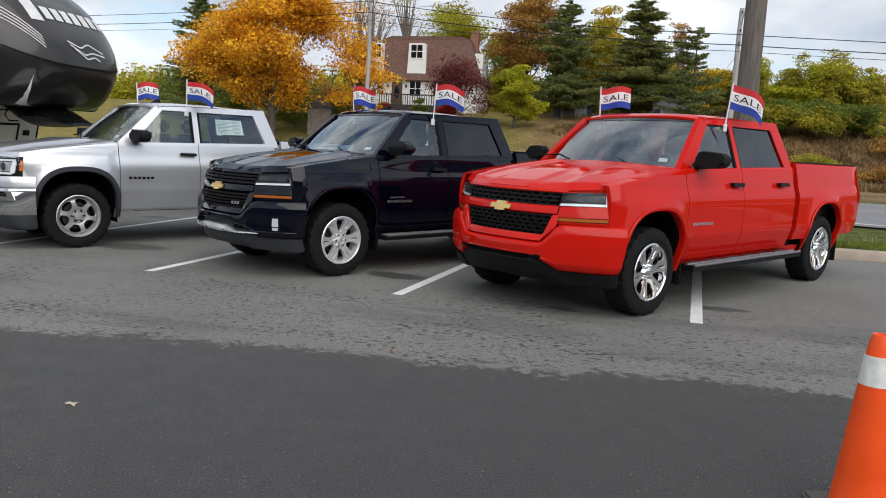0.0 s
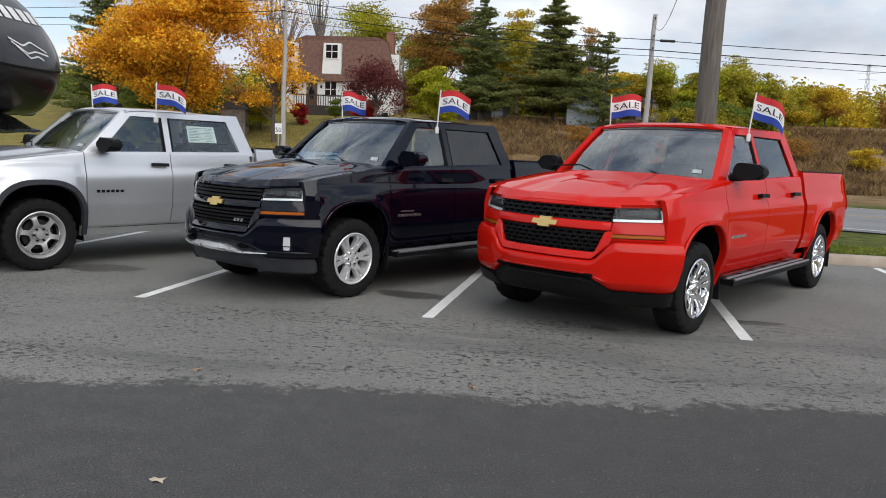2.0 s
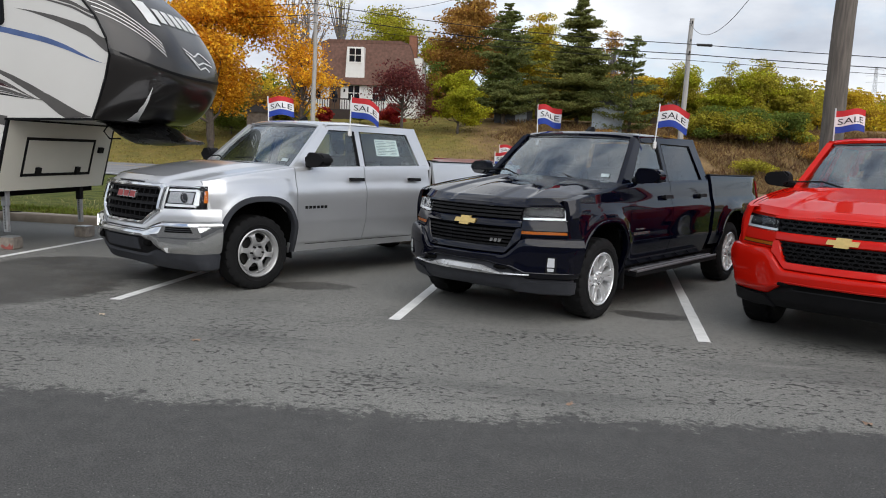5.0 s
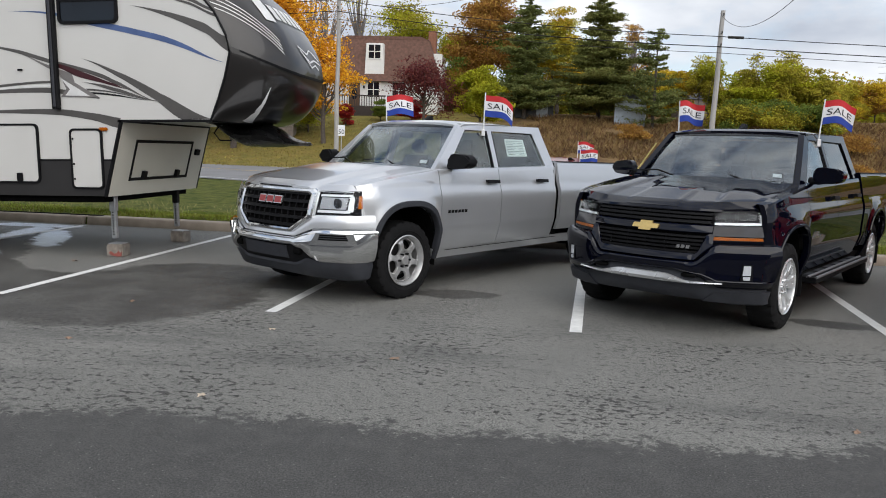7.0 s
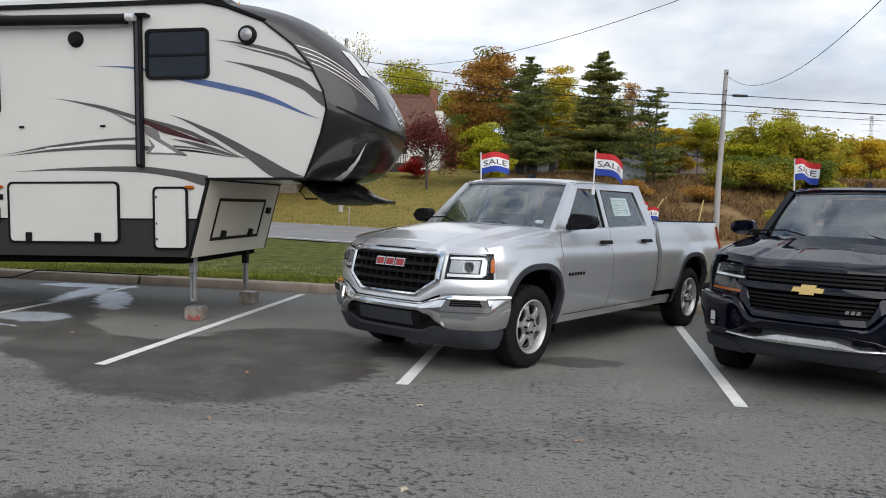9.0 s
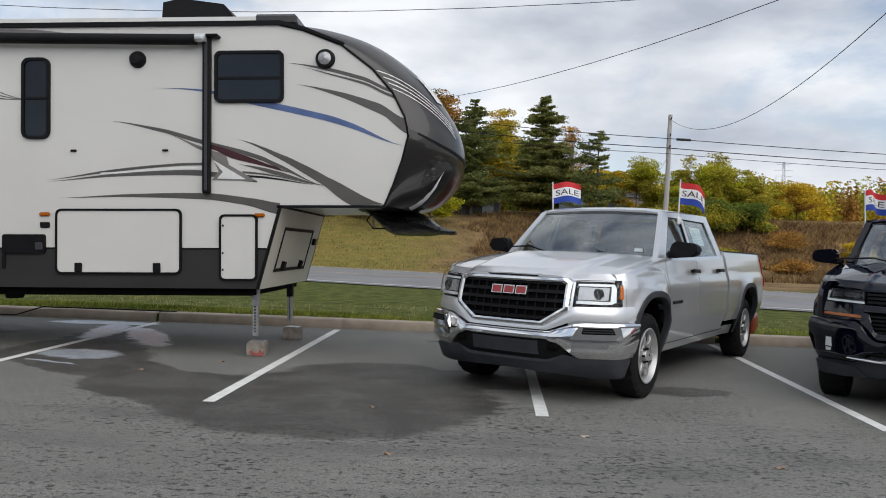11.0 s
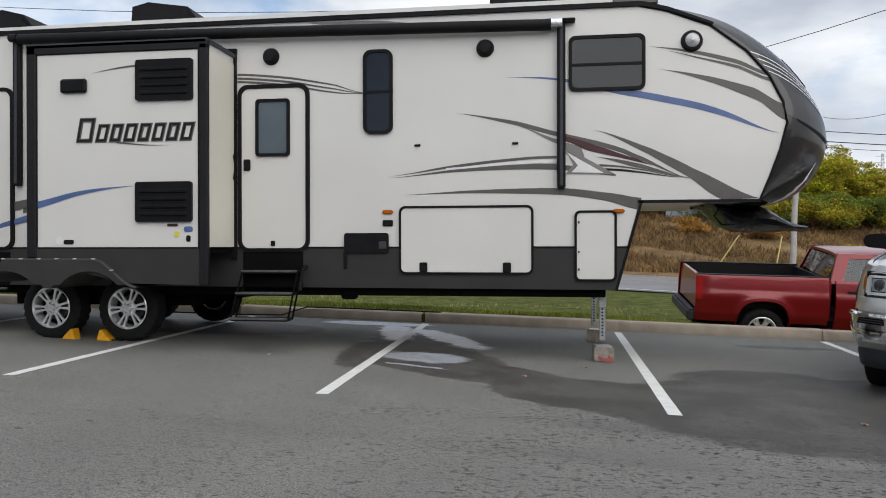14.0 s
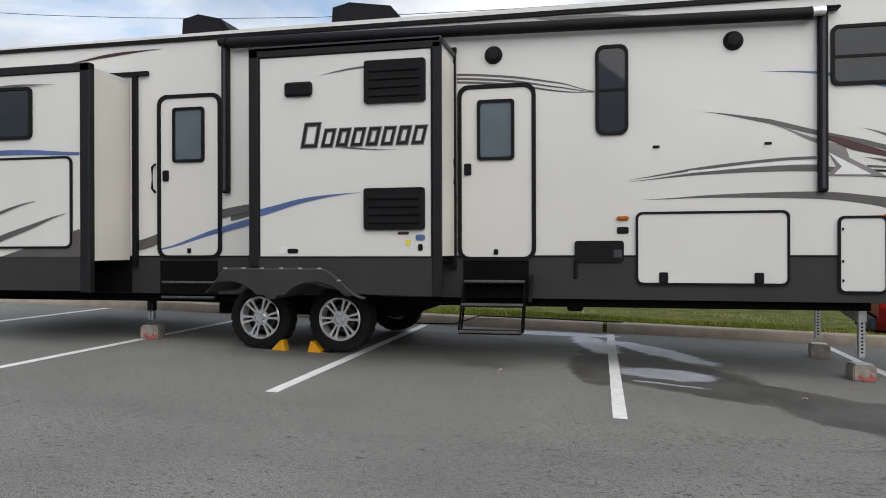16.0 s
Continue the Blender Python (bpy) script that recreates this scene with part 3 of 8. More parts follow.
def panel(x0, x1, s, sill=0.47, ztop=None):
    """One outer panel of the side, from x0 to x1, cut out round the wheel."""
    xs = set(np.linspace(x0, x1, max(5, int((x1 - x0) / 0.06))))
    for xc in AXLES:
        xs |= {v for v in (xc + arch_point(1, k * math.pi / 28)[0] for k in range(29)) if x0 < v < x1}
    rows, low = [], []
    for x in sorted(xs):
        zb = sill if x < 2.0 else sill + 0.0
        for xc in AXLES:
            if abs(x - xc) <= ARCH_A:
                zb = max(zb, 0.42 + ARCH_B * max(0, 1 - (abs(x - xc) / ARCH_A) ** ARCH_N) ** (1 / ARCH_N))
        zt = ztop or interp(x, TOPLINE)
        zb = min(zb, zt - 0.02)
        zs = [zb + (zt - zb) * k / 28 for k in range(29)]
        r = [(x, s * side_y(x, z), z) for z in zs]
        # rolled upper edge
        r += [(x, s * (side_y(x, zt) - 0.012), zt + 0.014), (x, s * (side_y(x, zt) - 0.05), zt + 0.018)]
        rows.append(r)
        low.append([(p[0], p[1] - s * 0.045, p[2]) for p in r])
    bm = bmesh.new()
    a, b = quadgrid(bm, rows), quadgrid(bm, low)
    for p, q in ((a[0], b[0]), (a[-1], b[-1]), ([r[0] for r in a], [r[0] for r in b])):
        for i in range(len(p) - 1):
            bm.faces.new((p[i], p[i + 1], q[i + 1], q[i]))
    return bm


def tyre_mesh():
    bm = bmesh.new()
    n = 96
    prof = [(0.245, -0.105), (0.272, -0.122), (0.31, -0.134), (0.355, -0.130), (0.385, -0.120), (0.398, -0.108), (0.402, -0.07), (0.402, -0.035), (0.402, 0.0), (0.402, 0.035), (0.402, 0.07), (0.398, 0.108), (0.385, 0.120), (0.355, 0.130), (0.31, 0.134), (0.272, 0.122), (0.245, 0.105)]
    rows = []
    for i, (r, h) in enumerate(prof):
        row = []
        for k in range(n):
            q = r
            if r > 0.38 and h != 0:
                step = (k + (2 if h > 0 else 0)) % 4
                q = r - (0.016 if step == 0 else 0)
            if abs(h) in (0.035,):
                q = r - 0.007 if k % 2 else r
            a = k * math.tau / n
            row.append((q * math.cos(a), h, q * math.sin(a)))
        rows.append(row)
    quadgrid(bm, rows, close=True)
    # raised bead on the outer wall
    lathe(bm, [(0.30, 0.1335), (0.305, 0.138), (0.31, 0.1345)], 48)
    me = mesh_of("tyre", bm, 35)
    me.materials.append(RUBBER)
    return me


def cut_disc(bm, sectors, r0, r1, h, depth=0.035, turn=0.0):
    """A dished wheel disc of sectors (degrees, hole's inner and outer radius, hole's share of the width, roundness),
    each with one opening cut through it; h(r) is how far the face stands out."""
    a0 = turn
    while a0 < turn + 359.9:
        for wide, ra, rb, share, power in sectors:
            mid, half = radians(a0 + wide / 2), radians(wide / 2)
            rc, dr = (ra + rb) / 2, (rb - ra) / 2
            per = []
            for k in range(8):
                u = -1 + 2 * k / 8
                per += [(0, u, -1), (1, 1, u), (2, -u, 1), (3, -1, -u)]
            per.sort(key=lambda p: (p[0],))
            loops = [[] for _ in range(5)]
            for _, u, v in per:
                k = (abs(u) ** power + abs(v) ** power) ** (-1 / power)
                hu, hv = u * k, v * k
                r_hole = rc + hv * dr
                t_hole = hu * half * share * (0.86 + 0.14 * hv)
                r_out = r0 if v <= -1 else r1 if v >= 1 else r0 + (r1 - r0) * (v + 1) / 2
                t_out = u * half
                for i, (f, d) in enumerate(((1.0, 0.0), (0.55, 0.0), (0.12, 0.0), (0.0, -0.006), (0.0, -depth))):
                    r, t = r_hole + (r_out - r_hole) * f, mid + t_hole + (t_out - t_hole) * f
                    loops[i].append((r * math.cos(t), h(r) + d, r * math.sin(t)))
            quadgrid(bm, loops, close=True)
            a0 += wide


def rim_mesh(style):
    bm = bmesh.new()
    lathe(bm, [(0.255, 0.118), (0.264, 0.130), (0.253, 0.136), (0.240, 0.122), (0.226, 0.06), (0.215, -0.10), (0.20, -0.10)], 48)
    if style == "steel":
        cut_disc(bm, [(60, 0.112, 0.214, 0.80, 3.2)], 0.092, 0.232, lambda r: 0.112 - 3.0 * (r - 0.155) ** 2 - (0.0 if r < 0.205 else 1.2 * (r - 0.205)), 0.03, 12)
        lathe(bm, [(0.094, 0.100), (0.088, 0.080), (0.05, 0.078)], 36)
        lathe(bm, [(0.052, 0.07), (0.050, 0.112), (0.044, 0.120), (0.001, 0.122)], 24)
    elif style == "six":
        cut_disc(bm, [(38, 0.100, 0.230, 0.90, 3.2), (22, 0.150, 0.226, 0.24, 2.4)], 0.058, 0.246, lambda r: 0.094 + 0.17 * (r - 0.058), 0.045, 8)
        lathe(bm, [(0.062, 0.094), (0.052, 0.088), (0.045, 0.09)], 30)
        lathe(bm, [(0.045, 0.085), (0.043, 0.104), (0.03, 0.110), (0.001, 0.111)], 24)
    elif style == "trailer":
        cut_disc(bm, [(36, 0.096, 0.238, 1.0, 5.0), (24, 0.110, 0.232, 0.46, 3.2)], 0.075, 0.248, lambda r: 0.104 + 0.10 * (r - 0.07), 0.022, 5)
        lathe(bm, [(0.078, 0.104), (0.070, 0.094), (0.048, 0.094)], 30)
        lathe(bm, [(0.050, 0.085), (0.048, 0.135), (0.040, 0.145), (0.001, 0.147)], 24)
    else:
        cut_disc(bm, [(37, 0.096, 0.236, 0.90, 2.9), (23, 0.130, 0.230, 0.24, 2.4)], 0.056, 0.248, lambda r: 0.092 + 0.18 * (r - 0.056), 0.05, 0)
        lathe(bm, [(0.060, 0.092), (0.050, 0.086), (0.045, 0.09)], 30)
        lathe(bm, [(0.045, 0.085), (0.043, 0.108), (0.03, 0.114), (0.001, 0.115)], 24)
    me = mesh_of("rim", bm, 35)
    return me


TYRE = tyre_mesh()


def nut_mesh():
    bm = bmesh.new()
    tube(bm, [(0, -0.02, 0), (0, 0.012, 0)], 0.011, 6)
    return mesh_of("wheel_nut", bm, 30)


def wheel(parent, m, rim, rim_material, nuts, style, label):
    w = part("wheel", TYRE, RUBBER, parent, label, m=m)
    w.name = "wheel"
    part("rim", rim, rim_material, w)
    for k in range(6):
        r, h = (0.07, 0.108) if style == "steel" else (0.062, 0.104)
        part("wheel_nut", nuts, CHROME, w, m=Matrix.Translation((r * math.cos(k * math.tau / 6), h, r * math.sin(k * math.tau / 6))))
    bm = bmesh.new()
    lathe(bm, [(0.001, 0.02), (0.165, 0.02), (0.168, 0.0), (0.165, -0.02)], 32)
    part("brake_disc", bm, DISC, w)
    # added black disc stands in for the shade behind the spokes
    bm = bmesh.new()
    lathe(bm, [(0.001, 0.012), (0.212, 0.012), (0.212, -0.02)], 36)
    part("wheel_shade_disc", bm, UNDER, w)
    bm = bmesh.new()
    lathe(bm, [(0.001, -0.03), (0.222, -0.03)], 32)
    part("wheel_backing", bm, UNDER, w)
    return w


def bars_of(bm, surf, u0, u1, v0, v1, n, off=0.004, slant=0.0):
    """Plain bars the size of small lettering."""
    w = (u1 - u0) / n
    for i in range(n):
        a, b = u0 + i * w + w * 0.14, u0 + (i + 1) * w - w * 0.14
        slab(bm, surf, ((a, v0), (b, v0), (b + slant, v1), (a + slant, v1)), off, 0.006, 1, 1)


FRONT_PANE = ((1.125, 1.318), (0.305, 1.330), (0.285, 1.785), (0.665, 1.775))
REAR_PANE = ((0.185, 1.333), (-0.85, 1.350), (-0.685, 1.772), (0.165, 1.785))


def pickup(label, m, paint, style, rim_style, rim_material, boards=True, group="parked pickups", sticker=False, flap=True, ext=0.0):
    t = thing("pickup_truck", label, "pickup truck", m, group)
    AXLES[1] = -1.8225 - min(ext, 0.36)
    E = -ext
    chev = style != "sierra"
    NOSE_PLAN.update({"reach": 2.775, "sweep": 0.40, "power": 2.4, "drop": 0.026} if chev else {"reach": 2.81, "sweep": 0.335, "power": 2.7, "drop": 0.0})
    CREASE[0] = 0.0 if chev else 0.016
    # sides
    for s, nm in ((1, "left"), (-1, "right")):
        fender = part("front_fender", panel(1.33, 2.42 if chev else 2.44, s), paint, t)
        doors = []
        for x0, x1, h in ((0.255, 1.32, 0.02), (-0.935, 0.245, -0.87)):
            d = part("door", panel(x0, x1, s), paint, t)
            doors.append(d)
            bm = bmesh.new()
            hx, hz = x0 + (0.15 if x0 > 0 else 0.31), 1.175 if chev else 1.185
            slab(bm, on_side(s), ((hx - 0.10, hz - 0.012), (hx + 0.11, hz - 0.008), (hx + 0.11, hz + 0.030), (hx - 0.10, hz + 0.026)), 0.050, 0.022, 8, 3)
            slab(bm, on_side(s), ((hx - 0.10, hz - 0.006), (hx - 0.06, hz - 0.006), (hx - 0.06, hz + 0.024), (hx - 0.10, hz + 0.024)), 0.034, 0.05, 1, 1)
            slab(bm, on_side(s), ((hx + 0.07, hz - 0.006), (hx + 0.11, hz - 0.006), (hx + 0.11, hz + 0.024), (hx + 0.07, hz + 0.024)), 0.034, 0.05, 1, 1)
            part("door_handle", bm, BLACKTRIM, d, "black pull handle")
        bm = bmesh.new()
        slab(bm, on_cab(s), FRONT_PANE, -0.012, 0.005, 8, 4)
        g = part("side_window", bm, GLASS, doors[0])
        g.visible_shadow = False
        for dr, c in ((doors[0], FRONT_PANE), (doors[1], REAR_PANE)):
            bm = bmesh.new()
            cx, cz = sum(p[0] for p in c) / 4, sum(p[1] for p in c) / 4
            inn = [(p[0] + (cx - p[0]) * 0.035, p[1] + (cz - p[1]) * 0.06) for p in c]
            for i in range(4):
                j = (i + 1) % 4
                slab(bm, on_cab(s), (c[i], c[j], inn[j], inn[i]), -0.006, 0.012, 6, 1)
            part("window_frame", bm, BLACKTRIM, dr)
        bm = bmesh.new()
        slab(bm, on_cab(s), REAR_PANE, -0.012, 0.005, 8, 4)
        g = part("side_window", bm, TINT if chev else GLASS, doors[1])
        g.visible_shadow = False
        # window seals
        bm = bmesh.new()
        slab(bm, on_cab(s), ((1.16, 1.300), (-0.88, 1.328), (-0.88, 1.345), (1.12, 1.317)), 0.022, 0.05, 12, 1)
        slab(bm, on_cab(s), ((0.30, 1.34), (0.275, 1.34), (0.255, 1.79), (0.28, 1.79)), 0.002, 0.02, 1, 3)
        slab(bm, on_cab(s), ((0.20, 1.34), (0.18, 1.34), (0.16, 1.79), (0.18, 1.79)), 0.002, 0.02, 1, 3)
        part("window_seal", bm, BLACKTRIM, t)
        # pillars and roof rail
        bm = bmesh.new()
        slab(bm, on_cab(s), ((1.34, 1.29), (1.13, 1.305), (0.66, 1.775), (0.755, 1.82)), 0.006, 0.06, 4, 6)
        part("windscreen_pillar", bm, paint, t)
        bm = bmesh.new()
        slab(bm, on_cab(s), ((0.28, 1.31), (0.205, 1.31), (0.185, 1.79), (0.26, 1.79)), 0.006, 0.06, 2, 5)
        part("door_pillar", bm, paint, t)
        bm = bmesh.new()
        slab(bm, on_cab(s), ((-0.83, 1.32), (-1.03, 1.32), (-0.87, 1.84), (-0.675, 1.775)), 0.006, 0.06, 3, 5)
        part("rear_pillar", bm, paint, t)
        bm = bmesh.new()
        slab(bm, on_cab(s), ((0.70, 1.772), (-0.86, 1.772), (-0.87, 1.858), (0.70, 1.84)), 0.008, 0.06, 12, 4)
        part("roof_rail", bm, paint, t)
        part("bed_side", panel(-2.97 + E, -1.055, s, sill=0.55), paint, t)
        bm = bmesh.new()
        slab(bm, on_side(s), ((-2.95 + E, 1.412), (-1.06, 1.425), (-1.06, 1.437), (-2.95 + E, 1.424)), 0.004, 0.10, 14, 1)
        part("bed_rail_cap", bm, BLACKTRIM, t)
        bm = bmesh.new()
        slab(bm, on_side(s), ((-2.965 + E, 0.95), (-2.86 + E, 0.95), (-2.84 + E, 1.35), (-2.955 + E, 1.35)), 0.012, 0.08, 3, 6)
        part("tail_lamp", bm, REDLENS, t, "red tail lamp")
        # sill
        bm = bmesh.new()
        slab(bm, on_side(s), ((1.36, 0.36), (-1.30 + E, 0.36), (-1.30 + E, 0.475), (1.36, 0.475)), -0.025, 0.05, 12, 2)
        part("sill", bm, paint if style != "black" else BLACKTRIM, t)
        # arch lips
        for xc in AXLES:
            bm = bmesh.new()
            rows = []
            wide_lip = 1.10 if not chev else 1.045
            for k in range(33):
                r = []
                for q, o in ((wide_lip, 0.004), (wide_lip - 0.01, 0.014), (1.0, 0.014), (0.985, 0.004), (0.98, -0.05)):
                    dx, dz = arch_point(q, math.pi * k / 32)
                    x, z = xc + dx, 0.42 + dz - (0.0 if 2 < k < 30 else 0.05)
                    r.append((x, s * (side_y(x, z) + o), z))
                rows.append(r)
            quadgrid(bm, rows)
            part("wheel_arch_trim", bm, GREYTRIM if not chev else paint, t)
            bm = bmesh.new()
            rows = [[(xc + arch_point(1.01, math.pi * k / 24)[0], s * y, 0.42 + arch_point(1.01, math.pi * k / 24)[1] - (0 if 0 < k < 24 else 0.12)) for k in range(25)] for y in (0.945, 0.75, 0.52)]
            quadgrid(bm, rows)
            bm.faces.new([bm.verts.new(q) for q in rows[2]])
            part("wheel_liner", bm, UNDER, t)
        if flap:
            for xc in (1.315, -2.34 + E):
                bm = boxes((xc - 0.008, xc + 0.008, s * 0.70 if s > 0 else -0.98, 0.98 if s > 0 else -0.70, 0.22 if xc < 0 else 0.24, 0.62), bev=0.004)
                part("mud_flap", bm, BLACKTRIM, t)
        if boards:
            bm = bmesh.new()
            slab(bm, lambda x, y, o: (x, s * y, 0.435 + o), ((-0.98, 0.93), (1.26, 0.93), (1.30, 1.10), (-1.02, 1.10)), 0.0, 0.055, 12, 3)
            b = part("running_board", bm, BLACKTRIM, t, "black running board with bright edges")
            bm = bmesh.new()
            for q in (1.095, 1.02):
                tube(bm, [(-1.0, s * q, 0.435), (1.28, s * q, 0.435)], 0.014, 8)
            part("edge_strip", bm, mat("board_edge", (0.22, 0.22, 0.23), 0.4, 0.5, var=0.15, scale=8), b)
            for k in range(6):
                x = -0.85 + k * 0.36
                part("tread_pad", boxes((x, x + 0.22, s * 0.98 - 0.035, s * 0.98 + 0.035, 0.433, 0.444), bev=0.004), GREYTRIM, b)
            for x in (-0.8, 0.15, 1.0):
                part("bracket", boxes((x - 0.03, x + 0.03, s * 0.86 - 0.12, s * 0.86 + 0.12, 0.37, 0.41)), BLACKTRIM, b)
        # mirror
        bm = bmesh.new()
        prism(bm, [(p_[0] * 1, p_[1]) for p_ in rounded(0.955, 1.215, 1.33, 1.505, 0.065, 6)], 0.0, 0.15, axis="x", bev=0.022)
        for v in bm.verts:
            v.co.z = 1.415 + (v.co.z - 1.415) * (1.0 - 0.25 * (v.co.y - 0.955) / 0.25)
            v.co = (1.03 + v.co.x - 0.16 * (v.co.y - 0.985), s * v.co.y, v.co.z)
        mir = part("door_mirror", bm, paint if style == "black" else BLACKTRIM, t, "black door mirror")
        bm = boxes((1.05, 1.15, min(s * 0.90, s * 1.03), max(s * 0.90, s * 1.03), 1.33, 1.40), bev=0.02)
        part("mirror_arm", bm, BLACKTRIM, mir)
        bm = boxes((0.995, 1.002, min(s * 1.00, s * 1.18), max(s * 1.00, s * 1.18), 1.355, 1.475), bev=0.003)
        part("mirror_glass", bm, CHROME, mir)
        # name plate on the door
        bm = bmesh.new()
        if chev:
            bars_of(bm, on_side(s), 1.22, 0.84, 0.800, 0.828, 9)
            part("name_badge", bm, SILVERBADGE, doors[0], "small silver name badge")
            if style == "black":
                bm = bmesh.new()
                bars_of(bm, on_side(s), 1.18, 0.96, 0.850, 0.868, 6)
                part("trim_badge", bm, SILVERBADGE, doors[0])
        else:
            bars_of(bm, on_side(s), 1.22, 0.88, 0.862, 0.894, 6)
            part("name_badge", bm, BLACKTRIM, doors[0], "small black name badge")
    # bonnet
    bm = bmesh.new()
    rows = []
    for i in range(33):
        u = i / 32
        row = []
        for j in range(61):
            v = -1 + 2 * j / 60
            hw = 0.915 - 0.03 * u
            y = v * hw
            xf = front_x(y, 1.10) - 0.005
            x = 1.43 + (xf - 1.43) * u - 0.11 * (1 - u) * v * v
            z = interp(x, TOPLINE) + 0.02 + 0.05 * (1 - v * v) * (1 - 0.5 * u)
            k = abs(v)
            c = 0.36 + 0.22 * u if chev else 0.62 - 0.10 * u
            z += 0.022 * smooth01((k - c) / 0.07) * (1 - smooth01((k - c - 0.20) / 0.30)) * (1 - 0.75 * u * u) * smooth01(u * 8) if chev else 0.034 * (1 - smooth01((k - c) / 0.09)) * smooth01(u * 4)
            z += 0.009 * (1 - smooth01((k - 0.16 - 0.1 * u) / 0.06)) * smooth01((u - 0.35) / 0.2) if chev else 0
            z -= 0.05 * smooth01((u - 0.93) / 0.07) + 0.012 * smooth01((k - 0.93) / 0.07)
            row.append((x, y, z))
        rows.append(row)
    a = quadgrid(bm, rows)
    low = [[(p[0] - 0.01, p[1] * 0.99, p[2] - 0.03) for p in r] for r in rows]
    b = quadgrid(bm, low)
    for p, q in ((a[0], b[0]), (a[-1], b[-1]), ([r[0] for r in a], [r[0] for r in b]), ([r[-1] for r in a], [r[-1] for r in b])):
        for i in range(len(p) - 1):
            bm.faces.new((p[i], p[i + 1], q[i + 1], q[i]))
    part("bonnet", bm, paint, t)
    bm = bmesh.new()
    slab(bm, lambda u, v, o: (1.42 - 0.13 * (u / 0.8) ** 2 - v, u, 1.335 - 0.1 * v + o), ((-0.84, 0), (0.84, 0), (0.82, 0.12), (-0.82, 0.12)), 0.0, 0.05, 14, 2)
    part("cowl", bm, BLACKTRIM, t)
    for yy in (0.35, -0.35):
        bm = bmesh.new()
        tube(bm, [(1.37, yy, 1.35), (1.27, yy - 0.25, 1.41), (1.26, yy - 0.62, 1.39)], 0.009, 6)
        part("wiper", bm, BLACKTRIM, t)

    # windscreen, roof, rear window
    def screen(u, v, o):
        hw = 0.835 - 0.15 * v
        xb = 1.38 - 0.17 * u * u
        xt = 0.78 - 0.08 * u * u
        return (xb + (xt - xb) * v + 0.03 * math.sin(v * math.pi) + o, u * hw, 1.325 + 0.495 * v + 0.015 * (1 - u * u) + o * 0.8)

    bm = bmesh.new()
    slab(bm, screen, ((-1, 0), (1, 0), (1, 1), (-1, 1)), 0.0, 0.005, 14, 8)
    g = part("windscreen", bm, SCREEN, t)
    g.visible_shadow = False
    bm = bmesh.new()
    slab(bm, screen, ((-1, 0.93), (1, 0.93), (1, 1.0), (-1, 1.0)), 0.003, 0.003, 14, 1)
    slab(bm, screen, ((0.84, 0.10), (0.74, 0.10), (0.74, 0.18), (0.84, 0.18)), 0.002, 0.001, 1, 1)
    part("screen_band", bm, TINT, t)
    bm = bmesh.new()
    slab(bm, screen, ((0.83, 0.10), (0.73, 0.10), (0.73, 0.17), (0.83, 0.17)), 0.004, 0.002, 1, 1)
    part("screen_sticker", bm, mat("faded_sticker", (0.34, 0.40, 0.42), 0.5, var=0.3, scale=60), t)
    bm = bmesh.new()
    rows = []
    for i in range(17):
        u = i / 16
        x = 0.79 - u * 1.65
        row = []
        for j in range(17):
            v = -1 + 2 * j / 16
            hw = 0.745 - 0.015 * abs(u - 0.4)
            z = 1.828 + 0.045 * (1 - v ** 4) + 0.022 * math.sin(math.pi * min(1, u * 1.15)) - 0.014 * smooth01((u - 0.93) / 0.07) - 0.022 * smooth01((0.06 - u) / 0.06)
            row.append((x - 0.07 * v * v * (1 if u < 0.05 else 0.3), v * hw, z))
        rows.append(row)
    a = quadgrid(bm, rows)
    b = quadgrid(bm, [[(p[0], p[1] * 0.985, p[2] - 0.05) for p in r] for r in rows])
    for p, q in ((a[0], b[0]), (a[-1], b[-1]), ([r[0] for r in a], [r[0] for r in b]), ([r[-1] for r in a], [r[-1] for r in b])):
        for i in range(len(p) - 1):
            bm.faces.new((p[i], p[i + 1], q[i + 1], q[i]))
    part("roof", bm, paint, t)
    bm = bmesh.new()
    prism(bm, [(-0.02, 1.875), (-0.17, 1.875), (-0.16, 1.93), (-0.12, 1.935)], -0.03, 0.03, bev=0.006)
    part("aerial_fin", bm, BLACKTRIM, t, m=pose(0.55, 0, 0.012))
    bm = bmesh.new()
    slab(bm, lambda u, v, o: (-1.0 + 0.13 * v - o, u * (0.76 - 0.13 * v), 1.36 + 0.42 * v), ((-1, 0), (1, 0), (1, 1), (-1, 1)), 0.0, 0.006, 8, 3)
    part("rear_window", bm, TINT, t)
    bm = boxes((-1.04, -1.00, -0.92, 0.92, 0.62, 1.365))
    part("cab_back", bm, paint, t)
    # bed
    bm = boxes((-2.93 + E, -1.07, -0.86, 0.86, 0.80, 0.84), (-2.93 + E, -1.07, 0.82, 0.88, 0.80, 1.41), (-2.93 + E, -1.07, -0.88, -0.82, 0.80, 1.41), (-1.13, -1.07, -0.88, 0.88, 0.80, 1.40))
    part("bed_liner", bm, BLACKTRIM, t)
    bm = bmesh.new()
    slab(bm, lambda u, v, o: (-2.965 + E - o + 0.02 * v, u, v), ((-0.84, 0.78), (0.84, 0.78), (0.84, 1.40), (-0.84, 1.40)), 0.0, 0.06, 6, 6)
    part("tailgate", bm, paint, t)
    bm = boxes((-3.10 + E, -2.93 + E, -0.90, 0.90, 0.52, 0.74), bev=0.04, seg=2)
    part("rear_bumper", bm, CHROME if style == "sierra" else GREYTRIM, t)
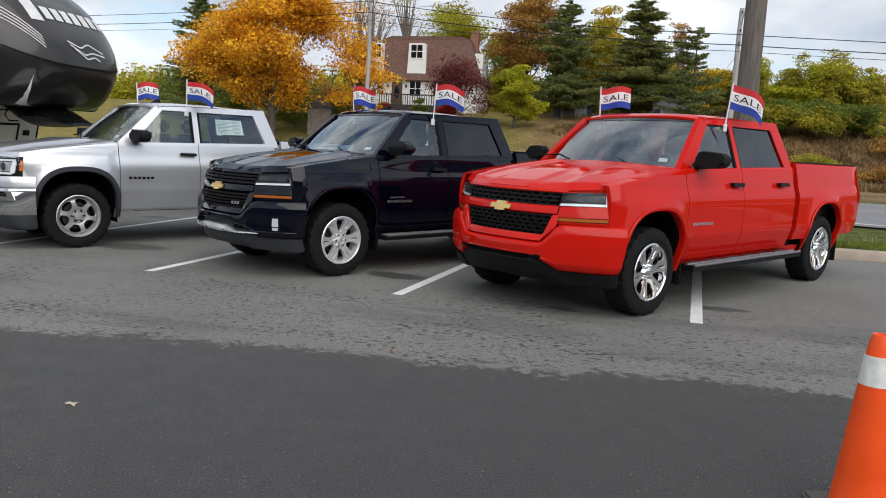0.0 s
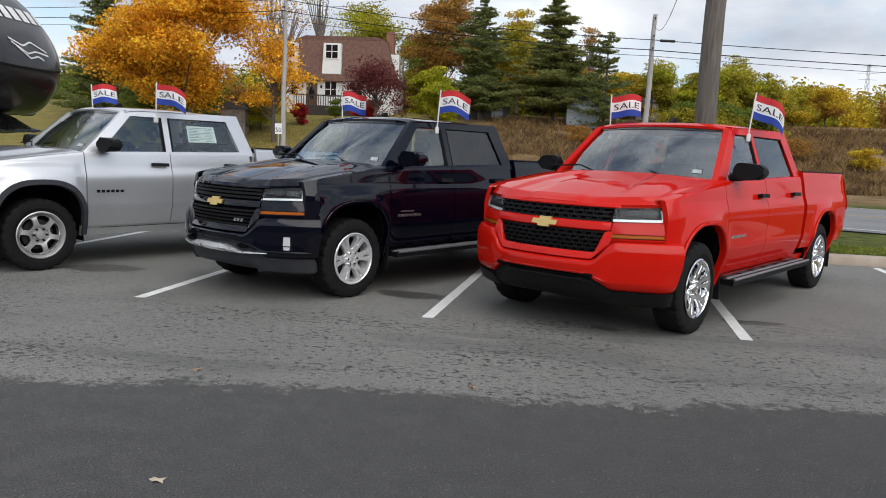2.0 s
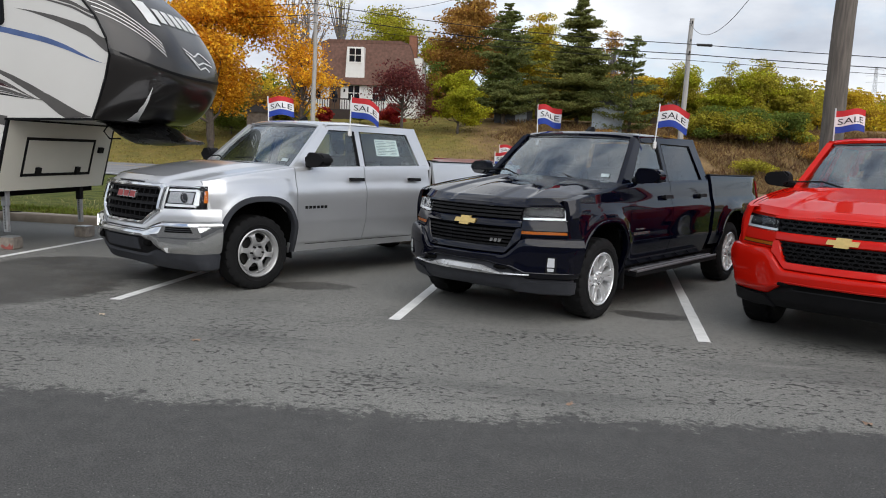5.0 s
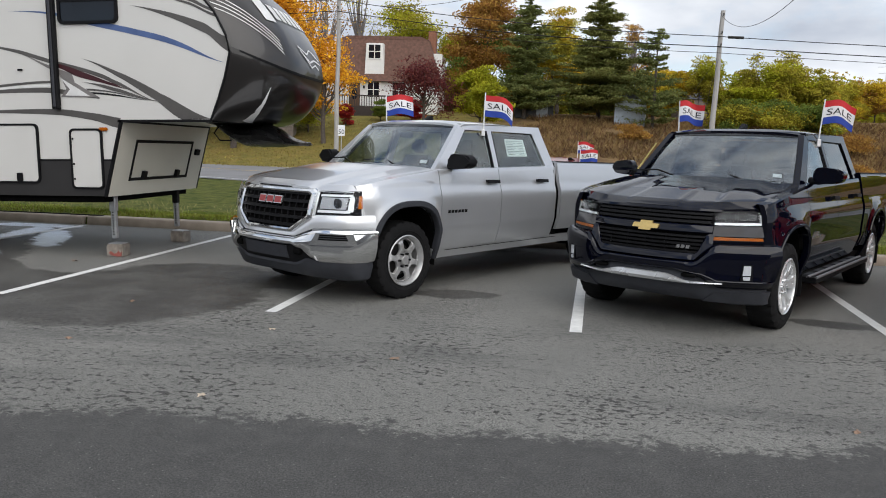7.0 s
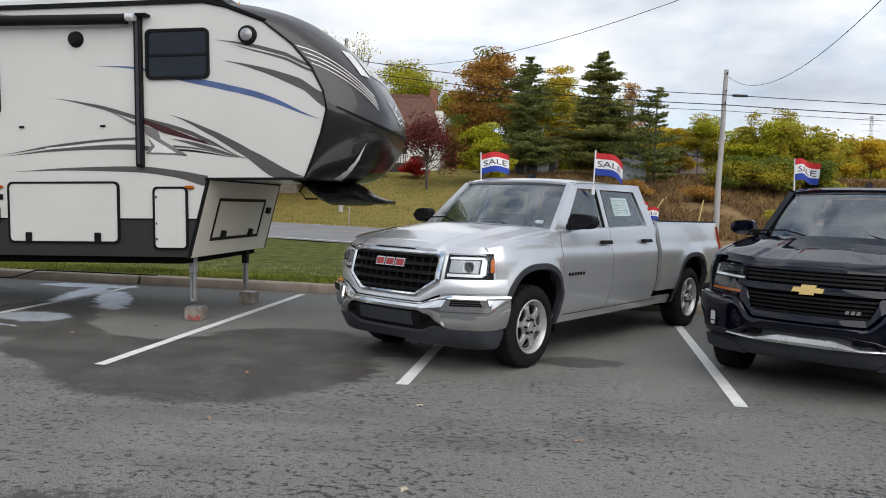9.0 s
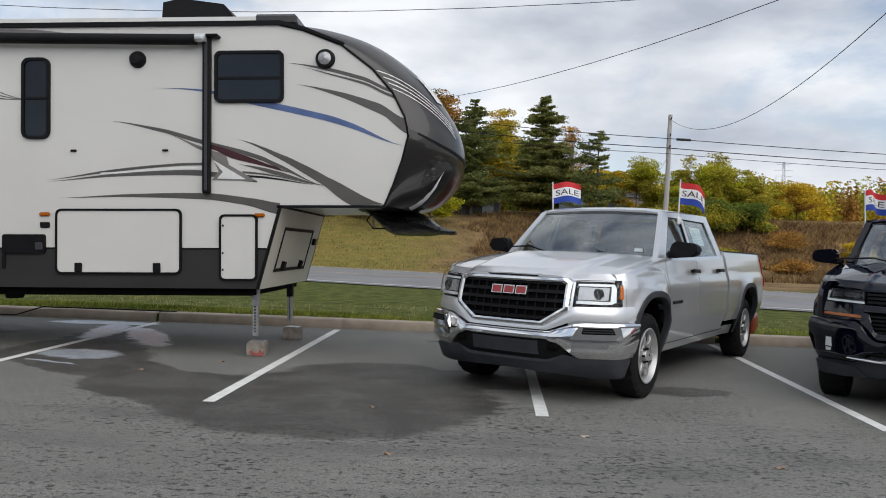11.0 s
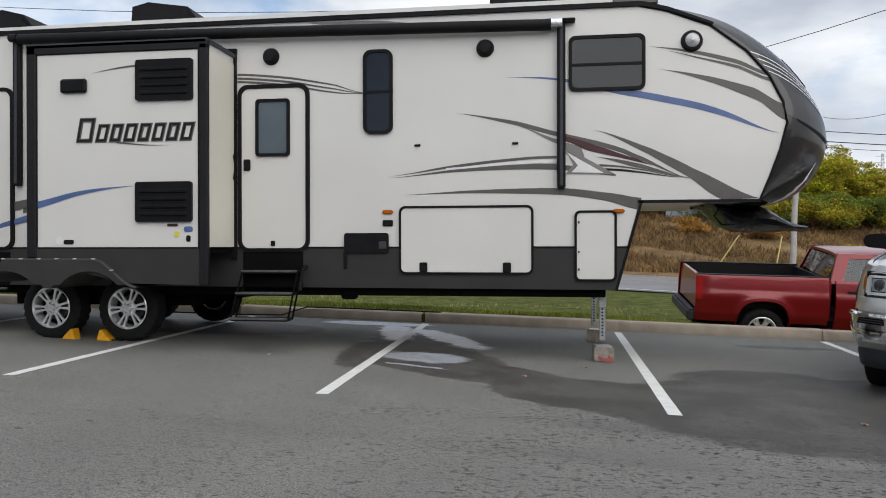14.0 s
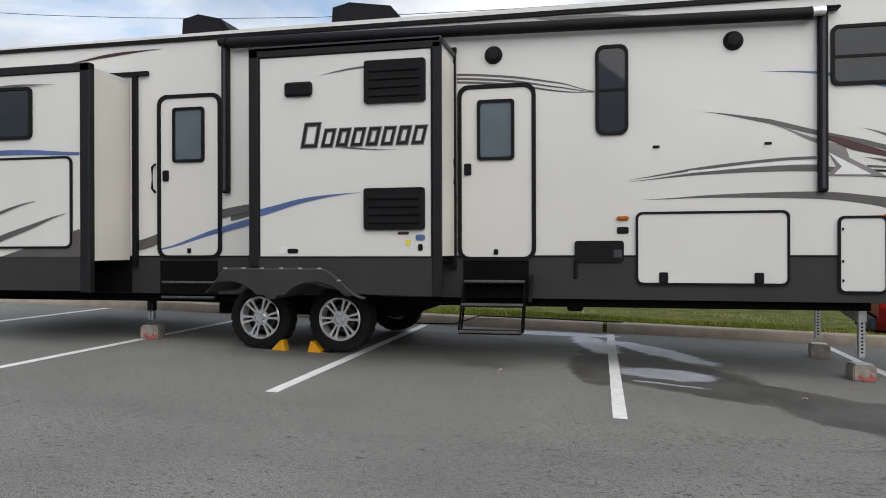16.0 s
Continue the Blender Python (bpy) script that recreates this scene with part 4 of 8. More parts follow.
    # chassis
    bm = boxes((-2.85 + E, 2.35, -0.62, 0.62, 0.34, 0.56), (-1.15, 1.25, -0.90, 0.90, 0.44, 0.60), (1.6, 2.05, -0.80, 0.80, 0.36, 0.48), (-2.05 + E, -1.6 + E, -0.80, 0.80, 0.36, 0.48), (-2.9 + E, -1.05, -0.86, 0.86, 0.56, 0.80))
    part("chassis", bm, UNDER, t)
    bm = boxes((1.33, 2.3, -0.50, 0.50, 0.5, 1.08))
    part("engine_bay", bm, UNDER, t)
    # cabin
    cab = part("cabin", boxes((0.92, 1.36, -0.80, 0.80, 0.9, 1.30), (-1.0, 1.30, -0.85, 0.85, 0.58, 0.64), bev=0.03, seg=2), CABIN, t, "dark grey cabin")
    for x, ys in ((0.30, (-0.40, 0.40)), (-0.68, (-0.45, 0.45))):
        for yy in ys:
            bm = boxes((x - 0.12, x + 0.42, yy - 0.25, yy + 0.25, 0.80, 0.98), (x - 0.20, x - 0.04, yy - 0.25, yy + 0.25, 0.90, 1.46), (x - 0.19, x - 0.08, yy - 0.13, yy + 0.13, 1.48, 1.66), bev=0.05, seg=2)
            part("seat", bm, CABIN, cab)
    bm = bmesh.new()
    tube(bm, [(0.86 + 0.17 * 0.45 * math.cos(a), 0.40 + 0.18 * math.sin(a), 1.20 + 0.17 * math.cos(a)) for a in np.linspace(0, math.tau, 25)], 0.016, 6)
    part("steering_wheel", bm, BLACKTRIM, cab)
    bm = boxes((0.80, 0.86, -0.10, 0.10, 1.66, 1.73), bev=0.02)
    part("inner_mirror", bm, BLACKTRIM, cab)
    # front
    bm = bmesh.new()
    slab(bm, on_front, ((-0.70, 0.50), (0.70, 0.50), (0.70, 1.115), (-0.70, 1.115)), -0.045, 0.05, 30, 8)
    part("front_panel", bm, BLACKTRIM, t)
    for sg in (1, -1):
        bm = bmesh.new()
        slab(bm, on_front, ((sg * 0.57, 0.50), (sg * 1.046, 0.50), (sg * 1.046, 1.125), (sg * 0.57, 1.115)), -0.012, 0.02, 14, 6)
        part("corner_panel", bm, paint, t)
    if chev:
        silverado_front(t, paint, style)
    else:
        sierra_front(t, paint)
    rim, nuts = rim_mesh(rim_style), nut_mesh()
    rim.materials.append(rim_material)
    nuts.materials.append(BLACKTRIM if rim_style == "steel" else CHROME)
    names = {"six": "black tyre on silver six-spoke alloy wheel", "split": "black tyre on chromed split-spoke wheel", "steel": "black tyre on silver steel wheel"}
    for xc in AXLES:
        for s in (1, -1):
            wheel(t, pose(xc, s * 0.855, 0.40, 0, radians(0), 0 if s > 0 else 180), rim, rim_material, nuts, rim_style, names[rim_style])
    if sticker:
        bm = bmesh.new()
        slab(bm, on_cab(1), ((-0.08, 1.48), (-0.50, 1.485), (-0.49, 1.69), (-0.09, 1.69)), -0.030, 0.002, 2, 2)
        p = part("price_sheet", bm, PAPER, t, "white printed sheet in the rear window")
        bm = bmesh.new()
        for k in range(9):
            z = 1.50 + 0.020 * k
            slab(bm, on_cab(1), ((-0.11, z), (-0.25 - 0.1 * ((k * 7) % 3) / 2, z), (-0.25 - 0.1 * ((k * 7) % 3) / 2, z + 0.008), (-0.11, z + 0.008)), -0.027, 0.002, 1, 1)
            slab(bm, on_cab(1), ((-0.34, z), (-0.45, z), (-0.45, z + 0.008), (-0.34, z + 0.008)), -0.027, 0.002, 1, 1)
        part("printed_text", bm, mat("print_ink", (0.25, 0.27, 0.27), 0.6), p)
    return t


def front_quads(bm, quads, off, thick, nu=10, nv=3, mirror=True):
    for q in quads:
        slab(bm, on_front, q, off, thick, nu, nv)
        if mirror:
            slab(bm, on_front, tuple((-y, z) for y, z in q), off, thick, nu, nv)
    return bm


def silverado_front(t, paint, style):
    dark = style == "black"
    # honeycomb grilles: crossing slanted bars in two openings
    for z0, z1, w0, w1, rows in ((1.005, 1.095, 0.535, 0.545, 3), (0.745, 0.915, 0.46, 0.525, 5)):
        g = part("grille", front_quads(bmesh.new(), [((-w0, z0), (w0, z0), (w1, z1), (-w1, z1))], -0.03, 0.02, 24, 2, False), UNDER, t, "black louvred grille" if dark else "black honeycomb grille")
        bm = bmesh.new()
        if dark:
            for k in range(rows):
                z = z0 + (k + 0.5) * (z1 - z0) / rows
                w = w0 + (w1 - w0) * (k + 0.5) / rows
                bl = bmesh.new()
                slab(bl, on_front, ((-w, z - 0.010), (w, z - 0.010), (w, z + 0.008), (-w, z + 0.008)), 0.004, 0.03, 24, 1)
                part("grille_louvre", bl, BLACKTRIM, g)
            for i in range(5):
                y = -0.36 + i * 0.18
                up = bmesh.new()
                slab(up, on_front, ((y - 0.005, z0), (y + 0.005, z0), (y + 0.005, z1), (y - 0.005, z1)), -0.012, 0.018, 1, 3)
                part("grille_post", up, BLACKTRIM, g)
            bm.free()
            continue
        h = (z1 - z0) / rows
        for k in range(rows + 1):
            z = z0 + k * h
            w = w0 + (w1 - w0) * k / rows
            slab(bm, on_front, ((-w, z - 0.006), (w, z - 0.006), (w, z + 0.006), (-w, z + 0.006)), -0.004, 0.02, 24, 1)
        for k in range(rows):
            w = w0 + (w1 - w0) * k / rows
            n = 13
            for i in range(n):
                y = -w + (i + (0.5 if k % 2 else 0.0)) * 2 * w / n
                for d in (0.022, -0.022):
                    slab(bm, on_front, ((y - 0.005, z0 + k * h), (y + 0.005, z0 + k * h), (y + 0.005 + d, z0 + (k + 1) * h), (y - 0.005 + d, z0 + (k + 1) * h)), -0.006, 0.018, 1, 1)
        part("grille_lattice", bm, BLACKTRIM, g)
    # crossbar between the grilles and the moulded frame round the lower one
    part("crossbar", fascia([(0, 0.928), (0.60, 0.928)], [(0, 0.998), (0.60, 1.0)], [(0, -0.03), (0, 0.004), (0.15, 0.016), (0.6, 0.018), (0.92, 0.010), (1, 0.0), (1, -0.03)], -0.56, 0.56, 30), paint, t)
    part("grille_surround", fascia([(0, 0.690), (0.44, 0.690), (0.60, 0.85)], [(0, 0.748), (0.455, 0.748), (0.522, 0.925), (0.60, 0.93)], [(0, -0.03), (0, 0.030), (0.12, 0.036), (0.8, 0.018), (1, 0.006), (1, -0.03)], -0.575, 0.575, 60), paint, t)
    part("grille_top_bar", fascia([(0, 1.097), (0.60, 1.099)], [(0, 1.132), (0.60, 1.122)], [(0, -0.03), (0, 0.004), (0.3, 0.012), (1, 0.004), (1, -0.03)], -0.60, 0.60, 30), paint, t)
    # badge: a plain cross-like shape
    bm = bmesh.new()
    slab(bm, on_front, ((-0.125, 0.945), (0.115, 0.945), (0.125, 0.985), (-0.115, 0.985)), 0.034, 0.02, 4, 1)
    slab(bm, on_front, ((-0.065, 0.925), (0.05, 0.925), (0.065, 1.005), (-0.05, 1.005)), 0.033, 0.02, 2, 1)
    part("badge", bm, GOLD, t, "gold cross-shaped badge")
    if dark:
        bm = bmesh.new()
        bars_of(bm, on_front, 0.28, 0.40, 0.79, 0.82, 3, off=0.012, slant=0.008)
        part("trim_badge", bm, SILVERBADGE, t)
    # lamps
    for s in (1, -1):
        def q(*c):
            return tuple((s * y, z) for y, z in c)
        lamp_ = part("headlight", front_quads(bmesh.new(), [q((0.56, 1.0), (0.975, 1.012), (0.960, 1.122), (0.56, 1.10))], -0.006, 0.03, 12, 3, False), LAMPDARK, t, "clear headlight with dark housing")
        bm = front_quads(bmesh.new(), [q((0.565, 1.005), (0.93, 1.014), (0.93, 1.030), (0.565, 1.020))], 0.004, 0.02, 10, 1, False)
        part("daylight_strip", bm, LENS, lamp_)
        bm = front_quads(bmesh.new(), [q((0.885, 1.018), (0.93, 1.018), (0.905, 1.095), (0.865, 1.092))], 0.005, 0.02, 2, 2, False)
        part("daylight_strip", bm, LENS, lamp_)
        bm = front_quads(bmesh.new(), [q((0.60, 1.048), (0.74, 1.050), (0.74, 1.088), (0.60, 1.084))], 0.002, 0.02, 3, 2, False)
        part("reflector", bm, mat("lamp_grey", (0.035, 0.037, 0.042), 0.15, 0.0, spec=0.12), lamp_)
        bm = front_quads(bmesh.new(), [q((0.755, 1.045), (0.85, 1.047), (0.845, 1.092), (0.755, 1.088))], 0.003, 0.02, 3, 2, False)
        part("reflector", bm, mat("lamp_grey", (0.035, 0.037, 0.042), 0.15, 0.0, spec=0.12), lamp_)
        bm = front_quads(bmesh.new(), [q((0.915, 1.040), (0.975, 1.040), (0.966, 1.105), (0.905, 1.105))], 0.004, 0.02, 3, 2, False)
        part("side_marker", bm, AMBER, lamp_)
        part("lens_cover", front_quads(bmesh.new(), [q((0.56, 1.0), (0.976, 1.012), (0.961, 1.121), (0.56, 1.10))], 0.014, 0.004, 12, 3, False), CLEAR, lamp_).visible_shadow = False
        bm = front_quads(bmesh.new(), [q((0.565, 0.876), (0.962, 0.883), (0.955, 0.908), (0.565, 0.904))], 0.002, 0.03, 10, 2, False)
        sig = part("turn_signal", bm, AMBER, t, "amber turn signal")
        bm = front_quads(bmesh.new(), [q((0.565, 0.872), (0.965, 0.879), (0.965, 0.884), (0.565, 0.877))], 0.006, 0.03, 10, 1, False)
        part("signal_edge", bm, BLACKTRIM, sig)
        bm = front_quads(bmesh.new(), [q((0.565, 0.911), (1.0, 0.917), (1.0, 1.006), (0.565, 0.994))], 0.008, 0.03, 12, 3, False)
        part("lamp_surround", bm, paint, t)
        bm = front_quads(bmesh.new(), [q((0.56, 0.855), (1.0, 0.860), (1.0, 0.876), (0.56, 0.870))], 0.004, 0.03, 12, 1, False)
        part("lamp_sill", bm, paint, t)
    # bumper: one moulding that dips under the grille
    high = [(0, 0.682), (0.43, 0.682), (0.47, 0.70), (0.58, 0.832), (0.62, 0.847), (1.05, 0.850)]
    if not dark:
        low = [(0, 0.555), (0.36, 0.555), (0.44, 0.535), (0.58, 0.425), (1.05, 0.415)]
    else:
        low = [(0, 0.60), (0.30, 0.60), (0.50, 0.54), (0.62, 0.44), (1.05, 0.44)]
    prof = [(0, -0.04), (0, 0.040), (0.03, 0.052), (0.16, 0.062), (0.20, 0.058), (0.55, 0.066), (0.80, 0.064), (0.92, 0.055), (0.98, 0.040), (1, 0.022), (1, -0.04)]
    bump = part("front_bumper", fascia(low, high, prof, n=84), paint, t)
    if dark:
        for s in (1, -1):
            def q(*c):
                return tuple((s * y, z) for y, z in c)
            fog = part("fog_lamp", front_quads(bmesh.new(), [q((0.775, 0.525), (0.855, 0.525), (0.85, 0.685), (0.785, 0.685))], 0.070, 0.03, 2, 2, False), LAMPDARK, bump)
            part("fog_lens", front_quads(bmesh.new(), [q((0.788, 0.585), (0.84, 0.585), (0.837, 0.675), (0.793, 0.675))], 0.075, 0.02, 2, 2, False), LENS, fog)
            part("fog_lens", front_quads(bmesh.new(), [q((0.795, 0.535), (0.835, 0.535), (0.837, 0.572), (0.792, 0.572))], 0.075, 0.02, 2, 2, False), LENS, fog)
        skid = fascia([(0, 0.465), (0.30, 0.465), (0.44, 0.462), (0.66, 0.478)], [(0, 0.548), (0.22, 0.548), (0.40, 0.485), (0.66, 0.490)], [(0, 0.0), (0, 0.070), (0.4, 0.082), (1, 0.074), (1, 0.0)], -0.66, 0.66, 50)
        part("skid_strip", skid, ALLOY, bump, "bright skid strip")
    for s in (1, -1):
        bm = bmesh.new()
        x = front_x(s * 0.42, 0.56) + 0.03
        tube(bm, [(x - 0.1, s * 0.36, 0.535), (x + 0.02, s * 0.37, 0.535), (x + 0.03, s * 0.42, 0.535), (x + 0.02, s * 0.47, 0.535), (x - 0.1, s * 0.48, 0.535)], 0.016, 8)
        part("tow_hook", bm, UNDER, t)
    dam = part("air_dam", fascia([(0, 0.325), (0.55, 0.31), (0.70, 0.285), (1.05, 0.285)], [(0, 0.60), (0.36, 0.60), (0.60, 0.46), (1.05, 0.45)], [(0, -0.06), (0, 0.030), (0.06, 0.045), (0.30, 0.048), (0.42, 0.040), (0.62, 0.036), (1, 0.006), (1, -0.05)]), BLACKTRIM if not dark else GREYTRIM, t, "dark plastic air dam")
    for s in (1, -1):
        bm = front_quads(bmesh.new(), [tuple((s * y, z) for y, z in ((0.50, 0.305), (1.02, 0.300), (1.02, 0.415), (0.60, 0.40)))], 0.062, 0.04, 12, 3, False)
        part("dam_corner", bm, BLACKTRIM if not dark else GREYTRIM, dam)
    bm = front_quads(bmesh.new(), [((-0.34, 0.49), (0.34, 0.49), (0.36, 0.585), (-0.36, 0.585))], 0.034, 0.02, 14, 1, False)
    if not dark:
        part("intake_slot", bm, UNDER, dam)
    else:
        bm.free()


def sierra_front(t, paint):
    low = [(0, 0.715), (0.33, 0.715), (0.45, 0.79), (0.53, 0.86), (0.535, 0.86)]
    g = part("grille", front_quads(bmesh.new(), [((-0.40, 0.70), (0.40, 0.70), (0.535, 0.86), (-0.535, 0.86)), ((-0.535, 0.86), (0.535, 0.86), (0.53, 1.10), (-0.53, 1.10))], -0.03, 0.02, 24, 3, False), UNDER, t, "black barred grille in a bright frame")
    for k in range(5):
        z = 0.765 + k * 0.078
        w = interp(z, [(0.74, 0.37), (0.86, 0.53), (1.10, 0.53)])
        bm = bmesh.new()
        slab(bm, on_front, ((-w, z - 0.015), (w, z - 0.015), (w, z + 0.012), (-w, z + 0.012)), 0.002, 0.03, 24, 1)
        part("grille_bar", bm, BLACKTRIM, g)
    for k in range(11):
        y = -0.45 + k * 0.09
        bm = bmesh.new()
        slab(bm, on_front, ((y - 0.006, 0.72 if abs(y) < 0.3 else 0.80), (y + 0.006, 0.72 if abs(y) < 0.3 else 0.80), (y + 0.006, 1.09), (y - 0.006, 1.09)), -0.010, 0.02, 1, 4)
        part("grille_post", bm, BLACKTRIM, g)
    # bright frame: a ring of eight straight runs with cut lower corners
    inner = [(-0.335, 0.735), (0.335, 0.735), (0.525, 0.865), (0.525, 1.065), (0.49, 1.085), (-0.49, 1.085), (-0.525, 1.065), (-0.525, 0.865)]
    outer = [(-0.37, 0.695), (0.37, 0.695), (0.578, 0.845), (0.585, 1.095), (0.545, 1.128), (-0.545, 1.128), (-0.585, 1.095), (-0.578, 0.845)]
    bm = bmesh.new()
    loops = []
    for f, off in ((0.0, 0.0), (0.0, 0.020), (0.35, 0.034), (0.8, 0.030), (1.0, 0.012), (1.0, -0.02)):
        loop = []
        for i in range(8):
            for j in range(8):
                u = j / 8
                pi = [inner[i][d] * (1 - u) + inner[(i + 1) % 8][d] * u for d in (0, 1)]
                po = [outer[i][d] * (1 - u) + outer[(i + 1) % 8][d] * u for d in (0, 1)]
                loop.append(on_front(pi[0] + (po[0] - pi[0]) * f, pi[1] + (po[1] - pi[1]) * f, off))
        loops.append(loop)
    quadgrid(bm, loops, close=True)
    part("grille_frame", bm, CHROME, g, "bright chrome grille frame")
    # badge in red with bright edges, as three plain blocks
    red = mat("badge_red", (0.30, 0.05, 0.05), 0.3, 0.4)
    for y in (-0.125, 0.0, 0.125):
        bm = bmesh.new()
        slab(bm, on_front, ((y - 0.055, 0.962), (y + 0.055, 0.962), (y + 0.055, 1.038), (y - 0.055, 1.038)), 0.020, 0.02, 2, 1)
        bl = part("badge_block", bm, SILVERBADGE, g)
        bm = bmesh.new()
        slab(bm, on_front, ((y - 0.045, 0.970), (y + 0.045, 0.970), (y + 0.045, 1.030), (y - 0.045, 1.030)), 0.024, 0.02, 2, 1)
        part("badge_face", bm, red, bl)
    bm = bmesh.new()
    slab(bm, on_front, ((-0.25, 1.129), (0.25, 1.129), (0.30, 1.152), (-0.30, 1.152)), 0.006, 0.03, 14, 1)
    part("bonnet_scoop", bm, BLACKTRIM, t)
    for s in (1, -1):
        def q(*c):
            return tuple((s * y, z) for y, z in c)
        lamp_ = part("headlight", front_quads(bmesh.new(), [q((0.60, 0.875), (0.985, 0.878), (0.965, 1.118), (0.60, 1.108))], -0.006, 0.04, 12, 4, False), LAMPDARK, t, "clear headlight with dark housing")
        for c in (((0.625, 0.905), (0.90, 0.905), (0.885, 0.930), (0.625, 0.930)), ((0.875, 0.905), (0.925, 0.925), (0.915, 1.055), (0.872, 1.065)), ((0.625, 1.058), (0.905, 1.062), (0.885, 1.082), (0.625, 1.078))):
            part("daylight_strip", front_quads(bmesh.new(), [q(*c)], 0.012, 0.03, 6, 2, False), LENS, lamp_)
        part("reflector", front_quads(bmesh.new(), [q((0.635, 0.94), (0.86, 0.94), (0.86, 1.05), (0.635, 1.05))], 0.004, 0.03, 6, 4, False), mat("lamp_bright", (0.34, 0.35, 0.37), 0.25, 0.4), lamp_)
        bm = bmesh.new()
        lathe(bm, [(0.048, 0.0), (0.05, 0.02), (0.035, 0.032), (0.001, 0.036)], 24, "x")
        p = on_front(s * 0.79, 0.995, 0.0)
        part("projector", bm, mat("lamp_grey", (0.035, 0.037, 0.042), 0.15, 0.0, spec=0.12), lamp_, m=Matrix.Translation(p))
        bm = front_quads(bmesh.new(), [q((0.958, 0.95), (0.984, 0.95), (0.972, 1.07), (0.948, 1.07))], 0.004, 0.03, 3, 3, False)
        part("side_marker", bm, AMBER, lamp_)
        part("lens_cover", front_quads(bmesh.new(), [q((0.601, 0.876), (0.986, 0.879), (0.966, 1.117), (0.601, 1.107))], 0.042, 0.004, 12, 4, False), CLEAR, lamp_).visible_shadow = False
    # painted apron over the bumper
    part("apron", fascia([(0, 0.662), (0.40, 0.662), (0.62, 0.755), (1.05, 0.765)], [(0, 0.70), (0.37, 0.70), (0.58, 0.85), (0.62, 0.878), (1.05, 0.885)], [(0, -0.04), (0, 0.024), (0.4, 0.024), (0.85, 0.017), (1, 0.008), (1, -0.04)], n=84), paint, t)
    bump = part("front_bumper", fascia([(0, 0.575), (0.40, 0.575), (0.52, 0.535), (0.64, 0.42), (1.05, 0.42)], [(0, 0.655), (0.42, 0.655), (0.62, 0.735), (0.70, 0.745), (1.05, 0.748)], [(0, -0.04), (0, 0.050), (0.06, 0.070), (0.22, 0.084), (0.5, 0.086), (0.74, 0.074), (0.88, 0.064), (0.93, 0.074), (0.98, 0.066), (1, 0.045), (1, -0.04)], n=96), CHROME, t, "chromed front bumper")
    for s in (1, -1):
        def q(*c):
            return tuple((s * y, z) for y, z in c)
        tr = part("fog_trim", front_quads(bmesh.new(), [q((0.60, 0.60), (0.95, 0.605), (0.93, 0.715), (0.66, 0.715))], 0.094, 0.03, 8, 3, False), CHROME, bump)
        part("fog_recess", front_quads(bmesh.new(), [q((0.68, 0.650), (0.90, 0.652), (0.885, 0.705), (0.69, 0.705))], 0.098, 0.03, 6, 2, False), UNDER, tr)
        for z in (0.664, 0.684):
            part("fog_slat", front_quads(bmesh.new(), [q((0.69, z), (0.89, z), (0.89, z + 0.008), (0.69, z + 0.008))], 0.101, 0.02, 6, 1, False), GREYTRIM, tr)
    bm = front_quads(bmesh.new(), [((-0.62, 0.37), (0.62, 0.37), (0.50, 0.585), (-0.50, 0.585))], 0.045, 0.06, 22, 3, False)
    part("lower_intake", bm, BLACKTRIM, t, "black lower intake")
    bm = front_quads(bmesh.new(), [((-0.33, 0.44), (0.33, 0.44), (0.33, 0.565), (-0.33, 0.565))], 0.062, 0.04, 12, 1, False)
    part("plate_mount", bm, GREYTRIM, t)
    for s in (1, -1):
        bm = boxes((front_x(0.46, 0.52) - 0.02, front_x(0.46, 0.52) + 0.075, s * 0.47 - 0.05, s * 0.47 + 0.05, 0.49, 0.55), bev=0.015)
        part("tow_hook", bm, UNDER, t)
    part("air_dam", fascia([(0, 0.285), (0.5, 0.265), (0.75, 0.245), (1.05, 0.245)], [(0, 0.40), (0.40, 0.40), (0.54, 0.46), (0.66, 0.43), (1.05, 0.43)], [(0, -0.06), (0, 0.035), (0.1, 0.055), (0.8, 0.066), (1, 0.050), (1, -0.04)]), GREYTRIM, t, "grey plastic air dam")


RED = mat("red_paint", (0.55, 0.010, 0.004), 0.45, 0.0, spec=0.0, var=0.04, scale=1.2, coat=0.62, rvar=0.03)
BLACK = mat("black_paint", (0.0012, 0.0016, 0.0065), 0.35, 0.0, spec=0.0, var=0.2, scale=1.2, coat=0.85, rvar=0.03)
SILVER = mat("silver_paint", (0.66, 0.67, 0.69), 0.34, 0.70, var=0.04, scale=1.2, coat=1.0, rvar=0.03)
MAROON = mat("maroon_paint", (0.185, 0.003, 0.007), 0.34, 0.25, var=0.08, scale=1.2, coat=0.5, rvar=0.04)

TRUCKS = [
    (pose(-0.19, 8.77, 0, 0, 0, -123.9) @ Matrix.Scale(1.028, 4), "glossy red crew-cab pickup with chromed wheels", RED, "red", "split", CHROME, True, False, 0.0),
    (pose(-3.56, 9.32, 0, 0, 0, -121.8) @ Matrix.Scale(1.012, 4), "glossy black crew-cab pickup with gold badge", BLACK, "black", "six", ALLOY, True, False, 0.0),
    (pose(-7.23, 9.64, 0, 0, 0, -122.2) @ Matrix.Scale(1.018, 4), "silver crew-cab pickup with chrome bumper and steel wheels", SILVER, "sierra", "steel", STEEL, False, True, 0.24),
    (pose(-6.0, 16.58, -0.51, 6.4, 0, 0.2) @ Matrix.Scale(1.03, 4), "dark red pickup parked on the grass behind the kerb", MAROON, "maroon", "six", ALLOY, False, False, 0.42),
]
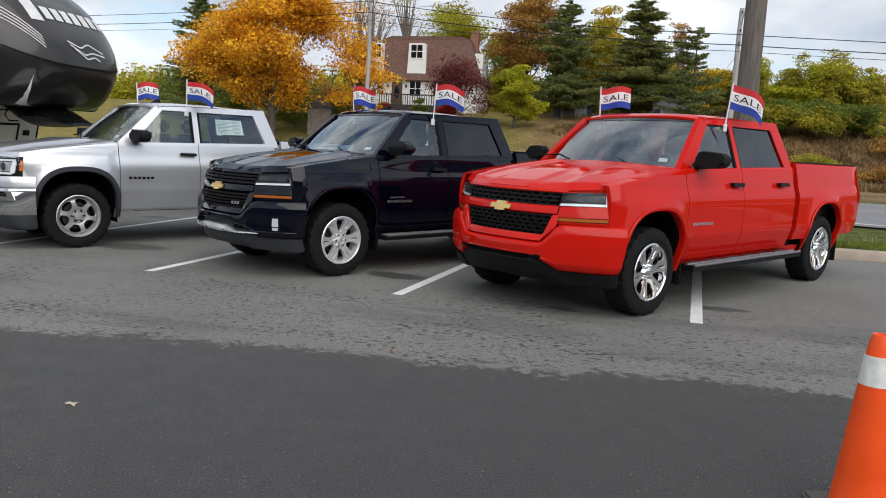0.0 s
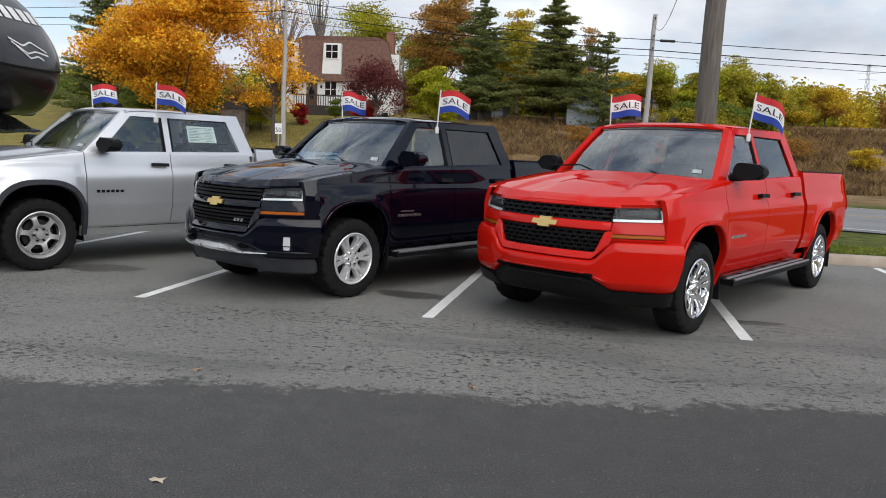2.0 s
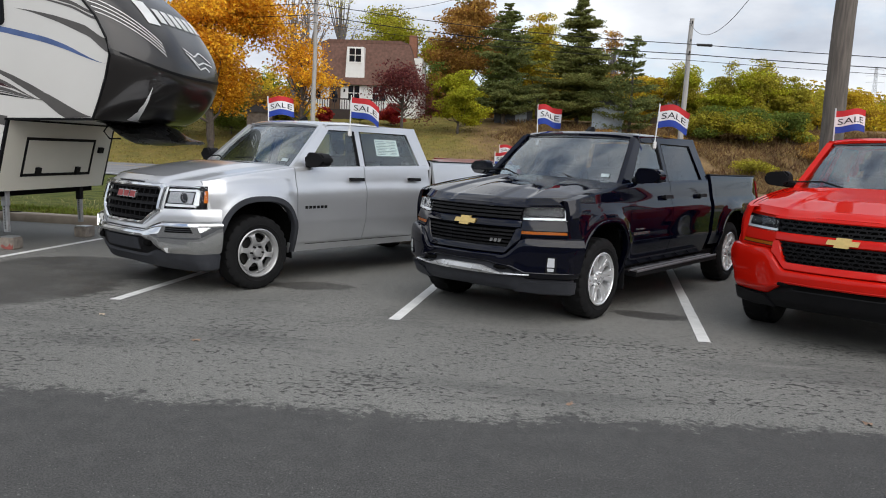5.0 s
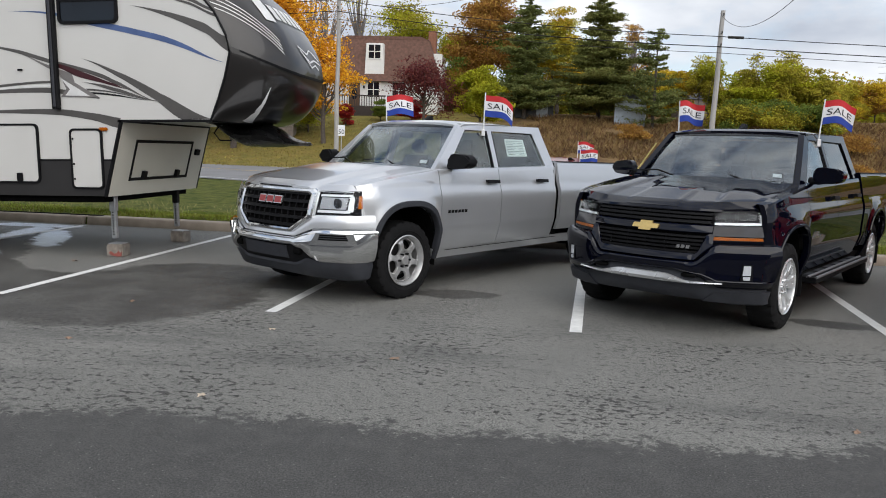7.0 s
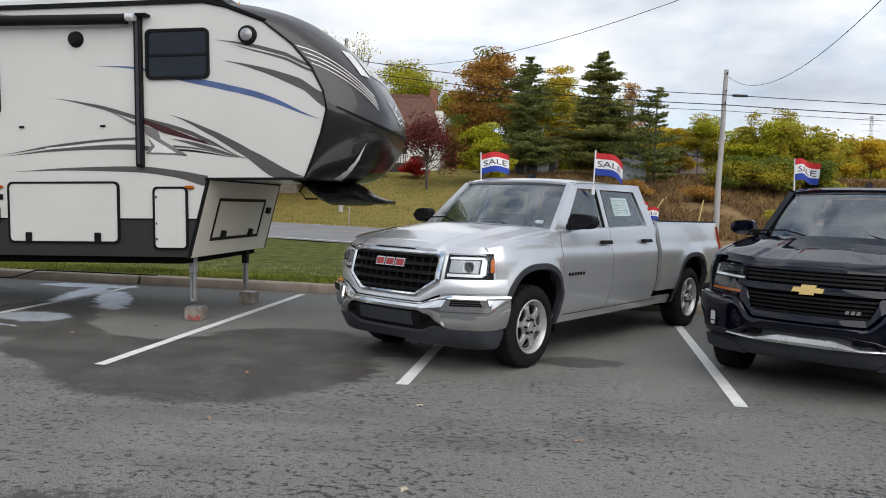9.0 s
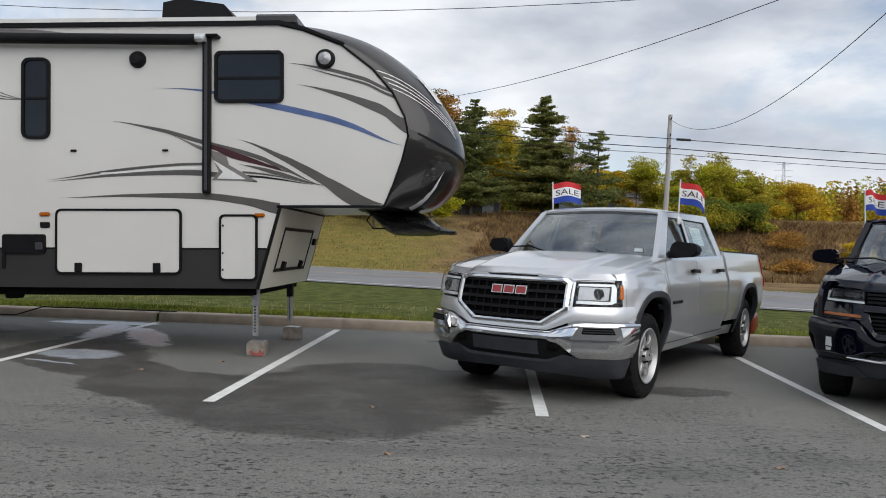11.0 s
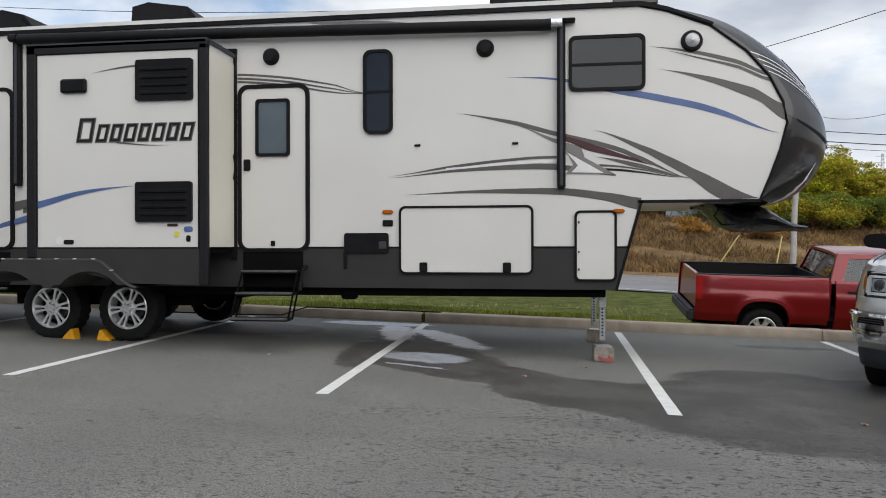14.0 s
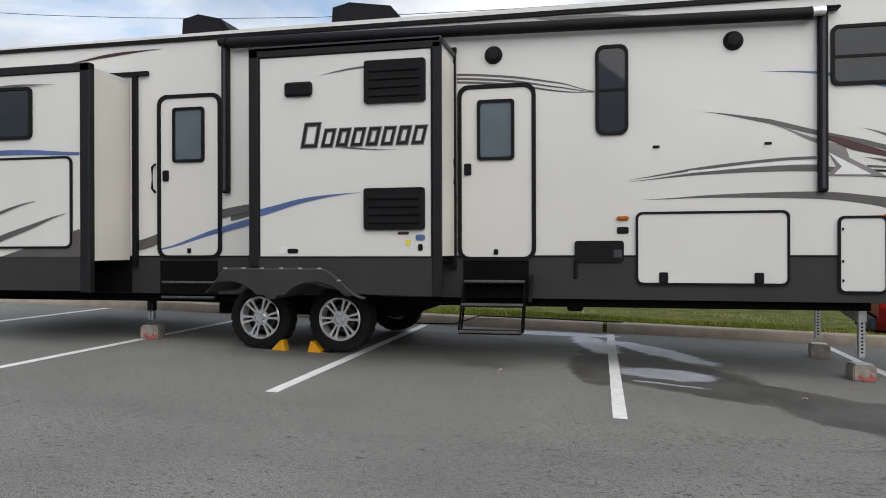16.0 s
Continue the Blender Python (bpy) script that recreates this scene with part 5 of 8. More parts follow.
for m, label, paint, style, rim_style, rim_mat, boards, sticker, ext in TRUCKS:
    pickup(label, m, paint, style, rim_style, rim_mat, boards, sticker=sticker, flap=style != "sierra", ext=ext)

# ---- fifth-wheel travel trailer ----
CREAM = mat("cream_panel", (0.60, 0.59, 0.565), 0.34, var=0.035, scale=0.8, coat=0.3, bump=0.006, bscale=3)
CREAM2 = mat("cream_side", (0.66, 0.63, 0.545), 0.4, var=0.05, scale=1.2)
CHARCOAL = mat("charcoal_skirt", (0.031, 0.030, 0.030), 0.42, spec=0.3, var=0.10, scale=2.0, bump=0.05, bscale=30)
CAPGREY = mat("cap_grey", (0.027, 0.0245, 0.0235), 0.40, 0.1, var=0.12, scale=0.9, coat=0.5)
CAPDARK = mat("cap_dark", (0.014, 0.0125, 0.012), 0.30, 0.0, var=0.10, scale=0.9, coat=0.55, spec=0.25)
DECALGREY = mat("decal_grey", (0.085, 0.080, 0.076), 0.35, var=0.12, scale=4)
DECALMID = mat("decal_midgrey", (0.17, 0.16, 0.155), 0.35, var=0.25, scale=3)
DECALBLUE = mat("decal_blue", (0.075, 0.12, 0.27), 0.35, var=0.2, scale=3)
DECALRED = mat("decal_maroon", (0.045, 0.011, 0.014), 0.35, var=0.2, scale=3)
DECALWHITE = mat("decal_white", (0.68, 0.68, 0.67), 0.35, var=0.1, scale=6)
BLACKFRAME = mat("black_frame", (0.007, 0.007, 0.008), 0.5, spec=0.15, var=0.2, scale=8)
DARKGLASS = mat("dark_window", (0.008, 0.011, 0.017), 0.03, var=0.3, scale=1.5, coat=0.0, spec=0.35, ior=1.5, rvar=0.02)
FROST = mat("frosted_pane", (0.085, 0.105, 0.125), 0.22, var=0.15, scale=2)
TRIMDARK = mat("dark_corner_trim", (0.012, 0.012, 0.013), 0.5, spec=0.2, var=0.15, scale=6)
BAGBLACK = mat("black_vinyl", (0.006, 0.006, 0.0065), 0.28, var=0.2, scale=4, bump=0.5, bscale=12)
ROOFWHITE = mat("roof_membrane", (0.66, 0.66, 0.64), 0.7, var=0.08, scale=2)
GALV = mat("galvanised", (0.45, 0.46, 0.47), 0.42, 0.8, var=0.15, scale=20)

RV = thing("travel_trailer", "cream and charcoal fifth-wheel travel trailer with slide-outs and swoosh decals", "travel trailer", pose(-17.6, 8.8, 0, 0, -1.8, 0))
EDGE = [(6.30, 3.69), (6.57, 3.63), (7.03, 3.45), (7.39, 3.17), (7.62, 2.90), (7.76, 2.62), (7.80, 2.40), (7.73, 2.12), (7.63, 1.84), (7.53, 1.60)]
NOSE = [(6.42, 3.78), (6.92, 3.74), (7.42, 3.57), (7.90, 3.22), (8.24, 2.80), (8.42, 2.42), (8.41, 2.08), (8.25, 1.80), (8.02, 1.63), (7.76, 1.575)]
REAR, WIDE = -4.75, 2.44


def rv(name, bm, material, label="", parent=None, smooth=30):
    return part(name, bm, material, parent or RV, label, smooth)


def plate(pts, y0, y1, bev=0.0):
    bm = bmesh.new()
    prism(bm, pts, y0, y1, bev=bev)
    return bm


body = rv("body", plate([(REAR, 1.10), (6.19, 1.10), (6.31, 1.60), (7.53, 1.60)] + EDGE[::-1][1:] + [(REAR, 3.70)], 0, WIDE), CREAM, "smooth cream fibreglass body")
rv("skirt", plate([(REAR, 0.66), (6.05, 0.64), (6.185, 1.10), (REAR, 1.10)], -0.006, WIDE + 0.006), CHARCOAL, "charcoal lower skirt")
rv("belt_trim", plate([(REAR, 1.092), (6.19, 1.092), (6.195, 1.112), (REAR, 1.112)], -0.012, -0.002), BLACKFRAME)
rv("underframe", boxes((REAR + 0.1, 5.95, 0.12, WIDE - 0.12, 0.55, 0.70), (-1.3, 1.1, 0.30, WIDE - 0.30, 0.40, 0.60)), UNDER)
rv("drip_edge", plate([(REAR, 3.69), (6.32, 3.685), (6.60, 3.62), (7.05, 3.45), (7.06, 3.475), (6.60, 3.66), (6.32, 3.735), (REAR, 3.735)], -0.03, 0.03), BLACKFRAME)
rv("roof", plate([(REAR, 3.70), (6.35, 3.70), (6.30, 3.80), (0, 3.80), (REAR, 3.77)], 0.03, WIDE - 0.03), ROOFWHITE, "white rubber roof")
# slanted front wall of the lower box
bm = bmesh.new()
prism(bm, [(6.045, 0.63), (6.315, 1.60), (6.335, 1.595), (6.068, 0.63)], 0.0, WIDE)
rv("front_wall", bm, CREAM2)


def on_box_front(y, v, o):
    return (6.062 + 0.268 * v + o, y, 0.63 + 0.97 * v - 0.27 * o)


bm = bmesh.new()
for q in (((0.42, 0.20), (2.0, 0.20), (2.0, 0.24), (0.42, 0.24)), ((0.42, 0.72), (2.0, 0.72), (2.0, 0.76), (0.42, 0.76)), ((0.42, 0.20), (0.46, 0.20), (0.46, 0.76), (0.42, 0.76)), ((1.96, 0.20), (2.0, 0.20), (2.0, 0.76), (1.96, 0.76))):
    slab(bm, on_box_front, q, 0.014, 0.03, 2, 2)
for nm, y0, y1 in (("edge_trim", -0.012, 0.03), ("edge_trim", WIDE - 0.03, WIDE + 0.012)):
    e_ = bmesh.new()
    slab(e_, on_box_front, ((y0, 0.0), (y1, 0.0), (y1, 1.0), (y0, 1.0)), 0.006, 0.03, 1, 2)
    rv(nm, e_, BLACKFRAME)
rv("overhang_trim", boxes((6.28, 7.54, -0.012, 0.03, 1.575, 1.607), (6.28, 6.34, 0, WIDE, 1.575, 1.60)), BLACKFRAME)
fh = rv("front_hatch", bm, BLACKFRAME, "hatch with black frame")
for y in (0.75, 1.65):
    bm = bmesh.new()
    slab(bm, on_box_front, ((y - 0.04, 0.22), (y + 0.04, 0.22), (y + 0.04, 0.33), (y - 0.04, 0.33)), 0.05, 0.05, 1, 1)
    rv("latch", bm, BLACKFRAME, parent=fh)
bm = bmesh.new()
slab(bm, on_box_front, ((2.10, 0.55), (2.22, 0.55), (2.22, 0.64), (2.10, 0.64)), 0.04, 0.05, 1, 1)
rv("socket", bm, BLACKFRAME)


def cap_point(s, f, off=0.0):
    """s runs from the roof (0) to the underside (1), f from one side (-1) to the other (1)."""
    k = s * (len(EDGE) - 1)
    i = min(int(k), len(EDGE) - 2)
    t = k - i

    def cr(L):
        p = [L[max(0, i - 1)], L[i], L[i + 1], L[min(len(L) - 1, i + 2)]]
        return [0.5 * (2 * p[1][d] + (p[2][d] - p[0][d]) * t + (2 * p[0][d] - 5 * p[1][d] + 4 * p[2][d] - p[3][d]) * t * t + (3 * p[1][d] - p[0][d] - 3 * p[2][d] + p[3][d]) * t ** 3) for d in (0, 1)]
    e, n = cr(EDGE), cr(NOSE)
    w = (1 - abs(f) ** 3.6) ** 0.8
    return Vector((e[0] + (n[0] - e[0]) * w + off, WIDE / 2 * (1 + f), e[1] + (n[1] - e[1]) * w))


def cap_grid(s0, s1, f0, f1, ns, nf, off=0.0):
    return [[cap_point(s0 + (s1 - s0) * i / ns, f0 + (f1 - f0) * j / nf, off) for j in range(nf + 1)] for i in range(ns + 1)]


def bunch(n):
    return [math.sin((-1 + 2 * j / n) * math.pi / 2) for j in range(n + 1)]


bm = bmesh.new()
quadgrid(bm, [[cap_point(0.62 * i / 30, f) for f in bunch(36)] for i in range(31)])
cap = rv("front_cap", bm, CAPGREY, "glossy dark grey moulded front cap", smooth=60)
bm = bmesh.new()
rows = [[cap_point(0.62 + 0.38 * i / 18, f) for f in bunch(36)] for i in range(19)]
quadgrid(bm, rows)
rv("cap_chin", bm, CAPDARK, "glossy near-black lower cap", cap, smooth=60)
bm = bmesh.new()
quadgrid(bm, [rows[-1], [(7.45, p.y, 1.585) for p in rows[-1]]])
rv("cap_underside", bm, UNDER, parent=cap)
bm = bmesh.new()
tube(bm, [(e[0], -0.008, e[1]) for e in EDGE], 0.014, 6)
rv("cap_edge_trim", bm, BLACKFRAME, parent=cap)
# recess line round the chin, two bright fins, name bars, swooshes
bm = bmesh.new()
quadgrid(bm, [[cap_point(s, f, 0.012) for s, f in r] for r in ([(0.62, x) for x in np.linspace(-0.97, 0.97, 40)], [(0.632, x) for x in np.linspace(-0.97, 0.97, 40)])])
rv("cap_seam", bm, BLACKFRAME, parent=cap)
for sgn in (-1, 1):
    bm = bmesh.new()
    outer = [(0.72, 0.74), (0.82, 0.735), (0.92, 0.72), (0.965, 0.70), (0.975, 0.60), (0.985, 0.45)]
    inner = [(0.72, 0.74), (0.80, 0.712), (0.87, 0.675), (0.915, 0.63), (0.95, 0.56), (0.985, 0.45)]
    quadgrid(bm, [[cap_point(s, sgn * f, 0.014) for s, f in e] for e in (outer, inner)])
    rv("chin_fin", bm, DECALWHITE, parent=cap)
    for k, (s0, w) in enumerate(((0.335, 0.007), (0.365, 0.006), (0.392, 0.006), (0.42, 0.005))):
        bm = bmesh.new()
        fs = np.linspace(0.995, 0.63, 14)
        quadgrid(bm, [[cap_point(s0 + (0.998 - f) * (0.46 - k * 0.03) + d, sgn * f, 0.010) for f in fs] for d in (0, w)])
        rv("cap_stripe", bm, DECALWHITE, parent=cap)
for i in range(8):
    f0 = -0.60 + i * 0.16 + (0.0 if i else -0.05)
    bm = bmesh.new()
    quadgrid(bm, [[cap_point(s, f, 0.012) for f in np.linspace(f0, f0 + 0.115 + (0.04 if i == 0 else 0), 4)] for s in np.linspace(0.365 - (0.02 if i == 0 else 0), 0.415 + (0.015 if i == 0 else 0), 4)])
    rv("name_bar", bm, DECALWHITE, parent=cap)
for pts in (((-0.30, 0.50), (-0.10, 0.525), (0.05, 0.50), (0.30, 0.535)), ((-0.28, 0.515), (-0.05, 0.555), (0.10, 0.54), (0.32, 0.55)), ((-0.22, 0.53), (-0.02, 0.575), (0.12, 0.56), (0.22, 0.575))):
    bm = bmesh.new()
    fs = [p[0] for p in pts]
    quadgrid(bm, [[cap_point(interp(f, pts) + d, f, 0.012) for f in np.linspace(fs[0], fs[-1], 14)] for d in (0, 0.007)])
    rv("cap_emblem", bm, DECALWHITE, parent=cap)


def rv_door(x0, x1, z0, z1, win, hinge_right=True):
    o = rounded(x0, x1, z0, z1, 0.11)
    bm = bmesh.new()
    ring(bm, rounded(x0 - 0.01, x1 + 0.01, z0, z1 + 0.01, 0.12), rounded(x0 + 0.034, x1 - 0.034, z0 + 0.034, z1 - 0.034, 0.095), -0.030, 0.02)
    fr = rv("entry_door", bm, BLACKFRAME, "cream entry door in a black frame with small window")
    rv("door_leaf", plate(rounded(x0 + 0.036, x1 - 0.036, z0 + 0.036, z1 - 0.036, 0.09), -0.016, 0.01), CREAM, parent=fr)
    w = win
    bm = bmesh.new()
    ring(bm, rounded(w[0], w[1], w[2], w[3], 0.04), rounded(w[0] + 0.035, w[1] - 0.035, w[2] + 0.035, w[3] - 0.035, 0.03), -0.040, -0.01)
    wf = rv("door_window", bm, BLACKFRAME, parent=fr)
    pane = plate(rounded(w[0] + 0.03, w[1] - 0.03, w[2] + 0.03, w[3] - 0.03, 0.03), -0.026, -0.012)
    rv("pane", pane, FROST, parent=fr)
    rv("door_lock", boxes((x0 + 0.065, x0 + 0.145, -0.045, -0.01, z0 + 0.93, z0 + 1.06), bev=0.012), BLACKFRAME, parent=fr)
    bm = bmesh.new()
    tube(bm, [(x0 - 0.05, -0.01, z0 + 0.80), (x0 - 0.05, -0.07, z0 + 0.84), (x0 - 0.05, -0.07, z0 + 1.10), (x0 - 0.05, -0.01, z0 + 1.14)], 0.015, 8)
    rv("grab_handle", bm, BLACKFRAME, parent=fr)
    rv("catch", boxes((x0 + 0.39, x0 + 0.44, -0.035, -0.01, z0 + 0.06, z0 + 0.12), bev=0.008), BLACKFRAME, parent=fr)


rv_door(1.78, 2.62, 1.06, 2.97, (1.99, 2.40, 2.15, 2.81))
rv_door(-1.93, -1.10, 1.08, 3.04, (-1.73, -1.31, 2.23, 2.89))


def rv_window(x0, x1, z0, z1, r, y, bars, label="dark tinted window in black frame"):
    bm = bmesh.new()
    ring(bm, rounded(x0, x1, z0, z1, r), rounded(x0 + 0.035, x1 - 0.035, z0 + 0.035, z1 - 0.035, r * 0.75), y - 0.030, y + 0.01)
    fr = rv("side_window", bm, BLACKFRAME, label)
    rv("pane", plate(rounded(x0 + 0.03, x1 - 0.03, z0 + 0.03, z1 - 0.03, r * 0.8), y - 0.014, y + 0.005), DARKGLASS, parent=fr)
    for a, b, c, d in bars:
        rv("glazing_bar", boxes((a, b, y - 0.024, y - 0.010, c, d)), BLACKFRAME, parent=fr)


rv_window(3.26, 3.60, 2.38, 3.33, 0.09, 0, [(3.28, 3.58, 2.84, 2.87)])
rv_window(5.55, 6.36, 2.79, 3.39, 0.07, 0, [(5.58, 6.33, 3.06, 3.09)])


def hatch(x0, x1, z0, z1, r, y, latches, material=None):
    bm = bmesh.new()
    ring(bm, rounded(x0, x1, z0, z1, r), rounded(x0 + 0.026, x1 - 0.026, z0 + 0.026, z1 - 0.026, r * 0.75), y - 0.022, y + 0.01)
    fr = rv("storage_hatch", bm, BLACKFRAME, "cream luggage hatch with black rubber frame")
    rv("hatch_leaf", plate(rounded(x0 + 0.024, x1 - 0.024, z0 + 0.024, z1 - 0.024, r * 0.75), y - 0.014, y + 0.005), CREAM, parent=fr)
    for x, z in latches:
        rv("latch", boxes((x - 0.045, x + 0.045, y - 0.035, y - 0.01, z - 0.055, z + 0.055), bev=0.01), BLACKFRAME, parent=fr)


hatch(3.67, 5.17, 0.80, 1.565, 0.07, -0.006, [(3.95, 0.88), (4.88, 0.88)])
hatch(5.61, 6.06, 0.73, 1.50, 0.06, -0.006, [])
for z in (0.86, 1.05, 1.37):
    rv("hinge", boxes((5.648, 5.664, -0.032, -0.018, z - 0.012, z + 0.012)), BLACKFRAME)
for x, z in ((6.08, 1.49), (3.54, 1.50)):
    lampx = rv("marker_lamp", boxes((x - 0.065, x + 0.065, -0.028, 0, z - 0.022, z + 0.022), bev=0.012, seg=2), AMBER, "amber marker lamp")
rv("switch_box", boxes((3.48, 3.60, -0.02, 0, 1.34, 1.41), bev=0.01), BLACKFRAME)
sv = rv("service_port", plate(rounded(3.04, 3.55, 1.04, 1.265, 0.03), -0.035, 0), BLACKFRAME, "black service port cover")
rv("port_cap", boxes((3.44, 3.53, -0.05, -0.03, 1.08, 1.17), bev=0.01), GREYTRIM, parent=sv)
rv("water_lock", boxes((3.03, 3.07, -0.03, 0, 0.86, 1.05), bev=0.01), BLACKFRAME)
for x in (2.17, 4.64):
    bm = bmesh.new()
    lathe(bm, [(0.001, -0.075), (0.06, -0.07), (0.085, -0.045), (0.095, -0.02), (0.10, 0.0)], 28)
    part("loudspeaker", bm, BLACKTRIM, RV, "round black outdoor loudspeaker", m=Matrix.Translation((x, 0, 3.30)))
bm = bmesh.new()
lathe(bm, [(0.075, -0.055), (0.10, -0.05), (0.112, -0.02), (0.115, 0.0)], 32)
dock = part("dock_lamp", bm, BLACKTRIM, RV, "round lamp with bright reflector", m=Matrix.Translation((6.84, 0, 3.29)))
bm = bmesh.new()
lathe(bm, [(0.001, -0.065), (0.04, -0.060), (0.078, -0.05)], 28)
part("reflector", bm, mat("dock_reflector", (0.34, 0.34, 0.35), 0.3, 0.5, var=0.2, scale=30), dock)
for x in (3.88, 4.97):
    rv("vent_cap", boxes((x - 0.035, x + 0.035, -0.02, 0, 2.23, 2.255), bev=0.006), BLACKFRAME)

# awning roll with its arms
bm = bmesh.new()
tube(bm, [(-0.95, -0.10, 3.60), (2.2, -0.10, 3.555), (5.36, -0.10, 3.50)], 0.062, 14)
aw = rv("awning", bm, BLACKTRIM, "rolled black awning on folding arms")
for x0, x1 in ((-1.07, -0.97), (5.36, 5.48)):
    bm = bmesh.new()
    z = 3.62 if x0 < 0 else 3.52
    tube(bm, [(x0, -0.10, z), (x1, -0.10, z)], 0.05, 12)
    rv("end_cap", bm, ALLOY if x0 > 0 else BLACKTRIM, parent=aw)
for x, z0, z1 in ((-1.02, 1.85, 3.68), (5.47, 1.74, 3.54)):
    rv("awning_arm", boxes((x - 0.045, x + 0.045, -0.075, 0, z0, z1), bev=0.012), BLACKFRAME, parent=aw)
    rv("arm_channel", boxes((x - 0.018, x + 0.018, -0.085, -0.06, z0 + 0.03, z1 - 0.05), bev=0.006), GREYTRIM, parent=aw)
rv("arm_bracket", boxes((5.30, 5.62, -0.12, 0, 3.535, 3.565), bev=0.01), BLACKFRAME, parent=aw)

# first slide-out
SY = -0.74
s1 = rv("slide_out", boxes((-0.33, 1.73, SY, 0.05, 1.11, 3.29)), CREAM, "cream slide-out box with dark corner trim")
rv("slide_skirt", plate([(-0.33, 0.99), (-0.25, 0.96), (0.80, 0.72), (1.73, 0.70), (1.73, 1.11), (-0.33, 1.11)], SY - 0.004, SY + 0.05), CHARCOAL, parent=s1)
rv("slide_floor", boxes((-0.30, 1.70, SY + 0.05, 0.0, 1.04, 1.109)), UNDER, parent=s1)
for q in ((-0.36, -0.245, 0.99, 3.33), (1.655, 1.75, 0.70, 3.28)):
    rv("corner_trim", boxes((q[0], q[1], SY - 0.02, SY + 0.05, q[2], q[3]), bev=0.012), TRIMDARK, parent=s1)
rv("top_trim", boxes((-0.36, 1.75, SY - 0.02, SY + 0.06, 3.215, 3.33), bev=0.012), TRIMDARK, parent=s1)
rv("inner_line", boxes((-0.235, 1.645, SY - 0.008, SY, 1.095, 1.11), (-0.244, -0.232, SY - 0.012, SY, 1.1, 3.21), (1.643, 1.654, SY - 0.012, SY, 1.1, 3.21)), BLACKFRAME, parent=s1)
rv("slide_roof", boxes((-0.36, 1.75, SY - 0.02, 0.02, 3.29, 3.335)), GREYTRIM, parent=s1)
rv("slide_side", boxes((1.731, 1.736, SY + 0.05, -0.02, 1.11, 3.215)), CREAM2, parent=s1)
for x0, x1, z0, z1 in ((0.94, 1.59, 2.68, 3.12), (0.935, 1.58, 1.38, 1.81)):
    v = rv("fridge_vent", plate(rounded(x0, x1, z0, z1, 0.03), SY - 0.035, SY), BLACKFRAME, "black louvred fridge vent", s1)
    for k in range(4):
        z = z0 + 0.06 + k * (z1 - z0 - 0.10) / 4
        rv("louvre", boxes((x0 + 0.05, x1 - 0.05, SY - 0.052, SY - 0.03, z, z + 0.045), bev=0.012), BLACKFRAME, parent=v)
bm = boxes((0.06, 0.37, SY - 0.05, SY, 2.79, 2.94), bev=0.02)
sm = rv("exhaust_vent", bm, BLACKFRAME, "small black vent flap", s1)
for i in range(8):
    x0 = 0.23 + i * 0.163 + (0.06 if i else 0)
    w = 0.19 if i == 0 else 0.135
    h = 0.27 if i == 0 else 0.20

    def slant(d):
        k = 0.05 / h
        return [(x0 + d + d * k, 2.245 + d), (x0 + w - d + d * k, 2.245 + d), (x0 + w - d + (h - d) * k, 2.245 + h - d), (x0 + d + (h - d) * k, 2.245 + h - d)]

    bar_ = bmesh.new()
    ring(bar_, slant(0.0), slant(0.040 if i % 2 else 0.046), SY - 0.008, SY)
    nb = rv("name_bar", bar_, DECALGREY, parent=s1)
    bar_ = bmesh.new()
    ring(bar_, slant(0.010), slant(0.034), SY - 0.011, SY - 0.006)
    rv("name_bar_face", bar_, TRIMDARK, parent=s1)
swash = bmesh.new()
quadgrid(swash, [[(0.70 + 0.62 * u, SY - 0.006, 2.235 - 0.035 * math.sin(u * 1.9) + d * (1 - u)) for u in np.linspace(0, 1, 14)] for d in (0.0, 0.02)])
rv("name_swash", swash, DECALGREY, parent=s1)
for x, z, w, h, mt in ((1.35, 1.345, 0.06, 0.014, DECALRED), (1.40, 1.25, 0.028, 0.028, mat("yellow_sticker", (0.62, 0.55, 0.05), 0.5)), (1.53, 1.30, 0.05, 0.03, DECALBLUE), (1.53, 1.20, 0.025, 0.035, BLACKFRAME), (0.03, 1.18, 0.04, 0.04, DECALWHITE), (0.14, 1.165, 0.06, 0.025, BLACKFRAME)):
    rv("sticker", plate(rounded(x - w, x + w, z - h, z + h, min(w, h) * 0.8), SY - 0.006, SY), mt, parent=s1)
# double wheel arch under it
bm = bmesh.new()
N = 64
xs = np.linspace(-0.86, 0.95, N)


def arch_low(x):
    z = 0.70
    for xc in (-0.60, 0.39):
        if abs(x - xc) < 0.455:
            z = max(z, 0.40 + math.sqrt(0.455 ** 2 - (x - xc) ** 2) * 0.98)
    return z if abs(x + 0.105) > 0.06 else min(z, 0.66)


def arch_top(x):
    return min(0.985, 0.70 + 0.30 * smooth01((x + 0.92) / 0.35)) - 0.30 * smooth01((x - 0.45) / 0.50)


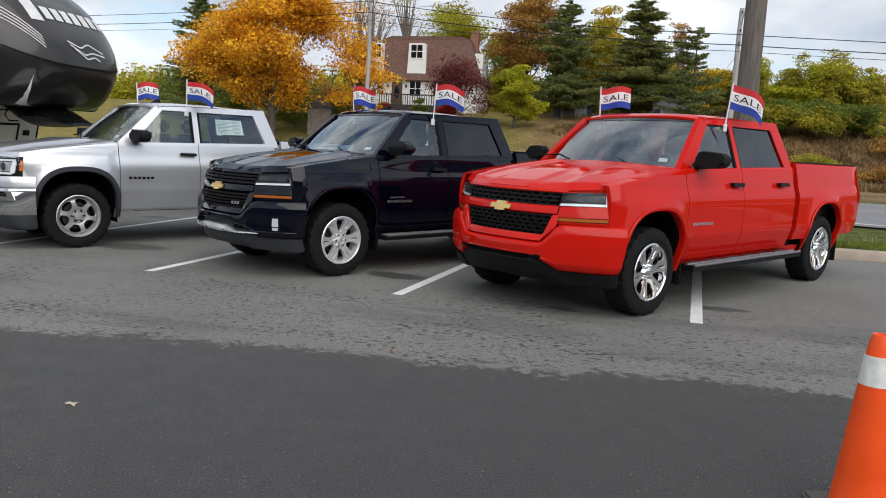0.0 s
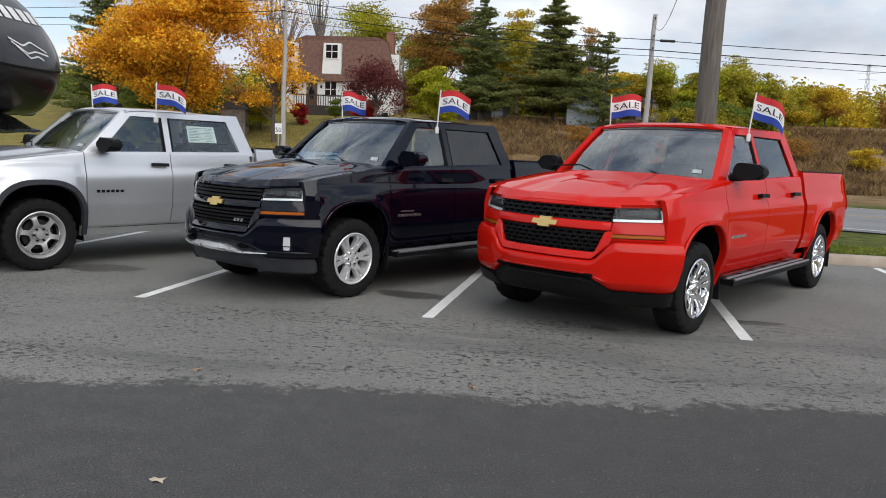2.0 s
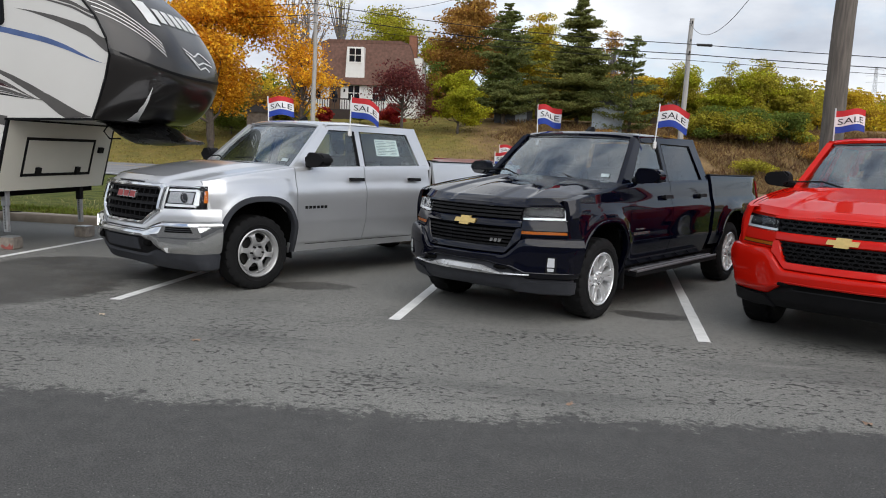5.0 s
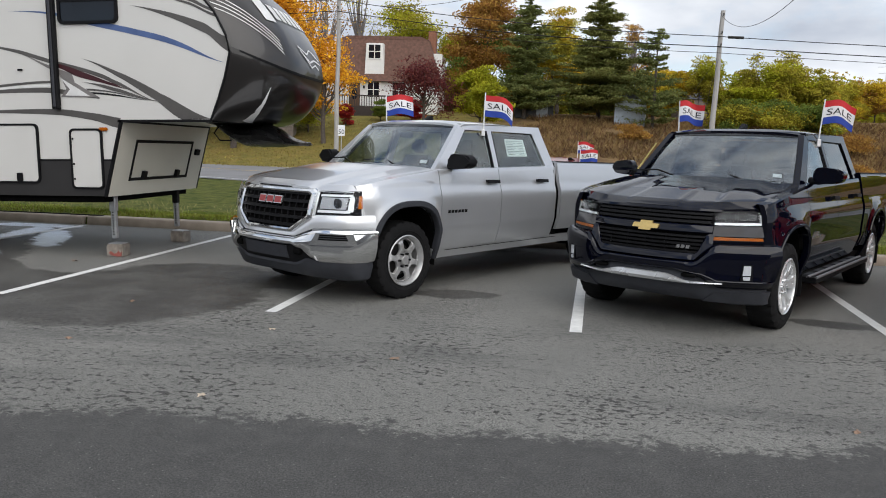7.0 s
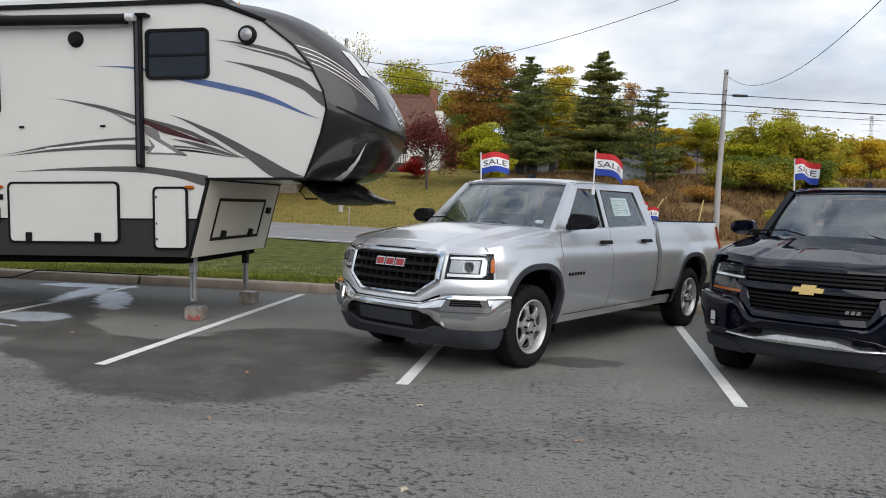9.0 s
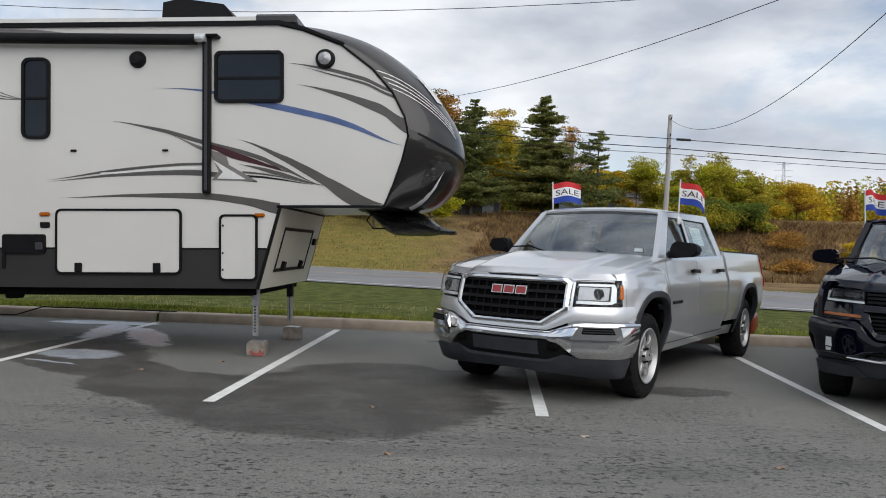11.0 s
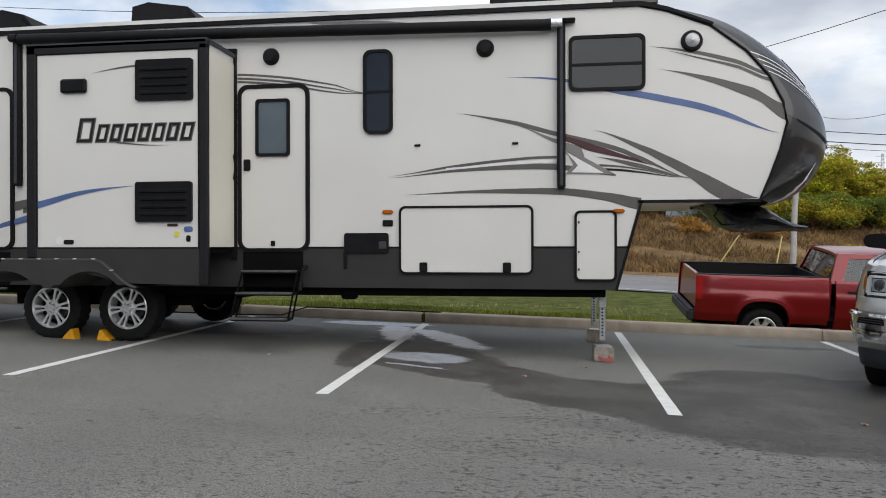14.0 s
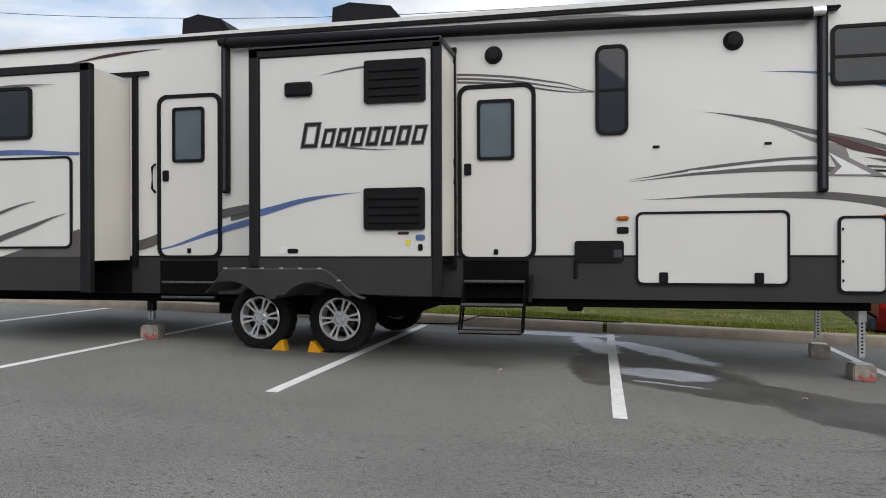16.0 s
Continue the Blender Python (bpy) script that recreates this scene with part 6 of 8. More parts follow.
rows = [[(x, SY - 0.035, min(arch_low(x), arch_top(x) - 0.01)) for x in xs], [(x, SY - 0.05, arch_top(x) - 0.015) for x in xs], [(x, SY - 0.035, arch_top(x)) for x in xs], [(x, SY + 0.0, arch_top(x) + 0.005) for x in xs]]
quadgrid(bm, rows)
quadgrid(bm, [rows[0], [(x, -0.05, p[2]) for x, p in zip(xs, rows[0])]])
fl = rv("wheel_arch", bm, mat("fender_grey", (0.040, 0.039, 0.038), 0.5, var=0.12, scale=3, spec=0.25), "grey moulded double wheel arch", s1)
for k in range(7):
    x = -0.62 + k * 0.215
    rv("rivet", boxes((x - 0.022, x + 0.022, SY - 0.058, SY - 0.03, arch_top(x) - 0.012, arch_top(x) + 0.006), bev=0.005), GALV, parent=fl)

# opening seal beside the first slide-out
rv("slide_seal", boxes((1.70, 1.755, -0.05, 0.0, 0.96, 3.36), (1.48, 1.76, -0.05, 0.0, 3.35, 3.40)), BLACKFRAME)
# second slide-out
s2 = rv("slide_out", boxes((-4.45, -2.33, SY, 0.05, 1.11, 3.26)), CREAM, "cream slide-out box with dark corner trim")
rv("slide_skirt", plate([(-4.45, 0.72), (-2.33, 0.72), (-2.33, 1.11), (-4.45, 1.11)], SY - 0.004, SY + 0.05), CHARCOAL, parent=s2)
rv("slide_floor", boxes((-4.42, -2.36, SY + 0.05, 0.0, 1.04, 1.109)), UNDER, parent=s2)
rv("slide_rail", boxes((-3.9, -3.8, SY + 0.1, 0.0, 0.92, 1.04), (-2.9, -2.8, SY + 0.1, 0.0, 0.92, 1.04)), UNDER, parent=s2)
# black sheet over the skirt stands in for shade under the slide-out
rv("slide_shade_sheet", boxes((-4.40, -2.30, -0.012, -0.007, 0.66, 1.10)), UNDER, parent=s2)
for q in ((-2.44, -2.31, 0.70, 3.30), (-4.47, -4.35, 0.70, 3.30)):
    rv("corner_trim", boxes((q[0], q[1], SY - 0.02, SY + 0.08, q[2], q[3]), bev=0.012), TRIMDARK, parent=s2)
rv("top_trim", boxes((-4.47, -2.31, SY - 0.02, SY + 0.08, 3.20, 3.30), bev=0.012), TRIMDARK, parent=s2)
rv("slide_side", boxes((-2.329, -2.324, SY + 0.08, -0.02, 1.06, 3.20)), CREAM2, parent=s2)
rv("slide_seal", boxes((-2.27, -2.21, -0.05, 0, 0.98, 3.30), (-2.85, -2.06, -0.05, 0, 3.30, 3.35)), BLACKFRAME)
rv_window(-3.75, -3.07, 2.46, 3.06, 0.06, SY, [])
hatch(-4.2, -2.54, 1.20, 2.25, 0.08, SY, [])
rv("skirt_wedge", plate([(-3.5, 1.105), (-2.45, 1.105), (-2.45, 1.42)], SY - 0.010, SY - 0.003), DECALGREY, parent=s2)


def decal(pts, material, y=0.0, k=0, name="decal"):
    return rv(name, plate(pts, y - 0.004 - 0.0015 * k, y - 0.0005), material, parent=body if y == 0 else None)


def swoosh(up, low, material, k=0, y=0.0, name="decal"):
    """A tapering stripe between two curves, each through a few points."""
    a, b = min(p[0] for p in up), max(p[0] for p in up)
    n = 26

    def curve(pts, t):
        pts = sorted(pts)
        q = pts[0][0] + (pts[-1][0] - pts[0][0]) * t
        m = [p[0] for p in pts]
        i = max(0, min(len(pts) - 2, int(np.searchsorted(m, q)) - 1))
        u = (q - m[i]) / max(1e-6, m[i + 1] - m[i])
        g = [pts[max(0, i - 1)], pts[i], pts[i + 1], pts[min(len(pts) - 1, i + 2)]]
        return q, 0.5 * (2 * g[1][1] + (g[2][1] - g[0][1]) * u + (2 * g[0][1] - 5 * g[1][1] + 4 * g[2][1] - g[3][1]) * u * u + (3 * g[1][1] - g[0][1] - 3 * g[2][1] + g[3][1]) * u ** 3)
    bm = bmesh.new()
    d = y - 0.003 - 0.0015 * k
    quadgrid(bm, [[(*[curve(c, i / n)[0]], d, curve(c, i / n)[1]) for i in range(n + 1)] for c in (up, low)])
    return rv(name, bm, material, parent=body if y == 0 else None, smooth=0)


swoosh([(4.85, 2.97), (5.42, 2.945), (6.15, 2.81), (6.6, 2.71), (7.1, 2.57), (7.74, 2.29)], [(4.85, 2.97), (5.42, 2.92), (6.0, 2.77), (6.5, 2.66), (7.05, 2.52), (7.74, 2.29)], DECALBLUE)
swoosh([(6.38, 3.25), (6.87, 3.19), (7.31, 3.075), (7.62, 2.93)], [(6.38, 3.25), (6.84, 3.16), (7.31, 3.03), (7.64, 2.89)], DECALGREY)
swoosh([(6.55, 3.20), (6.9, 3.12), (7.31, 3.015), (7.64, 2.87)], [(6.55, 3.20), (6.9, 3.105), (7.31, 2.985), (7.66, 2.83)], DECALGREY, 1)
swoosh([(6.51, 3.0), (7.04, 2.905), (7.48, 2.77), (7.76, 2.60)], [(6.51, 3.0), (7.05, 2.84), (7.53, 2.63), (7.795, 2.42)], DECALGREY)
swoosh([(4.31, 2.59), (4.97, 2.49), (5.42, 2.36), (5.9, 2.24), (6.24, 2.11), (6.82, 1.83)], [(4.31, 2.59), (4.95, 2.45), (5.42, 2.31), (5.9, 2.19), (6.24, 2.06), (6.82, 1.83)], DECALGREY)
swoosh([(5.0, 2.43), (5.42, 2.28), (5.68, 2.20)], [(5.0, 2.43), (5.40, 2.24), (5.72, 2.08)], DECALMID, 1)
swoosh([(5.5, 2.31), (5.82, 2.21), (6.28, 2.05), (6.46, 1.98)], [(5.5, 2.26), (5.75, 2.15), (6.1, 2.065), (6.46, 1.98)], DECALRED, 1)
swoosh([(5.82, 2.08), (6.24, 2.01), (6.82, 1.84)], [(5.82, 2.08), (6.24, 1.965), (6.82, 1.835)], DECALGREY, 2)
swoosh([(5.87, 2.0), (6.24, 1.955), (6.75, 1.85)], [(5.89, 1.975), (6.24, 1.94), (6.75, 1.848)], DECALGREY, 1)
swoosh([(5.93, 1.955), (6.24, 1.925), (6.70, 1.85)], [(5.95, 1.93), (6.24, 1.905), (6.70, 1.846)], TRIMDARK, 1)
swoosh([(5.82, 2.37), (6.42, 2.16), (6.87, 1.93), (7.53, 1.615)], [(5.82, 2.37), (6.37, 2.11), (6.82, 1.84), (7.15, 1.605)], DECALGREY)
swoosh([(3.54, 1.90), (4.29, 2.015), (5.02, 2.085), (5.42, 2.10)], [(3.54, 1.90), (4.29, 1.985), (5.02, 2.055), (5.42, 2.07)], DECALGREY)
swoosh([(3.54, 1.88), (4.29, 1.965), (5.02, 2.01), (5.49, 2.0), (6.05, 1.885)], [(3.54, 1.88), (4.29, 1.935), (5.02, 1.955), (5.49, 1.94), (6.05, 1.87)], DECALGREY)
swoosh([(4.2, 1.985), (5.02, 2.045), (5.42, 2.055)], [(4.2, 1.965), (5.02, 2.015), (5.42, 2.02)], DECALWHITE, 1)
decal([(5.50, 2.20), (6.05, 1.885), (5.52, 1.90), (5.60, 2.0)], DECALMID, k=2)
decal([(5.52, 2.14), (5.92, 1.905), (5.58, 1.915), (5.65, 1.99)], DECALWHITE, k=3)
swoosh([(3.71, 1.69), (4.53, 1.735), (5.49, 1.745), (6.05, 1.68), (6.32, 1.63)], [(3.71, 1.69), (4.53, 1.70), (5.49, 1.67), (5.96, 1.60), (6.30, 1.50)], DECALGREY)
for d in (0.0, 0.045, 0.085):
    swoosh([(1.76, 3.12 - d), (2.39, 3.06 - d), (2.92, 2.96 - d), (3.25, 2.855 - d * 0.1)], [(1.76, 3.095 - d), (2.39, 3.035 - d), (2.92, 2.945 - d), (3.25, 2.85 - d * 0.1)], DECALGREY)
swoosh([(2.6, 3.74 - 0.07), (3.4, 3.66), (4.0, 3.60)], [(2.9, 3.62), (3.4, 3.60), (4.0, 3.595)], DECALMID)
swoosh([(-0.98, 1.60), (-0.6, 1.68)], [(-0.98, 1.52), (-0.6, 1.60)], DECALGREY, 1)
swoosh([(-2.2, 1.30), (-1.5, 1.55), (-0.98, 1.68), (-0.45, 1.74)], [(-2.2, 1.18), (-1.5, 1.43), (-0.98, 1.58), (-0.45, 1.66)], DECALGREY, 8)
swoosh([(-1.9, 1.20), (-1.2, 1.42), (-0.45, 1.60)], [(-1.9, 1.18), (-1.2, 1.36), (-0.45, 1.52)], DECALBLUE, 9)
swoosh([(-0.33, 1.60), (0.29, 1.725), (0.89, 1.77)], [(-0.33, 1.52), (0.29, 1.68), (0.89, 1.768)], DECALBLUE, 1, SY)
swoosh([(0.40, 3.00), (0.70, 3.05), (0.94, 3.075)], [(0.40, 3.00), (0.70, 3.035), (0.94, 3.055)], DECALGREY, 1, SY)
swoosh([(-3.3, 3.50), (-2.6, 3.60), (-1.9, 3.62)], [(-3.3, 3.50), (-2.6, 3.56), (-1.9, 3.615)], DECALRED, 1)
swoosh([(-4.3, 2.33), (-3.2, 2.34), (-2.45, 2.29)], [(-4.3, 2.28), (-3.2, 2.28), (-2.45, 2.255)], DECALBLUE, 1, SY)
swoosh([(-4.1, 1.36), (-3.56, 1.61), (-3.02, 1.745)], [(-4.1, 1.30), (-3.56, 1.57), (-3.02, 1.74)], DECALGREY, 14, SY)
swoosh([(-4.1, 1.13), (-3.55, 1.33), (-3.1, 1.47), (-2.62, 1.595)], [(-4.1, 1.08), (-3.55, 1.26), (-3.1, 1.42), (-2.62, 1.59)], DECALGREY, 14, SY)
swoosh([(-4.0, 3.05), (-3.3, 3.09), (-2.75, 3.07)], [(-4.0, 3.02), (-3.3, 3.06), (-2.75, 3.068)], DECALGREY, 14, SY)

# roof gear
for x0, x1 in ((-2.05, -1.30), (0.02, 0.98), (4.62, 5.60)):
    bm = bmesh.new()
    prism(bm, [(x0, 3.78), (x0 + 0.03, 4.19), (x0 + 0.25, 4.24), (x1 - 0.18, 4.16), (x1, 3.94), (x1, 3.78)], 0.62, 1.50, bev=0.05)
    rv("roof_air_conditioner", bm, BLACKTRIM, "black roof air conditioner")
rv("roof_vent", boxes((2.9, 3.4, 1.0, 1.5, 3.80, 3.90), bev=0.03), ROOFWHITE)
rv("front_roof_lip", boxes((6.0, 6.5, 0.02, WIDE - 0.02, 3.70, 3.83), bev=0.03), CAPGREY)


# steps
def steps(x0, x1, treads, label):
    # black block proud of the skirt stands in for the shaded step well
    st = rv("entry_steps", boxes((x0 - 0.03, x1 + 0.03, -0.014, 0.5, 0.645, 1.05)), UNDER, label)
    for y0, y1, z in treads:
        rv("tread", boxes((x0, x1, y0, y1, z - 0.035, z), bev=0.008), BLACKTRIM, parent=st)
        rv("tread_edge", boxes((x0, x1, y0 - 0.012, y0 + 0.01, z - 0.02, z + 0.006), bev=0.004), mat("worn_step_edge", (0.09, 0.09, 0.09), 0.5, 0.3, var=0.3, scale=20), parent=st)
    for x in (x0, x1):
        for (y0, _, z0), (y1, _, z1) in zip(treads, treads[1:]):
            for dy in (0.03, 0.17):
                bm = bmesh.new()
                tube(bm, [(x, y0 + dy, z0 - 0.02), (x, y1 + dy, z1 - 0.02)], 0.012, 6)
                rv("step_link", bm, UNDER, parent=st)
    return st


st = steps(1.86, 2.52, [(-0.14, 0.05, 0.84), (-0.30, -0.10, 0.60), (-0.46, -0.26, 0.33)], "black folding steps let down below the door")
bm = bmesh.new()
tube(bm, [(2.58, 0.05, 0.90), (2.60, -0.18, 0.84), (2.58, -0.20, 0.62)], 0.022, 8)
rv("step_guard", bm, BLACKTRIM, parent=st)
steps(-1.88, -1.18, [(0.0, 0.20, 0.90), (-0.02, 0.20, 0.80), (-0.03, 0.20, 0.62)], "black folding steps stowed below the door")

# wheels
rimt = rim_mesh("trailer")
POLISHED = mat("polished_alloy", (0.80, 0.81, 0.82), 0.22, 0.62, var=0.06, scale=5)
rimt.materials.append(POLISHED)
nt_ = nut_mesh()
nt_.materials.append(CHROME)
for x in (-0.60, 0.39):
    for s in (-1, 1):
        wm = Matrix.Translation((x, 0.10 if s < 0 else WIDE - 0.10, 0.385)) @ pose(0, 0, 0, 0, 0, 180 if s < 0 else 0) @ Matrix.Diagonal((0.95, 0.95, 0.95, 1))
        wheel(RV, wm, rimt, POLISHED, nt_, "split", "trailer tyre on split-spoke alloy wheel")
# jacks
for x, y, z in ((5.93, 0.36, 0.66), (5.93, 2.02, 0.66), (-2.2, 0.25, 0.66)):
    bm = boxes((x - 0.032, x + 0.032, y - 0.032, y + 0.032, 0.24 - 0.03 * x * 1.05 + 0.0, z + 0.1), bev=0.005)
    j = rv("landing_leg", bm, GALV, "perforated galvanised landing leg")
    rv("leg_sleeve", boxes((x - 0.042, x + 0.042, y - 0.042, y + 0.042, 0.42, z + 0.1), bev=0.006), GALV if y < 1 and x > 0 else BLACKTRIM, parent=j)
    for k in range(9):
        rv("leg_hole", boxes((x - 0.010, x + 0.010, y - 0.0335, y - 0.031, 0.10 + k * 0.037, 0.118 + k * 0.037)), UNDER, parent=j)
# hitch cover
bm = bmesh.new()
rows = []
for i in range(13):
    u = i / 12
    x = 7.12 + 1.20 * u
    zt = 1.60 - 0.26 * smooth01((u - 0.5) / 0.5)
    zb = 1.60 - 0.33 * smooth01(u / 0.35) - 0.0 + 0.02 * u
    zb = min(zb, zt - 0.02)
    hw = 0.52 * (1 - 0.35 * u)
    rows.append([(x + 0.02 * noise.noise((x * 3, a, 0)), 1.22 + hw * math.cos(a), (zt + zb) / 2 + (zt - zb) / 2 * math.sin(a) + 0.025 * noise.noise((x * 4, a * 2, 7))) for a in np.linspace(0, math.tau, 17)[:-1]])
vs = quadgrid(bm, rows, close=True)
bm.faces.new(vs[-1])
rv("hitch_cover", bm, BAGBLACK, "sagging black vinyl cover over the hitch")
bm = bmesh.new()
tube(bm, [(7.3, 0.75, 1.58), (7.22, 0.72, 1.46), (7.3, 0.72, 1.36), (7.45, 0.75, 1.36)], 0.012, 6)
rv("hitch_cable", bm, BLACKTRIM)
rv("drain_pipe", boxes((2.95, 3.12, 0.15, 0.3, 0.50, 0.60), bev=0.02), UNDER)
rv("rear_light_bar", boxes((REAR - 0.03, REAR, 0.1, WIDE - 0.1, 0.75, 0.95)), BLACKFRAME)

# ---- small things on the lot ----
WOODBLOCK = mat("grey_block", (0.24, 0.21, 0.18), 0.9, var=0.3, scale=14, bump=0.5, bscale=40)
REDSPRAY = mat("red_spray", (0.30, 0.09, 0.075), 0.85, var=0.3, scale=20)


def support_block(x, y, rz, red):
    t = thing("support_block", "weathered grey block under the trailer's leg" + (" with red paint mark" if red else ""), "support block", pose(x, y, 0, 0, 0, rz), "leg blocks")
    bm = boxes((-0.112, 0.112, -0.11, 0.11, 0.0, 0.165), bev=0.012, seg=2)
    part("block_body", bm, WOODBLOCK, t)
    part("foot_plate", boxes((-0.09, 0.09, -0.09, 0.09, 0.165, 0.178), bev=0.004), GALV, t)
    if red:
        bm = bmesh.new()
        # a splashed red mark, ragged at the top
        prism(bm, [(-0.075, 0.055), (-0.06, 0.03), (-0.02, 0.012), (0.04, 0.004), (0.098, 0.008), (0.102, 0.075), (0.08, 0.05), (0.055, 0.088), (0.035, 0.05), (0.0, 0.04), (-0.03, 0.058), (-0.05, 0.075)], -0.1135, -0.1095, axis="y")
        part("paint_mark", bm, REDSPRAY, t)


support_block(-11.66, 9.20, 4, True)
support_block(-11.64, 10.86, -6, False)
support_block(-19.80, 9.06, 8, True)


def wheel_chock(x, y, flip):
    t = thing("wheel_chock", "bright yellow plastic wheel chock against the trailer tyre", "wheel chock", pose(x, y, 0, 0, 0, 180 if flip else 0), "wheel chocks")
    bm = bmesh.new()
    prism(bm, [(0, 0), (0.17, 0), (0.16, 0.025), (0.07, 0.12), (0.035, 0.125), (0.02, 0.04)], -0.06, 0.06, bev=0.006)
    part("chock_body", bm, mat("chock_yellow", (0.75, 0.36, 0.01), 0.5, var=0.15, scale=20), t)
    part("chock_rope", boxes((0.16, 0.30, -0.01, 0.01, 0.0, 0.015)), BLACKTRIM, t)


wheel_chock(-17.86, 8.80, True)
wheel_chock(-17.60, 8.82, False)


def traffic_cone(x, y, rz):
    t = thing("traffic_cone", "orange traffic cone with white reflective collar and dark base", "traffic cone", pose(x, y, 0, 0, 0, rz) @ Matrix.Diagonal((0.9, 0.9, 1.127, 1)))
    orange = mat("cone_orange", (0.90, 0.085, 0.006), 0.42, var=0.08, scale=6)
    bm = bmesh.new()
    lathe(bm, [(0.15, 0.035), (0.135, 0.06), (0.115, 0.20), (0.088, 0.40), (0.058, 0.62), (0.042, 0.695), (0.036, 0.71), (0.026, 0.71), (0.02, 0.66)], 36, "z")
    part("cone_body", bm, orange, t)
    bm = bmesh.new()
    lathe(bm, [(0.0735, 0.525), (0.0585, 0.633), (0.056, 0.633)], 36, "z")
    part("reflective_collar", bm, mat("collar_white", (0.72, 0.72, 0.68), 0.4, var=0.12, scale=30), t)
    part("cone_base", boxes((-0.19, 0.19, -0.19, 0.19, 0.0, 0.038), bev=0.012, seg=2), mat("cone_base", (0.10, 0.09, 0.085), 0.8, var=0.2, scale=12), t)


traffic_cone(0.421, 2.922, 12)

# ---- pennants on the truck windows ----
FLAGWHITE = mat("flag_white", (0.72, 0.72, 0.73), 0.8, var=0.04, scale=10)
FLAGRED = mat("flag_red", (0.50, 0.025, 0.03), 0.8, var=0.08, scale=10)
FLAGBLUE = mat("flag_blue", (0.02, 0.05, 0.30), 0.8, var=0.08, scale=10)
FLAGINK = mat("flag_ink", (0.012, 0.012, 0.018), 0.8, var=0.1, scale=10)
POLEWHITE = mat("pole_white", (0.70, 0.70, 0.70), 0.45, var=0.04)
SALE_V, SALE_F = letters("SALE", 0.11)


def sale_flag(base, lean=(0, 0), fly=(1, 0.2), droop=0.12, curl=0.05, phase=0.0, h=0.46, fold=1.0):
    """A small car-window flag: pole from base, cloth flying off it in the direction fly."""
    t = thing("sale_flag", "red, white and blue cloth sale flag on a window pole", "flag", Matrix.Translation(base), "sale flags")
    top = Vector((lean[0], lean[1], h))
    bm = bmesh.new()
    tube(bm, [(0, 0, 0), top * 0.5, top], 0.008, 8)
    part("flag_pole", bm, POLEWHITE, t)
    part("window_clip", boxes((-0.02, 0.02, -0.03, 0.03, -0.05, 0.03), bev=0.006), POLEWHITE, t)
    f = Vector((fly[0], fly[1], 0)).normalized()
    side = Vector((-f.y, f.x, 0))
    W, H = 0.355 * fold, 0.25

    def cloth(u, v, o=0.0):
        p = top * (1 - 0.02) - (top.normalized() * H * (1 - v)) + f * (W * u)
        p += Vector((0, 0, -droop * u * u * 0.9 - 0.02 * math.sin(u * 5 + phase)))
        p += side * (curl * math.sin(u * 6.0 + phase + v * 0.9) * (0.3 + u) + o)
        return p

    for nm, v0, v1, mt in (("blue_band", 0.0, 0.30, FLAGBLUE), ("white_band", 0.30, 0.73, FLAGWHITE), ("red_band", 0.73, 1.0, FLAGRED)):
        bm = bmesh.new()
        a = quadgrid(bm, [[cloth(i / 18, v0 + (v1 - v0) * j / 5, 0.0012) for i in range(19)] for j in range(6)])
        b = quadgrid(bm, [[cloth(i / 18, v0 + (v1 - v0) * j / 5, -0.0012) for i in range(19)] for j in range(6)])
        for p, q in ((a[0], b[0]), (a[-1], b[-1]), ([r[-1] for r in a], [r[-1] for r in b])):
            for i in range(len(p) - 1):
                bm.faces.new((p[i], p[i + 1], q[i + 1], q[i]))
        part(nm, bm, mt, t, smooth=70)
    xs = [v[0] for v in SALE_V]
    ys = [v[1] for v in SALE_V]
    bm = bmesh.new()
    vs = [bm.verts.new(cloth(0.10 + 0.82 * (v[0] - min(xs)) / (max(xs) - min(xs)), 0.375 + 0.27 * (v[1] - min(ys)) / (max(ys) - min(ys)), -0.004)) for v in SALE_V]
    for fc in SALE_F:
        try:
            bm.faces.new([vs[i] for i in fc])
        except ValueError:
            pass
    part("lettering", bm, FLAGINK, t, "black letters SALE", smooth=0)


def truck_point(i, x, y, z):
    return TRUCKS[i][0] @ Vector((x, y, z))


sale_flag(truck_point(0, 0.33, 0.762, 1.76), (0.05, 0.02), (1, 0.25), 0.22, 0.03, 0.3)
sale_flag(truck_point(0, 0.40, -0.762, 1.76), (-0.01, 0), (1, 0.1), 0.0, 0.03, 1.2)
sale_flag(truck_point(1, 0.33, 0.762, 1.76), (0.03, 0), (1, 0.15), 0.08, 0.03, 2.2)
sale_flag(truck_point(1, 0.40, -0.762, 1.76), (-0.01, 0.02), (1, 0.3), 0.02, 0.05, 3.4, fold=0.85)
sale_flag(truck_point(2, 0.33, 0.762, 1.76), (0.01, 0), (0.9, 0.3), 0.16, 0.03, 0.9)
sale_flag(truck_point(2, 0.40, -0.762, 1.76), (-0.02, 0), (1, 0.0), 0.0, 0.03, 2.0)
sale_flag(truck_point(3, 0.60, -0.762, 1.76), (0.0, 0), (1, 0.0), 0.02, 0.03, 1.0)
sale_flag(truck_point(3, 0.60, 0.762, 1.76), (0.0, 0), (1, 0.1), 0.05, 0.03, 2.6)

